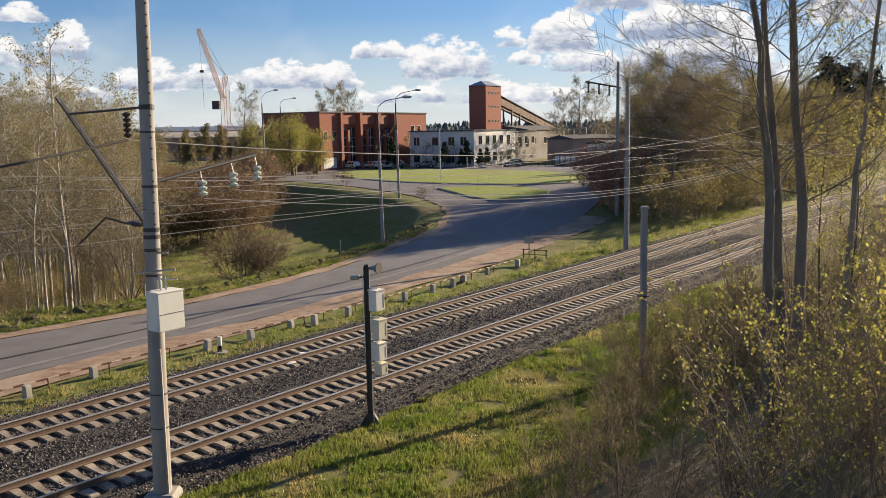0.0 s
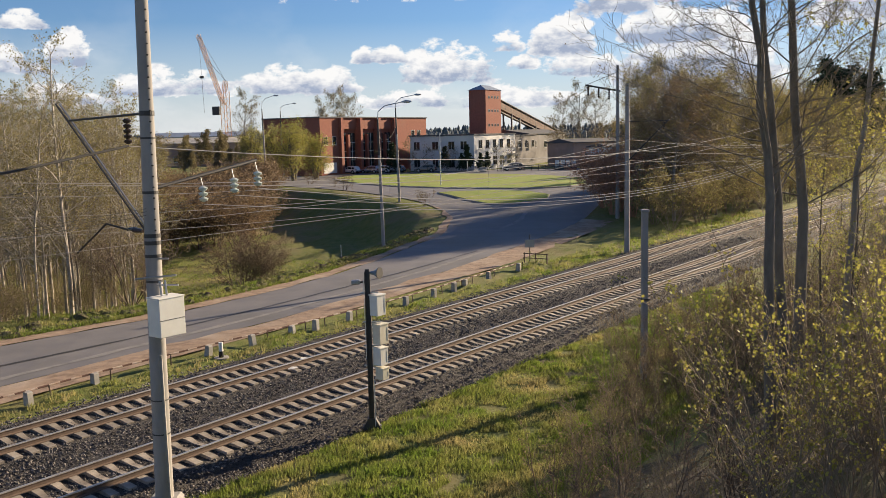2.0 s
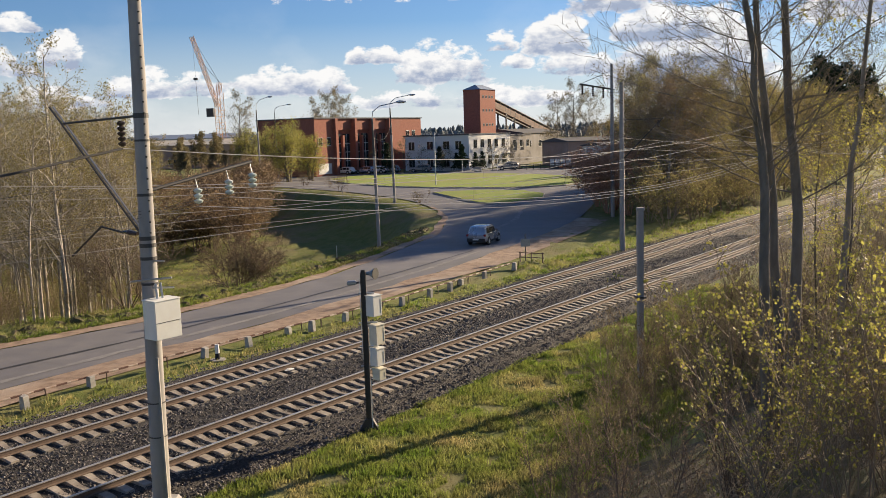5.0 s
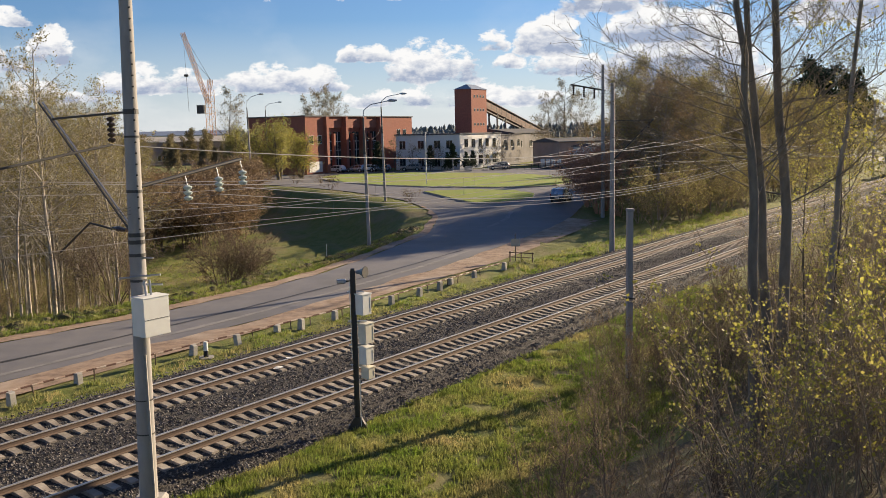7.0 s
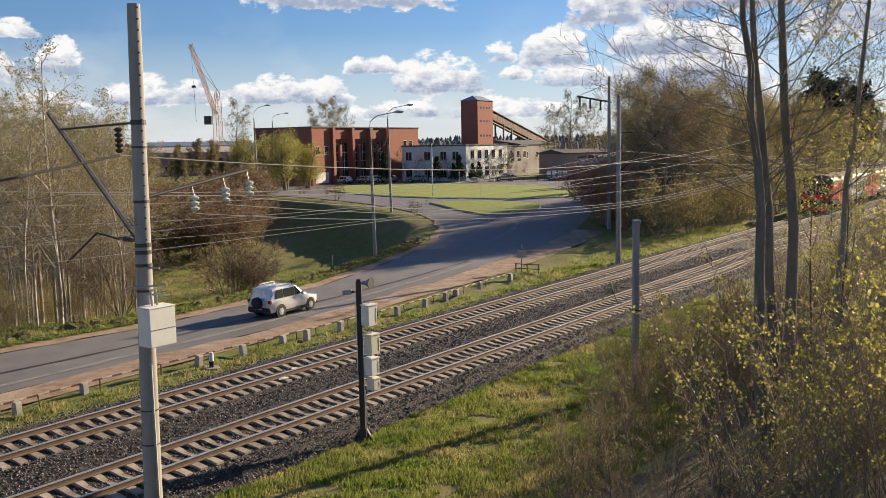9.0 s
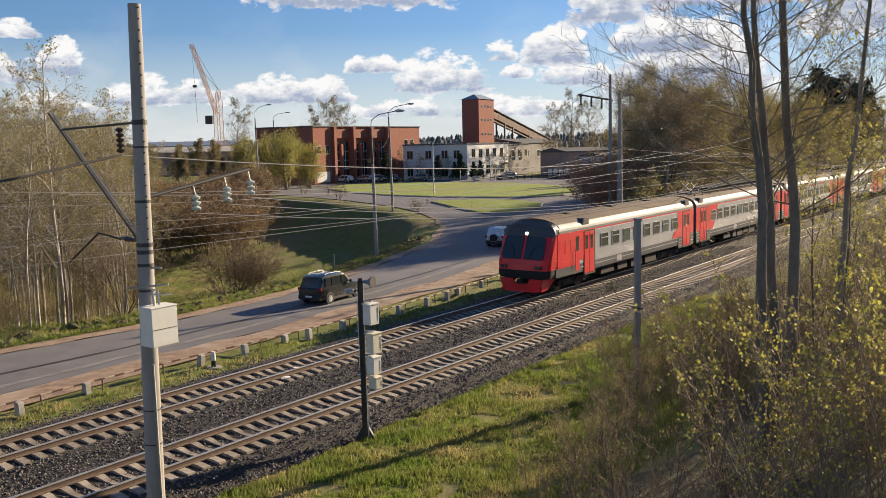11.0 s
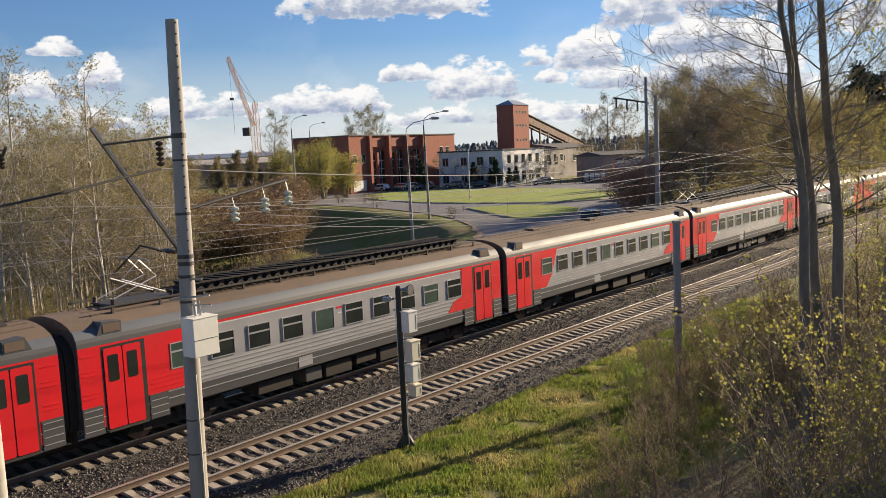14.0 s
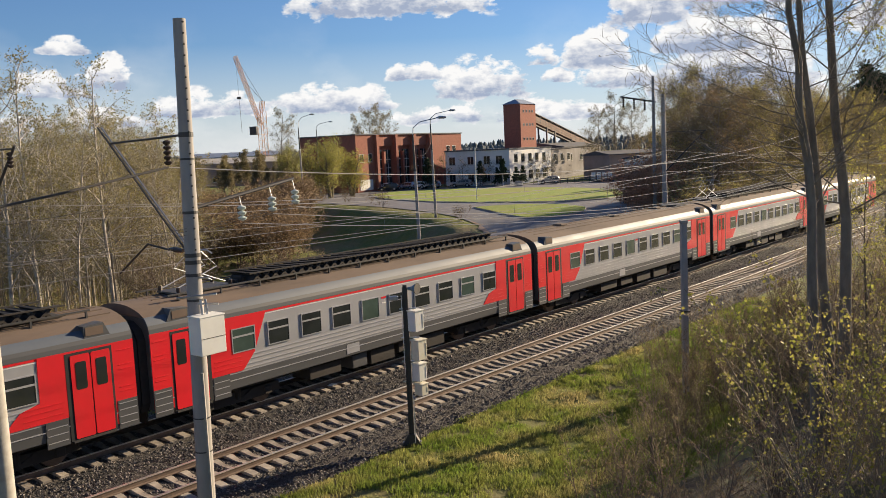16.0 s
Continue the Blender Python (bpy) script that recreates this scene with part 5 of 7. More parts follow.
def build_woods():
    # birch and alder wood beyond the road
    tall = [plant("birch_tree", 20 + i, BIRCH, 15.0 - i * 0.6, 0.13, M["bark_birch"], M["leaf"], "pale-barked birch with a haze of young leaves", "tree", "wood beyond the road") for i in range(3)]
    thin = [plant("young_tree", 30 + i, POLE, 12.6 - i, 0.08, M["bark_birch"] if i == 1 else M["bark_grey"], M["leaf_olive"], "slender grey-barked young tree with first leaves", "tree", "wood beyond the road") for i in range(3)]

    def wood(x, y):
        return -0.62 * y < x < -0.352 * y + 0.06 * max(0, 75 - y) and road_distance(np.array(x), np.array(y)) > 7

    scatter(tall + thin, spread_spots(1, 290, wood, -85, -14, 50, 122, 1.25), 2, 0.82, 1.12)
    # brown brush along the slope of the hollow
    brush = [plant("brush", 40 + i, dict(BARE, least=0.011, leaves=3, leaf=0.16, spread=0.12), 4.6, 0.04, M["twig_dark"], M["brown_leaf"], "leafless brown brush on the slope", "shrub", "brush on the slope", 7, 0.55) for i in range(3)]

    def slope(x, y):
        return -0.44 * y < x < -0.20 * y and y > 93 + 0.22 * abs(x) and road_distance(np.array(x), np.array(y)) > 3.5

    scatter(brush, spread_spots(3, 85, slope, -56, -15, 84, 138, 1.7), 4, 0.8, 1.35)
    low = [plant("undergrowth", 46 + i, BARE, 2.2, 0.02, M["twig"], M["leaf"], "low bare undergrowth at the edge of the wood", "shrub", "undergrowth", 8, 0.7) for i in range(2)]

    def edge(x, y):
        return -0.60 * y < x < -0.34 * y and road_distance(np.array(x), np.array(y)) > 4

    scatter(low, spread_spots(5, 42, edge, -46, -14, 46, 84, 1.6), 6, 0.7, 1.3)
    big = plant("round_shrub", 50, dict(BARE, kids=[9, 7, 6], least=0.009), 4.3, 0.045, M["twig_dark"], M["brown_leaf"], "large round leafless shrub on the roadside grass", "shrub", "", 13, 0.85)
    scatter([big], [(-14.6, 62.5)], 7, 1, 1)
    big = plant("spreading_shrub", 51, dict(BARE, kids=[8, 7, 5], least=0.008), 4.6, 0.05, M["twig_dark"], M["leaf_olive"], "spreading bare shrub with crooked branches", "shrub", "", 9, 0.9)
    scatter([big], [(-18.9, 52.5)], 8, 1.05, 1.05)
    small = plant("small_shrub", 52, BARE, 2.2, 0.03, M["twig_dark"], M["leaf_olive"], "small dark leafless shrub by the junction", "shrub", "shrubs by the junction", 6, 0.8)
    scatter([small], [(-2.2, 104.6), (-16.5, 133.0), (-14.0, 124.5), (-20.8, 138.5)], 9, 0.8, 1.2)
    # scrub and young trees behind the hollow, out to the works
    mid = [plant("scrub_tree", 55 + i, dict(POLE, leaves=5, leaf=0.24, spread=0.3, least=0.014), 8.5, 0.09, M["bark_grey"], M["leaf_olive"], "scrubby young tree on waste ground", "tree", "scrub on waste ground") for i in range(2)]

    def waste(x, y):
        return (-0.36 * y < x < -0.215 * y and y > 165) or (-0.62 * y < x < -0.36 * y and y > 125)

    scatter(mid, spread_spots(31, 120, waste, -140, -35, 125, 240, 4.0), 32, 0.65, 1.1)

    def east(x, y):
        return 0.17 * y < x < 0.5 * y and -DY * x + DX * y > 46 and road_distance(np.array(x), np.array(y)) > 5

    scatter([copy_thing(mid[0], Matrix())], spread_spots(33, 40, east, 28, 150, 120, 300, 5.0), 34, 0.8, 1.3)
    # green thicket by the railway
    thick = [plant("thicket_tree", 60 + i, dict(CLUMP, kids=[24, 8, 6], leaves=6, leaf=0.12, spread=0.3, least=0.013), 14.2 - 0.7 * i, 0.16, M["bark_grey"], M["brown_leaf"] if i == 2 else M["thicket_leaf"], "dense olive-green tree in a thicket by the railway", "tree", "thicket by the railway") for i in range(3)]
    spots = [along(s, o) for s, o in ((92, 39.5), (98, 44), (104, 48), (116, 47), (88, 36.5), (95, 38.2), (103, 36.4), (109, 38.5), (117, 40), (123, 36), (133, 39), (145, 38), (157, 35.5), (168, 38), (93, 41), (96, 35), (101, 39), (106, 34.8), (110, 44), (113, 38), (119, 35), (124, 42), (129, 36.5), (137, 40), (141, 35), (152, 38), (163, 36), (172, 41), (186, 37), (200, 40), (220, 38), (91, 37), (99, 36.5), (100, 42), (107, 41.5), (112, 36), (115, 43.5), (120, 38), (126, 38.5), (130, 41), (135, 36), (148, 41), (156, 40), (109, 50), (120, 49), (130, 46), (140, 45))]
    scatter(thick, [(p.x, p.y) for p in spots], 10, 0.85, 1.12)
    fringe = [plant("fringe_shrub", 65 + i, dict(LEAFY, leaf=0.13, least=0.008, spread=0.12), 4.8, 0.04, M["twig"], M["thicket_leaf"], "brown tangled shrub at the thicket's foot", "shrub", "shrubs at the thicket's foot", 8, 0.7) for i in range(2)]
    spots = [along(s, o) for s, o in ((80, 33.5), (83, 36.5), (86, 33.2), (90, 33.8), (94, 32.8), (99, 33.2), (104, 32.6), (109, 33), (115, 32.8), (121, 33), (128, 32.8), (135, 33), (143, 32.8), (150, 33))]
    scatter(fringe, [(p.x, p.y) for p in spots], 11, 0.85, 1.25)
    red = plant("red_shrub", 68, dict(LEAFY, leaves=3, leaf=0.12, least=0.012, spread=0.1), 5.0, 0.035, M["twig_red"], M["twig_red"], "dense shrub with rust-red bare twigs", "shrub", "red shrubs", 18, 0.3)
    scatter([red], [(18.3, 97.0), (19.6, 99.5), (20.3, 95.5), (18.0, 101.0)], 12, 1.15, 1.3)
    # trees by the buildings
    willow = plant("willow_tree", 70, WILLOW, 9.4, 0.28, M["bark"], M["leaf_bright"], "broad willow with fresh yellow-green leaves", "tree", "", 3, 0.4)
    scatter([willow], [(-25.5, 152.0), (-29.5, 155.0), (-34.5, 161.0), (-23.0, 160.0)], 13, 1.05, 1.25)
    pale = [plant("bare_birch", 71 + i, dict(CLUMP, leaves=3, leaf=0.16, least=0.024, kids=[30, 9, 6], lift=[0.05, 0.08, -0.02, -0.1]), 17.0, 0.22, M["bark_birch"], M["leaf_olive"], "tall pale birch, still almost leafless", "tree", "birches by the buildings") for i in range(2)]
    scatter(pale, [(-25.5, 208.0), (-29.5, 211.0), (30.0, 199.0), (34.5, 206.0), (-39.5, 178), (-22.0, 213.0), (27.5, 205.0)], 14, 0.9, 1.05)
    low_bare = plant("young_bare_tree", 73, dict(CLUMP, leaves=1, leaf=0.16, least=0.016, kids=[12, 5, 4]), 5.6, 0.08, M["bark"], M["leaf_olive"], "young bare tree before the office", "tree", "young trees before the office")
    scatter([low_bare], [(-6.8, 174.5), (-3.2, 175.2), (0.6, 174.0), (2.4, 176.0), (-9.5, 175.2), (-13.0, 178.5), (10.5, 174.8), (13.5, 177.5)], 36, 0.8, 1.15)
    fir = plant("young_fir", 74, dict(BIRCH, segs=[6, 3, 2], sides=[6, 3, 3], wander=[0.01, 0.05, 0.1], lift=[0.02, -0.04, -0.05], kids=[60, 6], angle=[82, 50], ratio=[0.32, 0.45], leaves=7, leaf=0.22, spread=0.08, short=1.05),
                5.2, 0.09, M["bark"], M["needle"], "small dark green fir by the white building", "tree", "firs by the buildings")
    scatter([fir], [(3.5, 175.5), (4.6, 174.4), (7.2, 174.8), (0.2, 177.5), (-10.0, 173.0), (8.6, 176.5)], 15, 0.7, 1.15)
    pine = plant("pine_tree", 75, dict(CLUMP, leaves=16, leaf=0.5, spread=0.4, kids=[22, 5, 3]), 17.0, 0.25, M["bark"], M["needle"], "tall dark green pine beyond the thicket", "tree", "pines beyond the thicket")
    pine_spots = [along(s, o) for s, o in ((180, 44), (188, 48), (196, 43), (206, 49), (215, 44))]
    scatter([pine], [(p.x, p.y) for p in pine_spots], 16, 0.9, 1.2)


build_woods()


def build_far_forest():
    """The wooded skyline all round, as one band of many small crowns."""
    R = random.Random(90)
    v, f = [], []
    for ring, (dist, h, count) in enumerate(((900, 9, 3000), (1150, 13, 3000), (1500, 20, 3000))):
        for i in range(count):
            a = math.tau * (i + R.random()) / count
            r = dist * R.uniform(0.93, 1.07)
            x, y = math.sin(a) * r, math.cos(a) * r
            w, hh = R.uniform(1.5, 3.2) * dist / 900, h * R.uniform(0.7, 1.1)
            k = len(v)
            sides = 5
            for z, q in ((-2, 1.0), (hh * 0.35, 1.15), (hh * 0.8, 0.85)):
                for j in range(sides):
                    b = j * math.tau / sides + a
                    v.append((x + math.cos(b) * w * q * R.uniform(.8, 1.2), y + math.sin(b) * w * q * R.uniform(.8, 1.2), z + R.uniform(-1, 1)))
            v.append((x, y, hh))
            for lev in range(2):
                for j in range(sides):
                    p, q = k + lev * sides + j, k + lev * sides + (j + 1) % sides
                    f.append((p, q, q + sides, p + sides))
            for j in range(sides):
                f.append((k + 2 * sides + j, k + 2 * sides + (j + 1) % sides, k + 3 * sides))
    # the crowns' colour already holds the aerial haze
    tagged(meshed("far_forest", v, f, M["hazy_wood"]), "forest along the skyline, distance haze put into its blue-grey colour", "forest", kind="stuff")


build_far_forest()


def build_bank():
    """Trees and brushwood on the bank where the camera stands."""
    # foot, middle and head of each leaning trunk
    stems = ((Vector((5.60, 15.0, 3.2)), Vector((5.48, 15.0, 7.8)), Vector((5.16, 15.0, 11.0)), 0.105, 80), (Vector((5.95, 15.3, 3.2)), Vector((5.74, 15.3, 7.8)), Vector((5.42, 15.3, 11.0)), 0.10, 81),
             (Vector((6.42, 16.0, 2.7)), Vector((6.42, 16.0, 7.4)), Vector((6.16, 16.0, 11.2)), 0.125, 82), (Vector((8.72, 19.0, 3.0)), Vector((8.70, 19.0, 7.0)), Vector((9.10, 19.0, 11.1)), 0.085, 83))
    for foot, mid, head, r, seed in stems:
        g = Vector((foot.x, foot.y, gz(foot.x, foot.y)))
        ob = thing("bank_tree", pose(*g), "tall grey-brown tree with bare branches and opening buds", "tree", "trees on the bank")
        w = Wood(seed)
        tip = head + (head - mid) * 0.95
        path = [Vector((0, 0, -.3))] + [foot.lerp(mid, k / 4) - g for k in range(1, 4)] + [mid.lerp(head, k / 4) - g for k in range(4)] + [head.lerp(tip, k / 3) - g for k in range(4)]
        path = [p + Vector((w.rnd.uniform(-.05, .05), w.rnd.uniform(-.05, .05), 0)) for p in path]
        w.grow(path[0], Vector((0, 0, 1)), (tip - foot).length, r, 0, TALL if seed != 83 else dict(TALL, leaves=2, leaf=0.05), path)
        w.parts(ob, M["bark_grey"], M["bud"] if seed != 83 else M["leaf_bright"])
    brush = [plant("bank_shrub", 84 + i, SWITCH, 2.7 - 0.3 * (i % 2), 0.016, (M["twig_sunlit"], M["twig_dark"], M["twig"], M["twig_dark"])[i], (M["leaf"], M["brown_leaf"], M["leaf_olive"], M["brown_leaf"])[i], "tangled brushwood with first small leaves on the bank", "shrub", "brushwood on the bank", 6, 0.55) for i in range(4)]

    def bank(x, y):
        off = -DY * x + DX * y
        return 1.5 < off < 16.5 and x > 0.16 * y - 0.9 and x < 0.62 * y and (off < 10.5 or x > 0.19 * y)

    scatter(brush, spread_spots(17, 185, bank, 2, 40, 11, 52, 0.8), 18, 0.65, 1.15)
    near = [plant("leafing_shrub", 88 + i, dict(SWITCH, bunch=6, leaf=0.040, spread=0.035), 3.2, 0.015, M["twig_sunlit"], M["leaf_bright"], "slender shrub with bright yellow-green young leaves", "shrub", "leafing shrubs on the bank", 6, 0.5) for i in range(2)]
    scatter(near, [(4.7, 11.3), (5.6, 12.2), (6.4, 12.0), (5.9, 10.6), (7.2, 13.4), (4.4, 12.6), (8.3, 15.4), (9.6, 17.2), (7.0, 11.8), (10.6, 18.0)], 19, 0.9, 1.35)
    high = plant("leafing_tree", 91, dict(POLE, leaves=1, bunch=5, leaf=0.042, spread=0.07, least=0.005, kids=[15, 5, 4]), 8.0, 0.045, M["bark"], M["leaf_bright"], "young tree with yellow-green spring leaves", "tree", "leafing trees on the bank")
    scatter([high], [(9.9, 18.2), (11.6, 21.5), (13.4, 23.0), (9.0, 21.0), (11.9, 25.5), (14.0, 30.0), (13.0, 32.5), (15.4, 34.0), (8.9, 19.6)], 20, 0.8, 1.15)
    tall = [plant("tall_shrub", 94 + i, dict(SWITCH, kids=[12, 5], bunch=3, leaf=0.042, spread=0.05, least=0.007), 5.6 - 0.5 * i, 0.028, M["twig_sunlit"], (M["leaf"], M["brown_leaf"])[i], "tall tangled shrub, its twigs coloured pale as if sunlit", "shrub", "tall shrubs on the bank", 6, 0.4) for i in range(2)]

    def thick(x, y):
        return 0.40 * y < x < 0.56 * y and 4.0 < -DY * x + DX * y < 14.5

    scatter(tall, spread_spots(23, 20, thick, 8, 26, 19, 46, 1.6), 24, 0.7, 1.0)


build_bank()

# ---------------------------------------------------------------- the train
CAR_L = 22.6
MOTORS = (1, 3, 5, 6, 8)
WINDOWS = (3.46, 5.06, 6.68, 8.28, 9.92, 11.54, 13.16, 14.8, 16.42, 18.1)
DOORS = (1.1, 20.1)


def curve_section(x0, x1, lo, hi, steps=7):
    """Points of the rounded roof between two heights of the carriage section."""
    pts = [(1.70, 1.05), (1.74, 1.4), (1.74, 3.58), (1.725, 3.72), (1.69, 3.84), (1.62, 3.98), (1.5, 4.10), (1.3, 4.22), (1.0, 4.33), (0.6, 4.42), (0.2, 4.455), (0, 4.46)]
    return [p for p in pts if lo - 1e-6 <= p[1] <= hi + 1e-6]


def strip_mesh(bm, line, y0, y1, thick=0.02):
    """A bent sheet along the carriage: line of (x, z), given a thickness inwards."""
    outer = [(x, z) for x, z in line]
    inner = [(x - thick if x > 0 else x + thick, z - thick * 0.5) for x, z in line]
    return prism(bm, outer + inner[::-1], 1, y0, y1)


def mirror(line):
    return [(-x, z) for x, z in line]


def rounded(bm, x, y0, y1, z0, z1, r, depth, steps=3):
    """A plate with rounded corners standing on the side of a carriage; x is its outer face."""
    pts = []
    for cy, cz, a0 in ((y1 - r, z1 - r, 0), (y0 + r, z1 - r, 90), (y0 + r, z0 + r, 180), (y1 - r, z0 + r, 270)):
        for i in range(steps + 1):
            a = radians(a0 + 90 * i / steps)
            pts.append((cy + r * math.cos(a), cz + r * math.sin(a)))
    return prism(bm, pts, 0, x - depth if x > 0 else x, x if x > 0 else x + depth)


def ring(bm, x, y0, y1, z0, z1, w, depth):
    xa, xb = (x - depth, x) if x > 0 else (x, x + depth)
    for a in ((y0, z0, y1, z0 + w), (y0, z1 - w, y1, z1), (y0, z0 + w, y0 + w, z1 - w), (y1 - w, z0 + w, y1, z1 - w)):
        box(bm, xa, a[0], a[1], xb, a[2], a[3])
    return bm


def carriage_side(car, sx, cab):
    """Panels, windows and doors of one side; sx is +1 or -1."""
    X = 1.74 * sx
    y_lo = 3.3 if cab else 0.3
    side = part("side_panel", prism(bmesh.new(), [(X - 0.03 * sx, 1.5), (X, 1.5), (X, 3.56), (X - 0.03 * sx, 3.56)], 1, y_lo, CAR_L - 0.3), M["train_grey"], car, "silver-grey corrugated metal side")
    for z in (1.66, 1.80, 1.97, 2.12):
        part("rib", boxed(X - 0.005 * sx, y_lo, z - 0.016, X + 0.018 * sx, CAR_L - 0.3, z + 0.016), M["train_grey"], side)
    part("skirt", prism(bmesh.new(), [(X - 0.04 * sx, 1.02), (X - 0.008 * sx, 1.04), (X + 0.006 * sx, 1.3), (X + 0.006 * sx, 1.56), (X - 0.03 * sx, 1.56)], 1, y_lo, CAR_L - 0.3), M["train_dark"], car, "dark grey lower band")
    part("skirt_rib", boxed(X, y_lo, 1.33, X + 0.024 * sx, CAR_L - 0.3, 1.36), M["train_grey"], car)
    part("red_line", boxed(X - 0.01 * sx, y_lo, 3.50, X + 0.007 * sx, CAR_L - 0.3, 3.575), M["train_red"], car, "thin red stripe under the roof edge")
    part("white_line", boxed(X - 0.01 * sx, y_lo, 3.445, X + 0.008 * sx, CAR_L - 0.3, 3.478), M["train_white"], car, "thin white stripe")
    sh = [(x * sx, z) for x, z in curve_section(0, 0, 3.58, 3.84)]
    part("cornice", strip_mesh(bmesh.new(), [(x + 0.012 * sx, z) for x, z in sh], 0.3 if not cab else 1.4, CAR_L - 0.3, 0.05), M["train_dark"], car, "dark grey cornice band")
    sh = [(x * sx, z) for x, z in curve_section(0, 0, 3.84, 4.10)]
    part("roof_shoulder", strip_mesh(bmesh.new(), [(x + 0.006 * sx, z) for x, z in sh], 0.3 if not cab else 1.6, CAR_L - 0.3, 0.05), M["train_shoulder"], car, "blue-grey rounded roof shoulder", True)
    for end in (0, 1):
        def Y(v):
            return CAR_L - v if end else v
        head = cab and not end
        if head:
            outline = [(1.2, 1.56), (1.2, 3.58), (6.0, 3.58), (5.5, 2.7), (5.15, 1.8), (3.6, 1.8), (3.6, 1.56)]
        else:
            outline = [(0.3, 1.0), (0.3, 3.58), (3.38, 3.58), (3.40, 2.25), (4.0, 2.1), (4.5, 1.62), (2.55, 1.62), (2.55, 1.0)] if end else \
                [(0.3, 1.0), (0.3, 3.58), (5.05, 3.58), (4.75, 2.9), (4.45, 2.2), (3.9, 1.62), (2.55, 1.62), (2.55, 1.0)]
        part("red_panel", prism(bmesh.new(), [(Y(a), b) for a, b in outline], 0, X - 0.012 * sx, X + 0.021 * sx), M["train_red"], car, "bright red end panel with a slanted edge")
        if not head:
            lower = part("grey_panel", boxed(X, Y(0.3), 0.82, X + 0.030 * sx, Y(0.98), 1.72), M["train_dark"], car, "dark grey ribbed corner panel")
            for z in (0.98, 1.2, 1.42, 1.62):
                part("rib", boxed(X + 0.01 * sx, Y(0.34), z - 0.012, X + 0.042 * sx, Y(0.94), z + 0.012), M["train_grey"], lower)
            lower = part("grey_panel", boxed(X, Y(2.6), 0.82, X + 0.030 * sx, Y(3.3), 1.62), M["train_dark"], car, "dark grey ribbed corner panel")
            for z in (0.98, 1.2, 1.42):
                part("rib", boxed(X + 0.01 * sx, Y(2.64), z - 0.012, X + 0.042 * sx, Y(3.26), z + 0.012), M["train_grey"], lower)
            for z in (1.80, 1.97, 2.12):
                part("rib", boxed(X + 0.018 * sx, Y(2.7), z - 0.012, X + 0.030 * sx, Y(3.9), z + 0.012), M["train_red"], car)
            for z in (2.0, 2.14, 2.7, 2.84, 3.3):
                part("rib", boxed(X + 0.008 * sx, Y(0.4), z - 0.01, X + 0.032 * sx, Y(0.85), z + 0.01), M["train_red"], car)
        d0 = DOORS[0] if not head else 5.0 - 0.55
        door = part("door", boxed(X - 0.02 * sx, Y(d0 - 0.06), 0.86, X + 0.025 * sx, Y(d0 + 1.46), 3.52), M["rubber"], car, "recessed double sliding door")
        for leaf in (0, 1):
            a = d0 + leaf * 0.66
            lf = part("door_leaf", rounded(bmesh.new(), X + 0.04 * sx, min(Y(a + 0.02), Y(a + 0.64)), max(Y(a + 0.02), Y(a + 0.64)), 0.9, 3.44, 0.05, 0.04), M["train_red"], door)
            part("door_window", rounded(bmesh.new(), X + 0.046 * sx, min(Y(a + 0.15), Y(a + 0.50)), max(Y(a + 0.15), Y(a + 0.50)), 2.38, 3.22, 0.06, 0.012), M["glass_dark"], lf)
        part("footboard", boxed(X - 0.25 * sx, Y(d0), 0.80, X + 0.06 * sx, Y(d0 + 1.4), 0.86), M["steel_dark"], car)
        vent = part("roof_vent", prism(bmesh.new(), [(Y(d0 - 0.1), 3.86), (Y(d0 + 0.75), 3.86), (Y(d0 + 0.75), 4.22), (Y(d0 + 0.1), 4.26)], 0, X - 0.55 * sx, X - 0.05 * sx), M["train_dark"], car, "brown-grey roof ventilation box")
        part("vent_face", boxed(X - 0.06 * sx, Y(d0 + 0.12), 3.92, X - 0.04 * sx, Y(d0 + 0.70), 4.18), M["train_roof"], vent)
    for i, w in enumerate(WINDOWS):
        if cab and w < 5.9:
            continue
        win = part("window", ring(bmesh.new(), X + 0.036 * sx, w + .02, w + 1.04, 2.28, 3.15, 0.035, 0.04), M["train_grey"], car, "passenger window with a metal frame")
        part("pane", boxed(X - 0.01 * sx, w + 0.05, 2.31, X + 0.025 * sx, w + 1.01, 3.12), M["glass_dark"] if i % 4 else M["glass_green"], win)
        if i != 4:
            part("crossbar", boxed(X + 0.010 * sx, w + 0.055, 2.82, X + 0.034 * sx, w + 1.005, 2.88), M["train_grey"], win)
    part("emblem", boxed(X + 0.004 * sx, 11.12, 3.02, X + 0.012 * sx, 11.40, 3.10), M["train_red"], car)
    part("number_bar", boxed(X + 0.004 * sx, 11.16, 2.82, X + 0.012 * sx, 11.38, 2.87), M["train_white"], car)
    part("number_bar", boxed(X + 0.012 * sx, 19.36, 1.60, X + 0.020 * sx, 19.96, 1.66), M["train_white"], car)
    part("louvre", boxed(X + 0.004 * sx, 9.0, 1.12, X + 0.016 * sx, 9.7, 1.5), M["train_grey"], car, "grey equipment hatch")


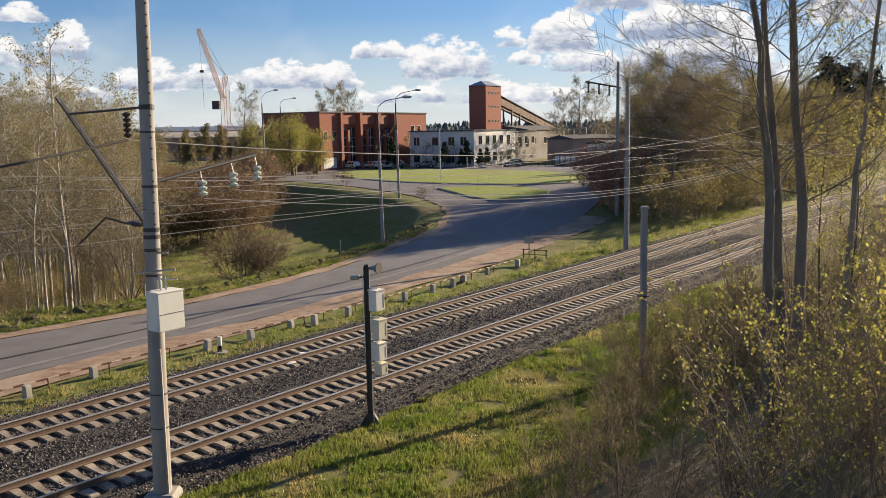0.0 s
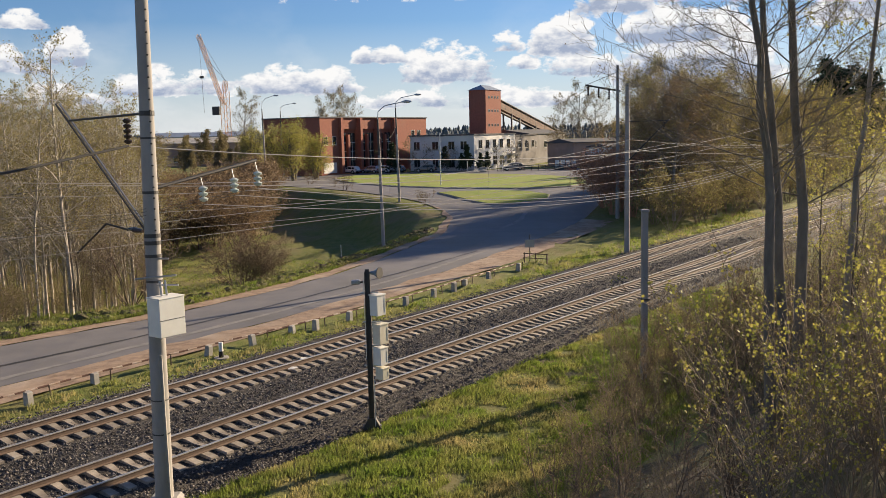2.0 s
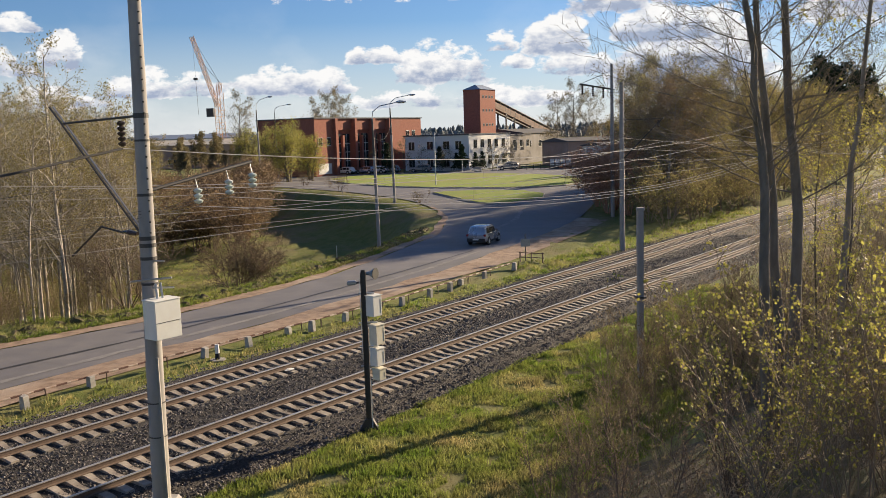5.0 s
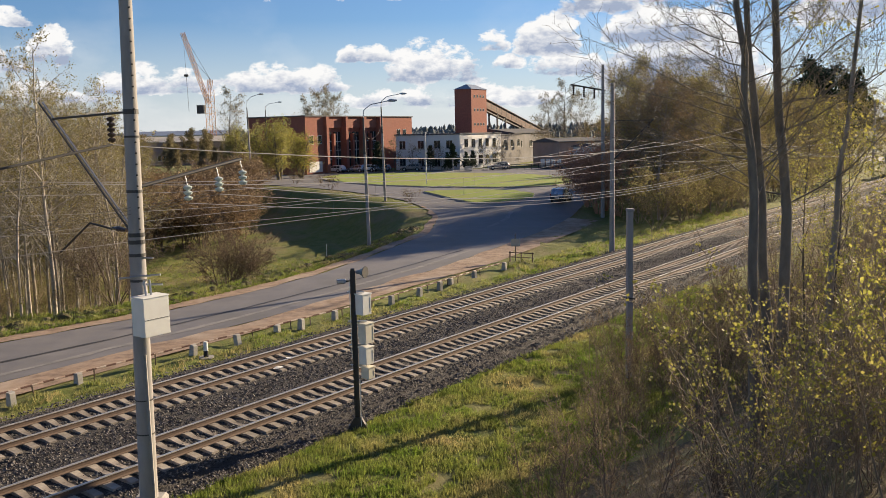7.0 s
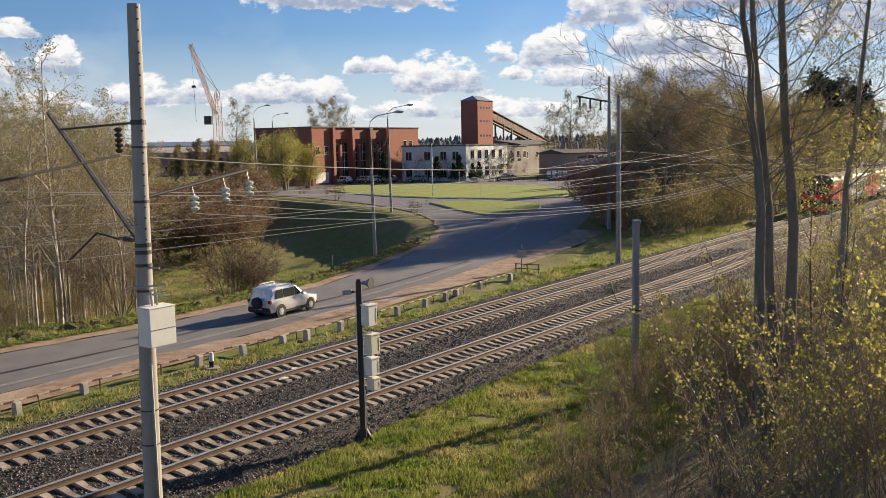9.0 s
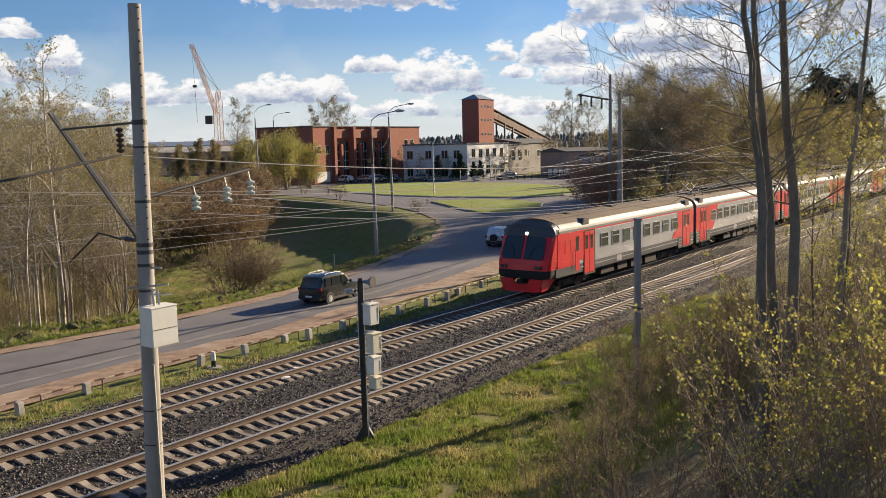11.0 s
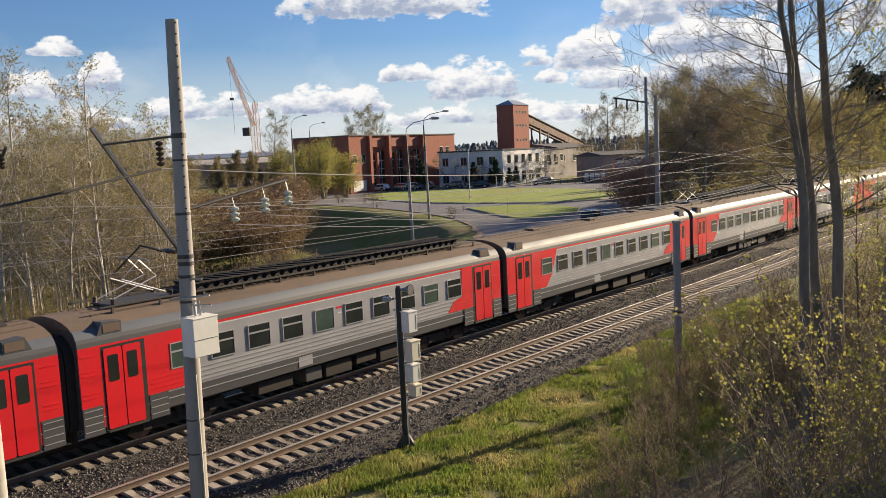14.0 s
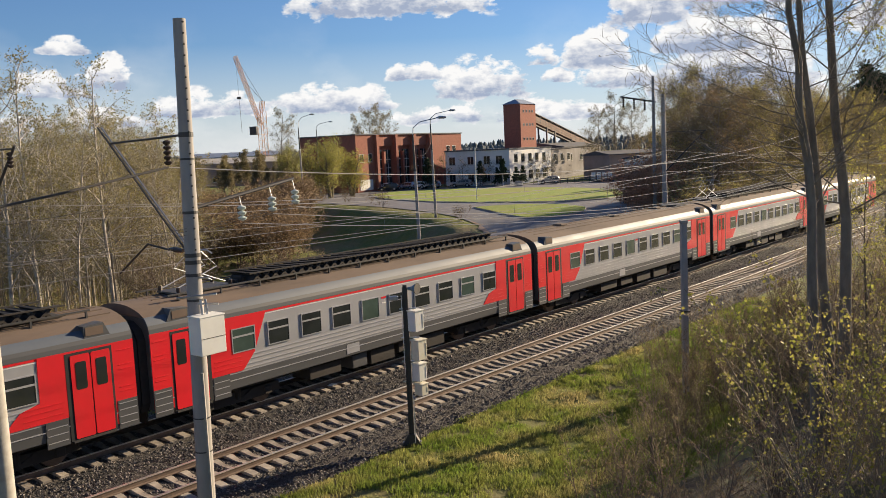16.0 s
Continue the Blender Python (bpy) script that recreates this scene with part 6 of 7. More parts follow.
def carriage(name, motor, cab):
    car = thing(name, TRACK, "red and silver-grey electric train carriage with a rusty roof" if not cab else "leading electric train carriage with a red driver's cab", "train carriage", "electric train")
    y0 = 1.0 if cab else 0.3
    half = [(1.70, 1.05), (1.72, 1.4), (1.72, 3.58), (1.70, 3.72), (1.66, 3.84), (1.58, 3.98), (1.46, 4.08)]
    part("body", prism(bmesh.new(), half + mirror(half)[::-1], 1, y0 + 0.01, CAR_L - 0.31), M["train_dark"], car)
    top = curve_section(0, 0, 4.10, 4.5)
    part("roof", prism(bmesh.new(), top + mirror(top)[::-1][1:], 1, y0 if not cab else 1.5, CAR_L - 0.29), M["train_roof"], car, "rust-brown carriage roof", True)
    for x in (-0.9, -0.45, 0.0, 0.45, 0.9):
        zt = 4.46 - 0.13 * x * x
        part("roof_seam", boxed(x - 0.02, y0 + 1.0, zt - 0.02, x + 0.02, CAR_L - 0.5, zt + 0.03), M["train_roof"], car)
    for sx in (1, -1):
        carriage_side(car, sx, cab)
    for y in ((CAR_L,) if cab else (0.0, CAR_L)):
        s = 1 if y == 0 else -1
        bel = [(1.36, 1.0), (1.5, 1.3), (1.5, 3.4), (1.32, 3.72), (0.9, 3.95), (-0.9, 3.95), (-1.32, 3.72), (-1.5, 3.4), (-1.5, 1.3), (-1.36, 1.0)]
        part("gangway", prism(bmesh.new(), bel, 1, y + 0.02 * s, y + 0.34 * s), M["rubber"], car, "black rubber gangway between the carriages")
    # bogies
    for yc in (4.0, CAR_L - 4.0):
        bog = part("bogie", boxed(-1.2, yc - 1.9, 0.45, 1.2, yc + 1.9, 0.72), M["under"], car, "dark bogie frame")
        for sx in (1, -1):
            part("side_frame", prism(bmesh.new(), [(yc - 2.0, 0.4), (yc - 1.7, 0.75), (yc - 0.6, 0.72), (yc, 0.42), (yc + 0.6, 0.72), (yc + 1.7, 0.75), (yc + 2.0, 0.4), (yc + 1.0, 0.35), (yc - 1.0, 0.35)], 0, 1.05 * sx, 1.25 * sx), M["under"], bog)
            for dy in (-1.3, 1.3):
                w = tube(bmesh.new(), [(0.72 * sx, yc + dy, 0.475), (0.86 * sx, yc + dy, 0.475)], 0.475, 20)
                part("wheel", w, M["rail_side"], bog, "steel wheel")
                part("axle_box", boxed(1.0 * sx, yc + dy - 0.16, 0.36, 1.32 * sx, yc + dy + 0.16, 0.66, bevel=0.03), M["under"], bog)
            part("spring", cyl(bmesh.new(), 1.15 * sx, yc, 0.45, 0.95, 0.14, sides=10), M["under"], bog)
    # boxes under the floor
    R = random.Random(5 if motor else 6)
    y = 7.2
    while y < CAR_L - 7.6:
        ln = R.uniform(0.8, 2.2)
        for sx in (1, -1):
            part("underfloor_box", boxed(0.45 * sx, y, R.uniform(0.28, 0.5), 1.5 * sx, y + ln, 1.04, bevel=0.02), M["under"] if R.random() < 0.85 else M["train_dark"], car)
        y += ln + R.uniform(0.15, 0.7)
    part("underframe", boxed(-1.5, y0 + 0.6, 0.9, 1.5, CAR_L - 0.6, 1.06), M["under"], car)
    if not cab:
        part("end_board", boxed(-1.2, 0.28, 0.55, 1.2, 0.36, 1.0), M["under"], car)
    if motor:
        for x in (-0.95, 0.95):
            rail = part("roof_rail", boxed(x - 0.03, 1.6, 4.55, x + 0.03, CAR_L - 1.2, 4.60), M["steel_dark"], car, "dark steel roof walkway rail")
            for i in range(12):
                yy = 2.0 + i * 1.75
                part("stanchion", boxed(x - 0.03, yy, 4.30, x + 0.03, yy + 0.06, 4.56), M["steel_dark"], rail)
        bank = part("resistor_bank", boxed(-0.6, 5.2, 4.44, 0.6, CAR_L - 1.9, 4.52), M["under"], car, "dark roof resistors in a long row")
        for i in range(34):
            gy = 5.4 + i * 0.44
            part("grid", prism(bmesh.new(), [(gy, 4.54), (gy + .10, 4.50), (gy + .40, 4.76), (gy + .30, 4.80)], 0, -0.72, 0.72), M["under"], bank)
            part("grid", prism(bmesh.new(), [(gy + .30, 4.53), (gy + .40, 4.55), (gy + .12, 4.83), (gy + .02, 4.81)], 0, -0.70, 0.70), M["under"], bank)
        for x in (-0.78, 0.78):
            part("side_bar", boxed(x - .03, 5.2, 4.50, x + .03, CAR_L - 1.9, 4.56), M["under"], bank)
            part("side_bar", boxed(x - .03, 5.2, 4.80, x + .03, CAR_L - 1.9, 4.85), M["under"], bank)
        base = part("pantograph_base", boxed(-0.6, 2.2, 4.50, 0.6, 4.6, 4.56), M["steel_dark"], car)
        for x, yy in ((-0.55, 2.3), (0.55, 2.3), (-0.55, 4.5), (0.55, 4.5)):
            part("insulator", cyl(bmesh.new(), x, yy, 4.45, 4.72, 0.07, sides=8), M["insulator_dark"], base)
        panto = part("pantograph", bmesh.new(), M["galvanised"], car, "pantograph arms")
        bm = bmesh.new()
        for x in (-0.4, 0.4):
            tube(bm, [(x, 4.4, 4.66), (x * 0.9, 2.8, 5.30), (x * 0.8, 3.5, 5.85)], 0.022, 6)
            tube(bm, [(x, 2.3, 4.66), (x * 0.9, 4.1, 5.25), (x * 0.8, 3.5, 5.85)], 0.022, 6)
        tube(bm, [(-0.95, 3.5, 5.80), (-0.7, 3.5, 5.90), (0.7, 3.5, 5.90), (0.95, 3.5, 5.80)], 0.03, 6)
        bm.to_mesh(panto.data)
        bm.free()
        for i in range(5):
            part("roof_device", boxed(-0.35, 4.9 + i * 0.34, 4.46, 0.25, 5.1 + i * 0.34, 4.62 + 0.08 * (i % 2), bevel=0.03), M["under"], car)
    else:
        for yy in (5.0, 11.2, 17.0):
            part("roof_hatch", boxed(-0.3, yy, 4.44, 0.3, yy + 0.7, 4.56, bevel=0.04), M["train_roof"], car)
        if not cab:
            part("roof_frame", boxed(-0.7, CAR_L - 3.4, 4.50, 0.7, CAR_L - 1.2, 4.56), M["steel_dark"], car)
    if cab:
        build_cab(car)
    return car


def build_cab(car):
    """The driver's end: a sloping front with two large windscreens."""
    def ring_at(y, w, zb, zt, n=9):
        pts = [(w, zb), (w, zt - 0.55), (w * 0.97, zt - 0.32), (w * 0.86, zt - 0.12), (w * 0.5, zt - 0.03), (0, zt)]
        full = pts + [(-x, z) for x, z in pts[:-1]][::-1]
        return [(x, y, z) for x, z in full]

    def loft(name, rings, mat, label=""):
        bm = bmesh.new()
        rr = [[bm.verts.new(p) for p in r] for r in rings]
        for a, b in zip(rr, rr[1:]):
            for i in range(len(a)):
                j = (i + 1) % len(a)
                bm.faces.new((a[i], a[j], b[j], b[i]))
        bm.faces.new(rr[0])
        bm.faces.new(rr[-1][::-1])
        bmesh.ops.recalc_face_normals(bm, faces=bm.faces[:])
        return part(name, bm, mat, car, label)

    def sec(z, y, w):
        """A horizontal section of the nose: rounded front corners."""
        return [(w, 2.2, z), (w, y + 0.42, z), (w * 0.95, y + 0.16, z), (w * 0.80, y + 0.05, z), (w * 0.4, y, z), (-w * 0.4, y, z), (-w * 0.80, y + 0.05, z), (-w * 0.95, y + 0.16, z), (-w, y + 0.42, z), (-w, 2.2, z)]
    loft("cab_shell", [sec(1.56, 0.02, 1.72), sec(2.15, 0.10, 1.745), sec(3.45, 0.62, 1.745)], M["train_red"], "red driver's cab")
    loft("cab_brow", [sec(3.45, 0.62, 1.745), sec(3.85, 0.82, 1.68), sec(4.12, 1.05, 1.46), sec(4.34, 1.45, 0.95)], M["train_dark"], "dark grey brow over the windscreens")
    loft("cab_belt", [sec(1.08, 0.06, 1.66), sec(1.3, 0.0, 1.72), sec(1.56, 0.02, 1.73)], M["rubber"], "black band round the front")
    loft("bumper", [[(p[0], p[1], p[2]) for p in sec(1.60, -0.05, 1.60)], sec(1.92, -0.02, 1.66)], M["train_red"], "bright red front beam")
    sk = part("snow_skirt", prism(bmesh.new(), [(-1.45, 1.06), (-1.35, 0.72), (-1.1, 0.30), (1.1, 0.30), (1.35, 0.72), (1.45, 1.06), (0.55, 1.06), (0.45, 0.78), (-0.45, 0.78), (-0.55, 1.06)], 1, -0.02, 0.08), M["train_red"], car, "red snow skirt under the front")
    for sx in (1, -1):
        part("skirt_side", prism(bmesh.new(), [(0.05, 1.06), (0.05, 0.34), (0.75, 0.42), (1.9, 1.06)], 0, 1.22 * sx, 1.34 * sx), M["train_red"], sk)
        # windscreens: they lie on the sloping front
        a = math.atan2(0.52, 1.30)
        slope = Matrix.Translation((0, 0.10, 2.15)) @ Matrix.Rotation(-a, 4, "X")
        ws = part("windscreen", prism(bmesh.new(), [(0.10 * sx, 0.06), (1.28 * sx, 0.02), (1.42 * sx, 0.30), (1.36 * sx, 1.28), (1.2 * sx, 1.42), (0.18 * sx, 1.44), (0.10 * sx, 1.36)], 1, -0.045, 0.0), M["glass_dark"], car, "large dark windscreen")
        ws.matrix_basis = slope
        wp = part("wiper", tubed([(0.5 * sx, -0.06, 0.1), (0.62 * sx, -0.07, 0.6), (0.9 * sx, -0.07, 0.85)], 0.014, 5), M["rubber"], car)
        wp.matrix_basis = slope
        lampbox = part("headlamp", boxed(0.92 * sx, -0.075, 1.66, 1.36 * sx, 0.06, 1.84, bevel=0.02), M["rubber"], car, "pair of buffer lamps")
        for q in (1.04, 1.24):
            part("lens", tubed([(q * sx, -0.09, 1.75), (q * sx, -0.06, 1.75)], 0.075, 12), M["glass_green"], lampbox)
        for y in (1.35, 2.15):
            win = part("cab_window", ring(bmesh.new(), 1.77 * sx, y, y + 0.66, 2.36, 3.16, 0.05, 0.03), M["train_red"], car)
            part("pane", boxed(1.735 * sx, y + 0.04, 2.40, 1.757 * sx, y + 0.62, 3.12), M["glass_green"] if y < 2 else M["glass_dark"], win)
        cd = part("cab_door", boxed(1.73 * sx, 3.3, 1.2, 1.765 * sx, 3.86, 3.46), M["train_red"], car, "narrow red cab door")
        part("pane", boxed(1.76 * sx, 3.40, 2.4, 1.772 * sx, 3.76, 3.25), M["glass_dark"], cd)
        part("handrail", tubed([(1.83 * sx, 3.22, 1.3), (1.83 * sx, 3.22, 2.5)], 0.014, 5), M["steel_dark"], car)
        part("skirt", boxed(1.70 * sx, 1.0, 1.06, 1.752 * sx, 4.2, 1.56), M["train_dark"], car, "dark grey lower band")
        for z in (1.74, 1.9, 2.05):
            part("rib", boxed(1.74 * sx, 0.8, z - 0.012, 1.768 * sx, 3.2, z + 0.012), M["train_red"], car)
    part("coupler", tubed([(0, 0.5, 0.95), (0, -0.25, 0.95)], [0.12, 0.16], 10), M["under"], car, "dark steel coupler")
    part("top_lamp", tubed([(0, 0.66, 3.62), (0, 0.74, 3.62)], 0.11, 14), M["lamp_glass"], car, "lit white headlight over the windscreens")
    part("pillar", prism(bmesh.new(), [(-0.07, 2.2), (0.07, 2.2), (0.07, 3.55), (-0.07, 3.55)], 1, 0.6, 0.64), M["train_red"], car)


def build_train():
    kinds = {"cab": carriage("train_carriage", False, True), "motor": carriage("train_carriage", True, False), "trailer": carriage("train_carriage", False, False)}
    used, cars = set(), []
    for k in range(10):
        kind = "cab" if k == 0 else "motor" if k in MOTORS else "trailer"
        if kind in used:
            cars.append(copy_thing(kinds[kind], TRACK))
        else:
            used.add(kind)
            cars.append(kinds[kind])
    return cars


CARS = build_train()

# ---------------------------------------------------------------- vehicles
M["paint_silver"] = material("paint_silver", (0.34, 0.37, 0.42), 0.28, metal=0.55, second=(0.30, 0.33, 0.38), scale=0.8, bump=0, coat=0.5)
M["paint_light"] = material("paint_light", (0.72, 0.71, 0.69), 0.25, metal=0.3, second=(0.60, 0.57, 0.53), scale=1.2, bump=0, coat=0.5)
M["paint_dark"] = material("paint_dark", (0.025, 0.03, 0.03), 0.25, metal=0.2, scale=0.8, bump=0, coat=0.6)
M["paint_white"] = material("paint_white", (0.75, 0.75, 0.74), 0.3, scale=0.8, bump=0, coat=0.4)
M["paint_beige"] = material("paint_beige", (0.34, 0.30, 0.25), 0.35, metal=0.2, scale=0.8, bump=0, coat=0.4)
M["plastic_black"] = material("plastic_black", (0.03, 0.03, 0.032), 0.7, scale=6, bump=0.05)
M["red_lens"] = material("red_lens", (0.26, 0.02, 0.018), 0.2, scale=4, bump=0)
M["clear_lens"] = material("clear_lens", (0.7, 0.72, 0.74), 0.1, scale=4, bump=0)


def vehicle(name, paint, label, length=4.4, width=1.82, height=1.66, spare=False, roof_rack=False, category="car", group=""):
    """A car that faces +y, its wheels on z = 0. The body is lofted from cross sections."""
    c = thing(name, Matrix(), label, category, group)
    L, W, H = length / 2, width / 2, height
    belt = H * 0.60

    def loft(name_, secs, mat, lab="", smooth_=False):
        bm = bmesh.new()
        rr = [[bm.verts.new((x, y, z)) for x, z in pts] for y, pts in secs]
        for a, b in zip(rr, rr[1:]):
            for i in range(len(a)):
                j = (i + 1) % len(a)
                bm.faces.new((a[i], a[j], b[j], b[i]))
        bm.faces.new(rr[0])
        bm.faces.new(rr[-1][::-1])
        bmesh.ops.recalc_face_normals(bm, faces=bm.faces[:])
        return part(name_, bm, mat, c, lab, smooth_)

    def low(w, zb, zt):
        half = [(w * .90, zb), (w, zb + .14), (w, zb + (zt - zb) * .62), (w * .95, zt - .05), (w * .80, zt)]
        return half + [(-x, z) for x, z in half][::-1]
    body = loft("body", [(-L, low(W * .86, .42, belt - .1)), (-L + .12, low(W * .96, .32, belt)), (-L + .9, low(W, .27, belt + .03)), (L - 1.35, low(W, .27, belt + .01)), (L - .95, low(W * .985, .27, belt - .06)),
                         (L - .35, low(W * .93, .28, belt - .16)), (L - .08, low(W * .82, .34, belt - .28)), (L, low(W * .70, .42, belt - .36))], M[paint], "painted car body", True)

    def top(w, z0, z1):
        half = [(w, z0), (w * .93, z0 + (z1 - z0) * .55), (w * .84, z1 - .04), (w * .66, z1)]
        return half + [(-x, z) for x, z in half][::-1]
    loft("cabin", [(-L + .10, top(W * .90, belt - .02, belt + .02)), (-L + .38, top(W * .91, belt - .02, H - .10)), (-L + .75, top(W * .92, belt - .02, H)), (L - 2.25, top(W * .92, belt - .02, H)),
                   (L - 1.95, top(W * .91, belt - .02, H - .08)), (L - 1.12, top(W * .90, belt - .02, belt + .02))], M[paint], "roof and pillars", True)
    for sx in (1, -1):
        for y0, y1, a, b in ((-L + .50, -L + 1.10, .12, .0), (-L + 1.20, -L + 2.05, 0, 0), (-L + 2.15, L - 1.55, 0, .42)):
            z0, z1 = belt + .04, H - .17
            x0, x1 = W * .925, W * .855
            bm = bmesh.new()
            vs = [bm.verts.new(p) for p in ((x0 * sx, y0, z0), (x0 * sx, y1, z0), (x1 * sx, y1 - b, z1), (x1 * sx, y0 + a, z1))]
            bm.faces.new(vs if sx > 0 else vs[::-1])
            ex = bmesh.ops.extrude_face_region(bm, geom=bm.faces[:])["geom"]
            bmesh.ops.translate(bm, vec=(.018 * sx, 0, .004), verts=[v for v in ex if isinstance(v, bmesh.types.BMVert)])
            part("side_window", bm, M["glass_dark"], c)
        part("sill", boxed(W * .88 * sx, -L + .9, .22, W * 1.01 * sx, L - 1.0, .38, bevel=.02), M["plastic_black"], c)
        part("mirror", boxed(W * .98 * sx, L - 1.72, belt + .02, (W + .20) * sx, L - 1.58, belt + .18, bevel=.03), M[paint], c)
        part("tail_lamp", boxed(W * .74 * sx, -L + .0, belt - .20, W * .955 * sx, -L + .16, belt - .0, bevel=.03), M["red_lens"], c)
        part("headlamp", boxed(W * .52 * sx, L - .30, belt - .36, W * .86 * sx, L - .10, belt - .22, bevel=.03), M["clear_lens"], c)
        part("door_handle", boxed(W * .99 * sx, -L + 1.85, belt - .08, W * 1.015 * sx, -L + 2.0, belt - .05), M["plastic_black"], c)
        if roof_rack:
            part("roof_rail", tubed([(W * .68 * sx, -L + .8, H + .02), (W * .68 * sx, -L + 1.0, H + .06), (W * .68 * sx, L - 2.4, H + .06), (W * .68 * sx, L - 2.2, H + .0)], .02, 6), M["galvanised"], c)
        for y in (-L + .86, L - .86):
            wh = part("wheel", tubed([((W - .22) * sx, y, .33), ((W - .20) * sx, y, .33), ((W + .0) * sx, y, .33), ((W + .015) * sx, y, .33)], [.30, .33, .33, .29], 24), M["rubber"], c, "black tyre")
            part("rim", tubed([((W - .02) * sx, y, .33), ((W + .024) * sx, y, .33)], [.21, .20], 18), M["galvanised"], wh, "alloy rim")
            for k in range(5):
                q = k * math.tau / 5
                part("spoke", tubed([((W + .028) * sx, y, .33), ((W + .028) * sx, y + .17 * math.cos(q), .33 + .17 * math.sin(q))], .02, 4), M["cabinet_grey"], wh)
            part("wheel_arch", tubed([((W - .05) * sx, y, .36), ((W + .008) * sx, y, .36)], [.40, .385], 24), M["plastic_black"], c)
    part("rear_window", prism(bmesh.new(), [(-W * .70, 0), (W * .70, 0), (W * .60, .40), (-W * .60, .40)], 1, -.012, .012), M["glass_dark"], c).matrix_basis = Matrix.Translation((0, -L + .16, belt + .08)) @ Matrix.Rotation(radians(-32), 4, "X")
    part("windscreen", prism(bmesh.new(), [(-W * .76, 0), (W * .76, 0), (W * .66, .78), (-W * .66, .78)], 1, -.012, .012), M["glass_dark"], c).matrix_basis = Matrix.Translation((0, L - 1.20, belt + .06)) @ Matrix.Rotation(radians(58), 4, "X")
    part("rear_bumper", boxed(-W * .9, -L - .06, .30, W * .9, -L + .2, .62, bevel=.06), M["plastic_black"], c)
    part("front_bumper", boxed(-W * .8, L - .25, .28, W * .8, L + .04, .56, bevel=.06), M["plastic_black"], c)
    part("number_plate_bar", boxed(-.26, -L - .068, .48, .26, -L - .058, .58), M["white_paint"], c)
    if spare:
        sp = part("spare_wheel", tubed([(0, -L - .24, .86), (0, -L - .22, .86), (0, -L - .04, .86), (0, -L, .86)], [.28, .34, .34, .30], 22), M["rubber"], c, "black spare wheel on the tailgate")
        part("cover", tubed([(0, -L - .25, .86), (0, -L - .235, .86)], [.22, .24], 18), M["plastic_black"], sp)
    return c


SUV_SILVER = vehicle("crossover_car", "paint_silver", "silver-blue crossover car driving along the road", 4.35, 1.80, 1.62)
SUV_LIGHT = vehicle("off_road_car", "paint_light", "dusty pale off-road car with a spare wheel", 4.25, 1.82, 1.72, True, True)
SUV_DARK = vehicle("dark_off_road_car", "paint_dark", "dark off-road car driving along the road", 4.5, 1.85, 1.76, False, True)
FAR_WHITE = vehicle("white_estate_car", "paint_white", "white estate car on the far road", 4.4, 1.8, 1.55)
FAR_DARK = vehicle("dark_hatchback", "paint_dark", "dark hatchback on the far road", 4.2, 1.75, 1.5)
PARKED = [vehicle("parked_car", p, lab, 4.3, 1.75, 1.48, group="parked cars") for p, lab in (("paint_silver", "grey car parked before the brick hall"), ("paint_beige", "beige car parked before the brick hall"), ("paint_white", "white car parked by the fence"))]
for k, (x, y, r) in enumerate(((-14.5, 177.2, 62), (-3.6, 176.6, 80), (-18.6, 176.8, 58), (-9.8, 176.9, 70), (13.5, 174.5, 95), (-12.2, 177.2, 64))):
    m = pose(x, y, 1.54, 0, 0, r)
    if k < 3:
        PARKED[k].matrix_basis = m
    else:
        copy_thing(PARKED[k % 3], m)

build_sleepers(TRACKS)


# ---------------------------------------------------------------- what moves
LANE = [(-110, -96), (-44.0, -8.0), (-19.8, 36.2), (-14.6, 42.6), (-12.1, 46.4), (-8.8, 51.4), (-5.6, 56.8), (0.0, 67.5), (5.4, 81.0), (7.4, 85.0), (10.6, 91.5), (13.1, 98.5), (15.3, 104.5), (16.8, 108.0), (19.6, 115.0), (23.5, 130.0), (26.6, 150.0), (31.0, 168.0)]


def on_lane(y):
    ys = [p[1] for p in LANE]
    return float(np.mean([np.interp(y + k, ys, [p[0] for p in LANE]) for k in (-2, -1, 0, 1, 2)]))


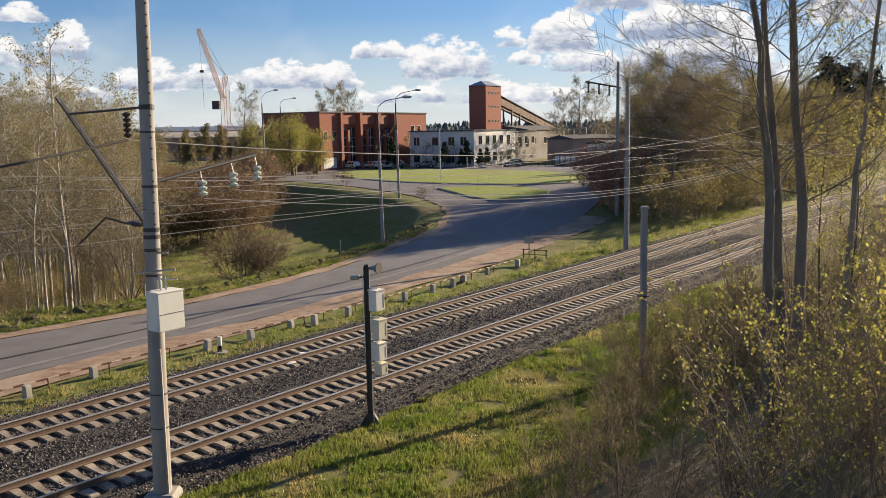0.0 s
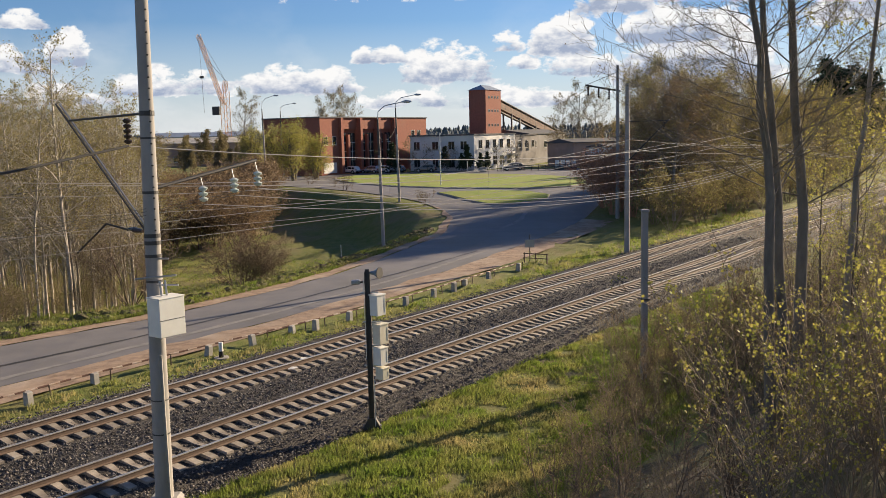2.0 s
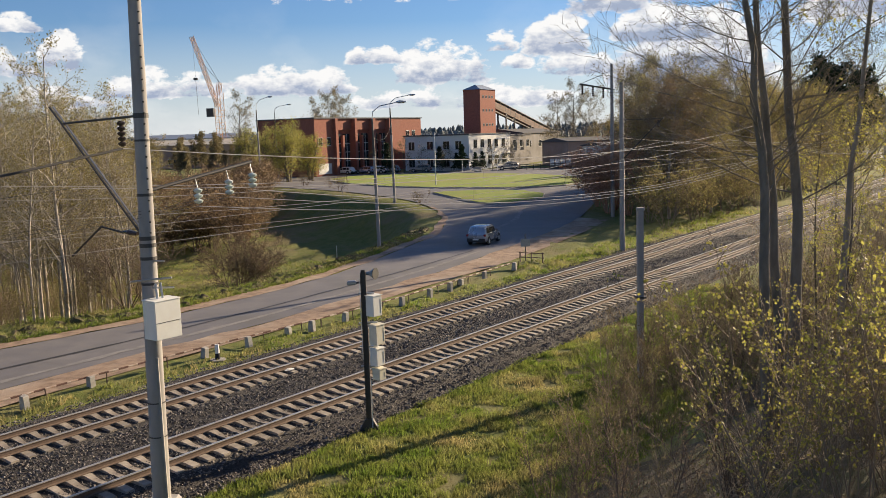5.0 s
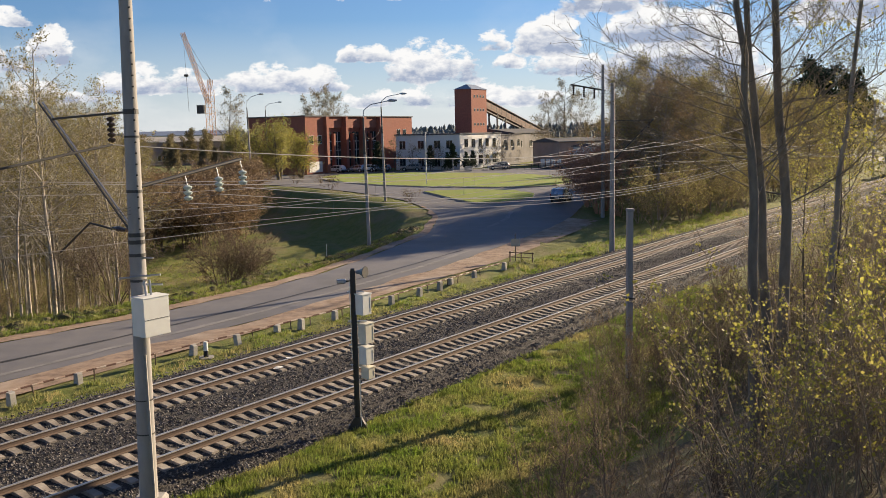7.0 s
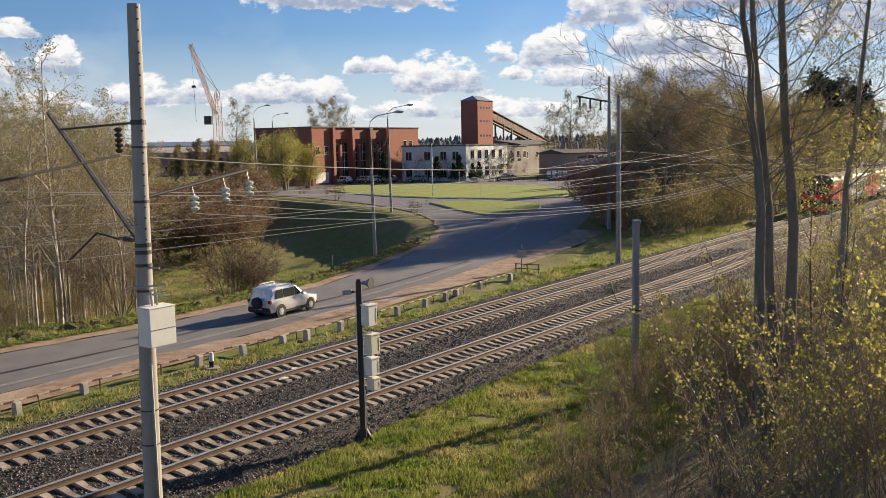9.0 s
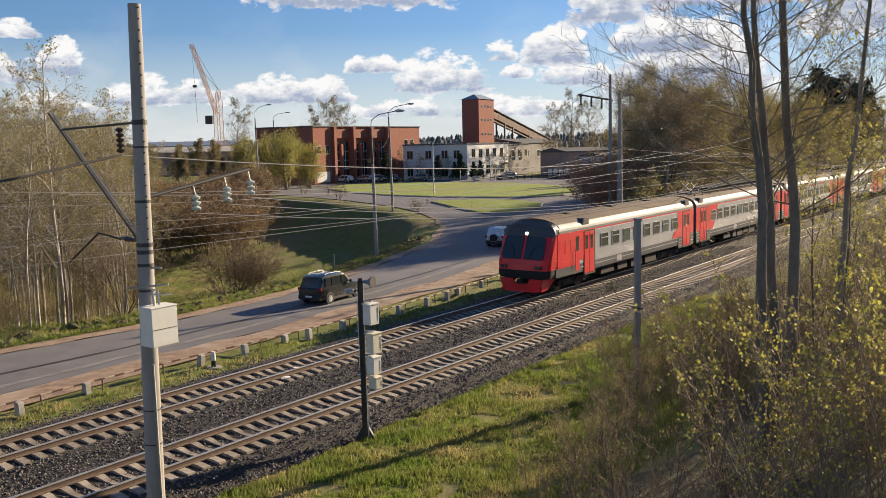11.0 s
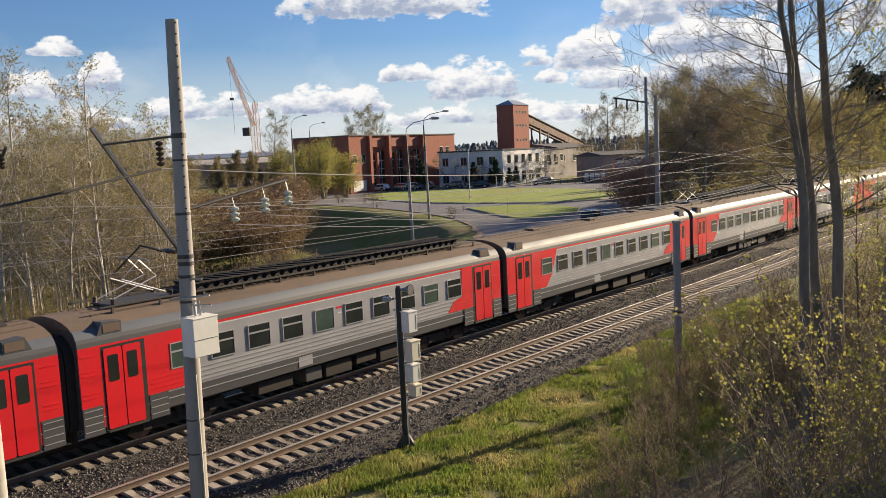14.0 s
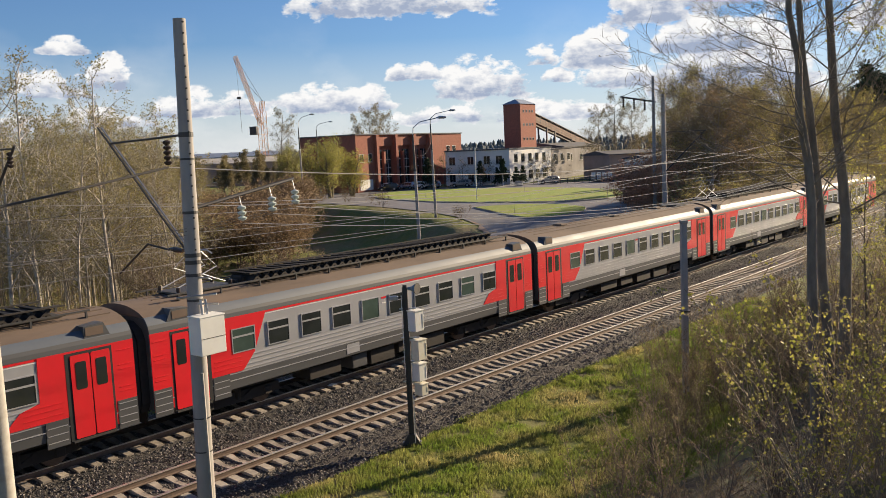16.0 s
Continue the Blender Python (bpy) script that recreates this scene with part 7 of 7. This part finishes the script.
def drive(car, times):
    """times: (seconds, distance north); the car keeps to its lane and looks ahead."""
    rows = []
    ts = [a for a, _ in times]
    for t in np.arange(0.0, 16.01, 0.5).tolist() + [2.8, 3.2, 5.3, 9.2, 11.3]:
        y = float(np.interp(t, ts, [b for _, b in times]))
        x = on_lane(y)
        az = math.degrees(math.atan2(on_lane(y + 1.5) - on_lane(y - 1.5), 3.0))
        rows.append((t, pose(x, y, float(ground_base(np.array(x), np.array(y))) + 0.03, 0, 0, -az)))
    walk(car, sorted(rows, key=lambda r: r[0]))


def go(car, points):
    """points: (seconds, x, y), looking along the way."""
    rows = []
    for i, (t, x, y) in enumerate(points):
        a, b = points[max(i - 1, 0)], points[min(i + 1, len(points) - 1)]
        rows.append((t, pose(x, y, float(ground_base(np.array(x), np.array(y))) + 0.03, 0, 0, -math.degrees(math.atan2(b[1] - a[1], b[2] - a[2])))))
    walk(car, rows)


def motions():
    for k, c in enumerate(CARS):
        walk(c, [(t, TRACK @ pose(-FAR_TRACK, 33.5 - 32.8 * (t - 12.0) + (k - 1) * CAR_L, 0)) for t in np.arange(0.0, 16.01, 0.5).tolist()])
    drive(SUV_SILVER, [(0, -6), (2.5, 34.0), (2.8, 38.6), (3.0, 42.7), (3.2, 46.0), (5.3, 82.0), (5.5, 85.0), (6.0, 91.8), (6.5, 99.2), (7.0, 104.8), (7.3, 107.0), (8, 113), (9, 124), (11, 148), (16, 168)])
    drive(SUV_LIGHT, [(0, -72), (7.5, 32.2), (8.0, 39.5), (8.5, 46.0), (9.0, 51.2), (9.2, 53.9), (10, 66), (11, 82), (11.5, 91), (12, 98), (13, 109), (14.5, 128), (16, 150)])
    drive(SUV_DARK, [(0, -70), (9.2, 36.2), (11.3, 58.0), (12, 66), (13, 84), (14, 98), (15, 107), (16, 115)])
    go(FAR_WHITE, [(0.0, -11.5, 174.5), (0.5, -16.5, 170.5), (1.0, -21.0, 163.5), (1.5, -26.5, 155.5), (2.2, -36.0, 153.5), (3.5, -58.0, 167.0), (6.0, -112.0, 187.0), (16.0, -126.0, 192.0)])
    go(FAR_DARK, [(0.0, 120.0, 223.0), (8.0, 58.0, 182.5), (10.5, 33.0, 173.0), (11.5, 24.8, 171.8), (13.5, 5.9, 172.5), (16.0, -17.8, 174.0)])


motions()
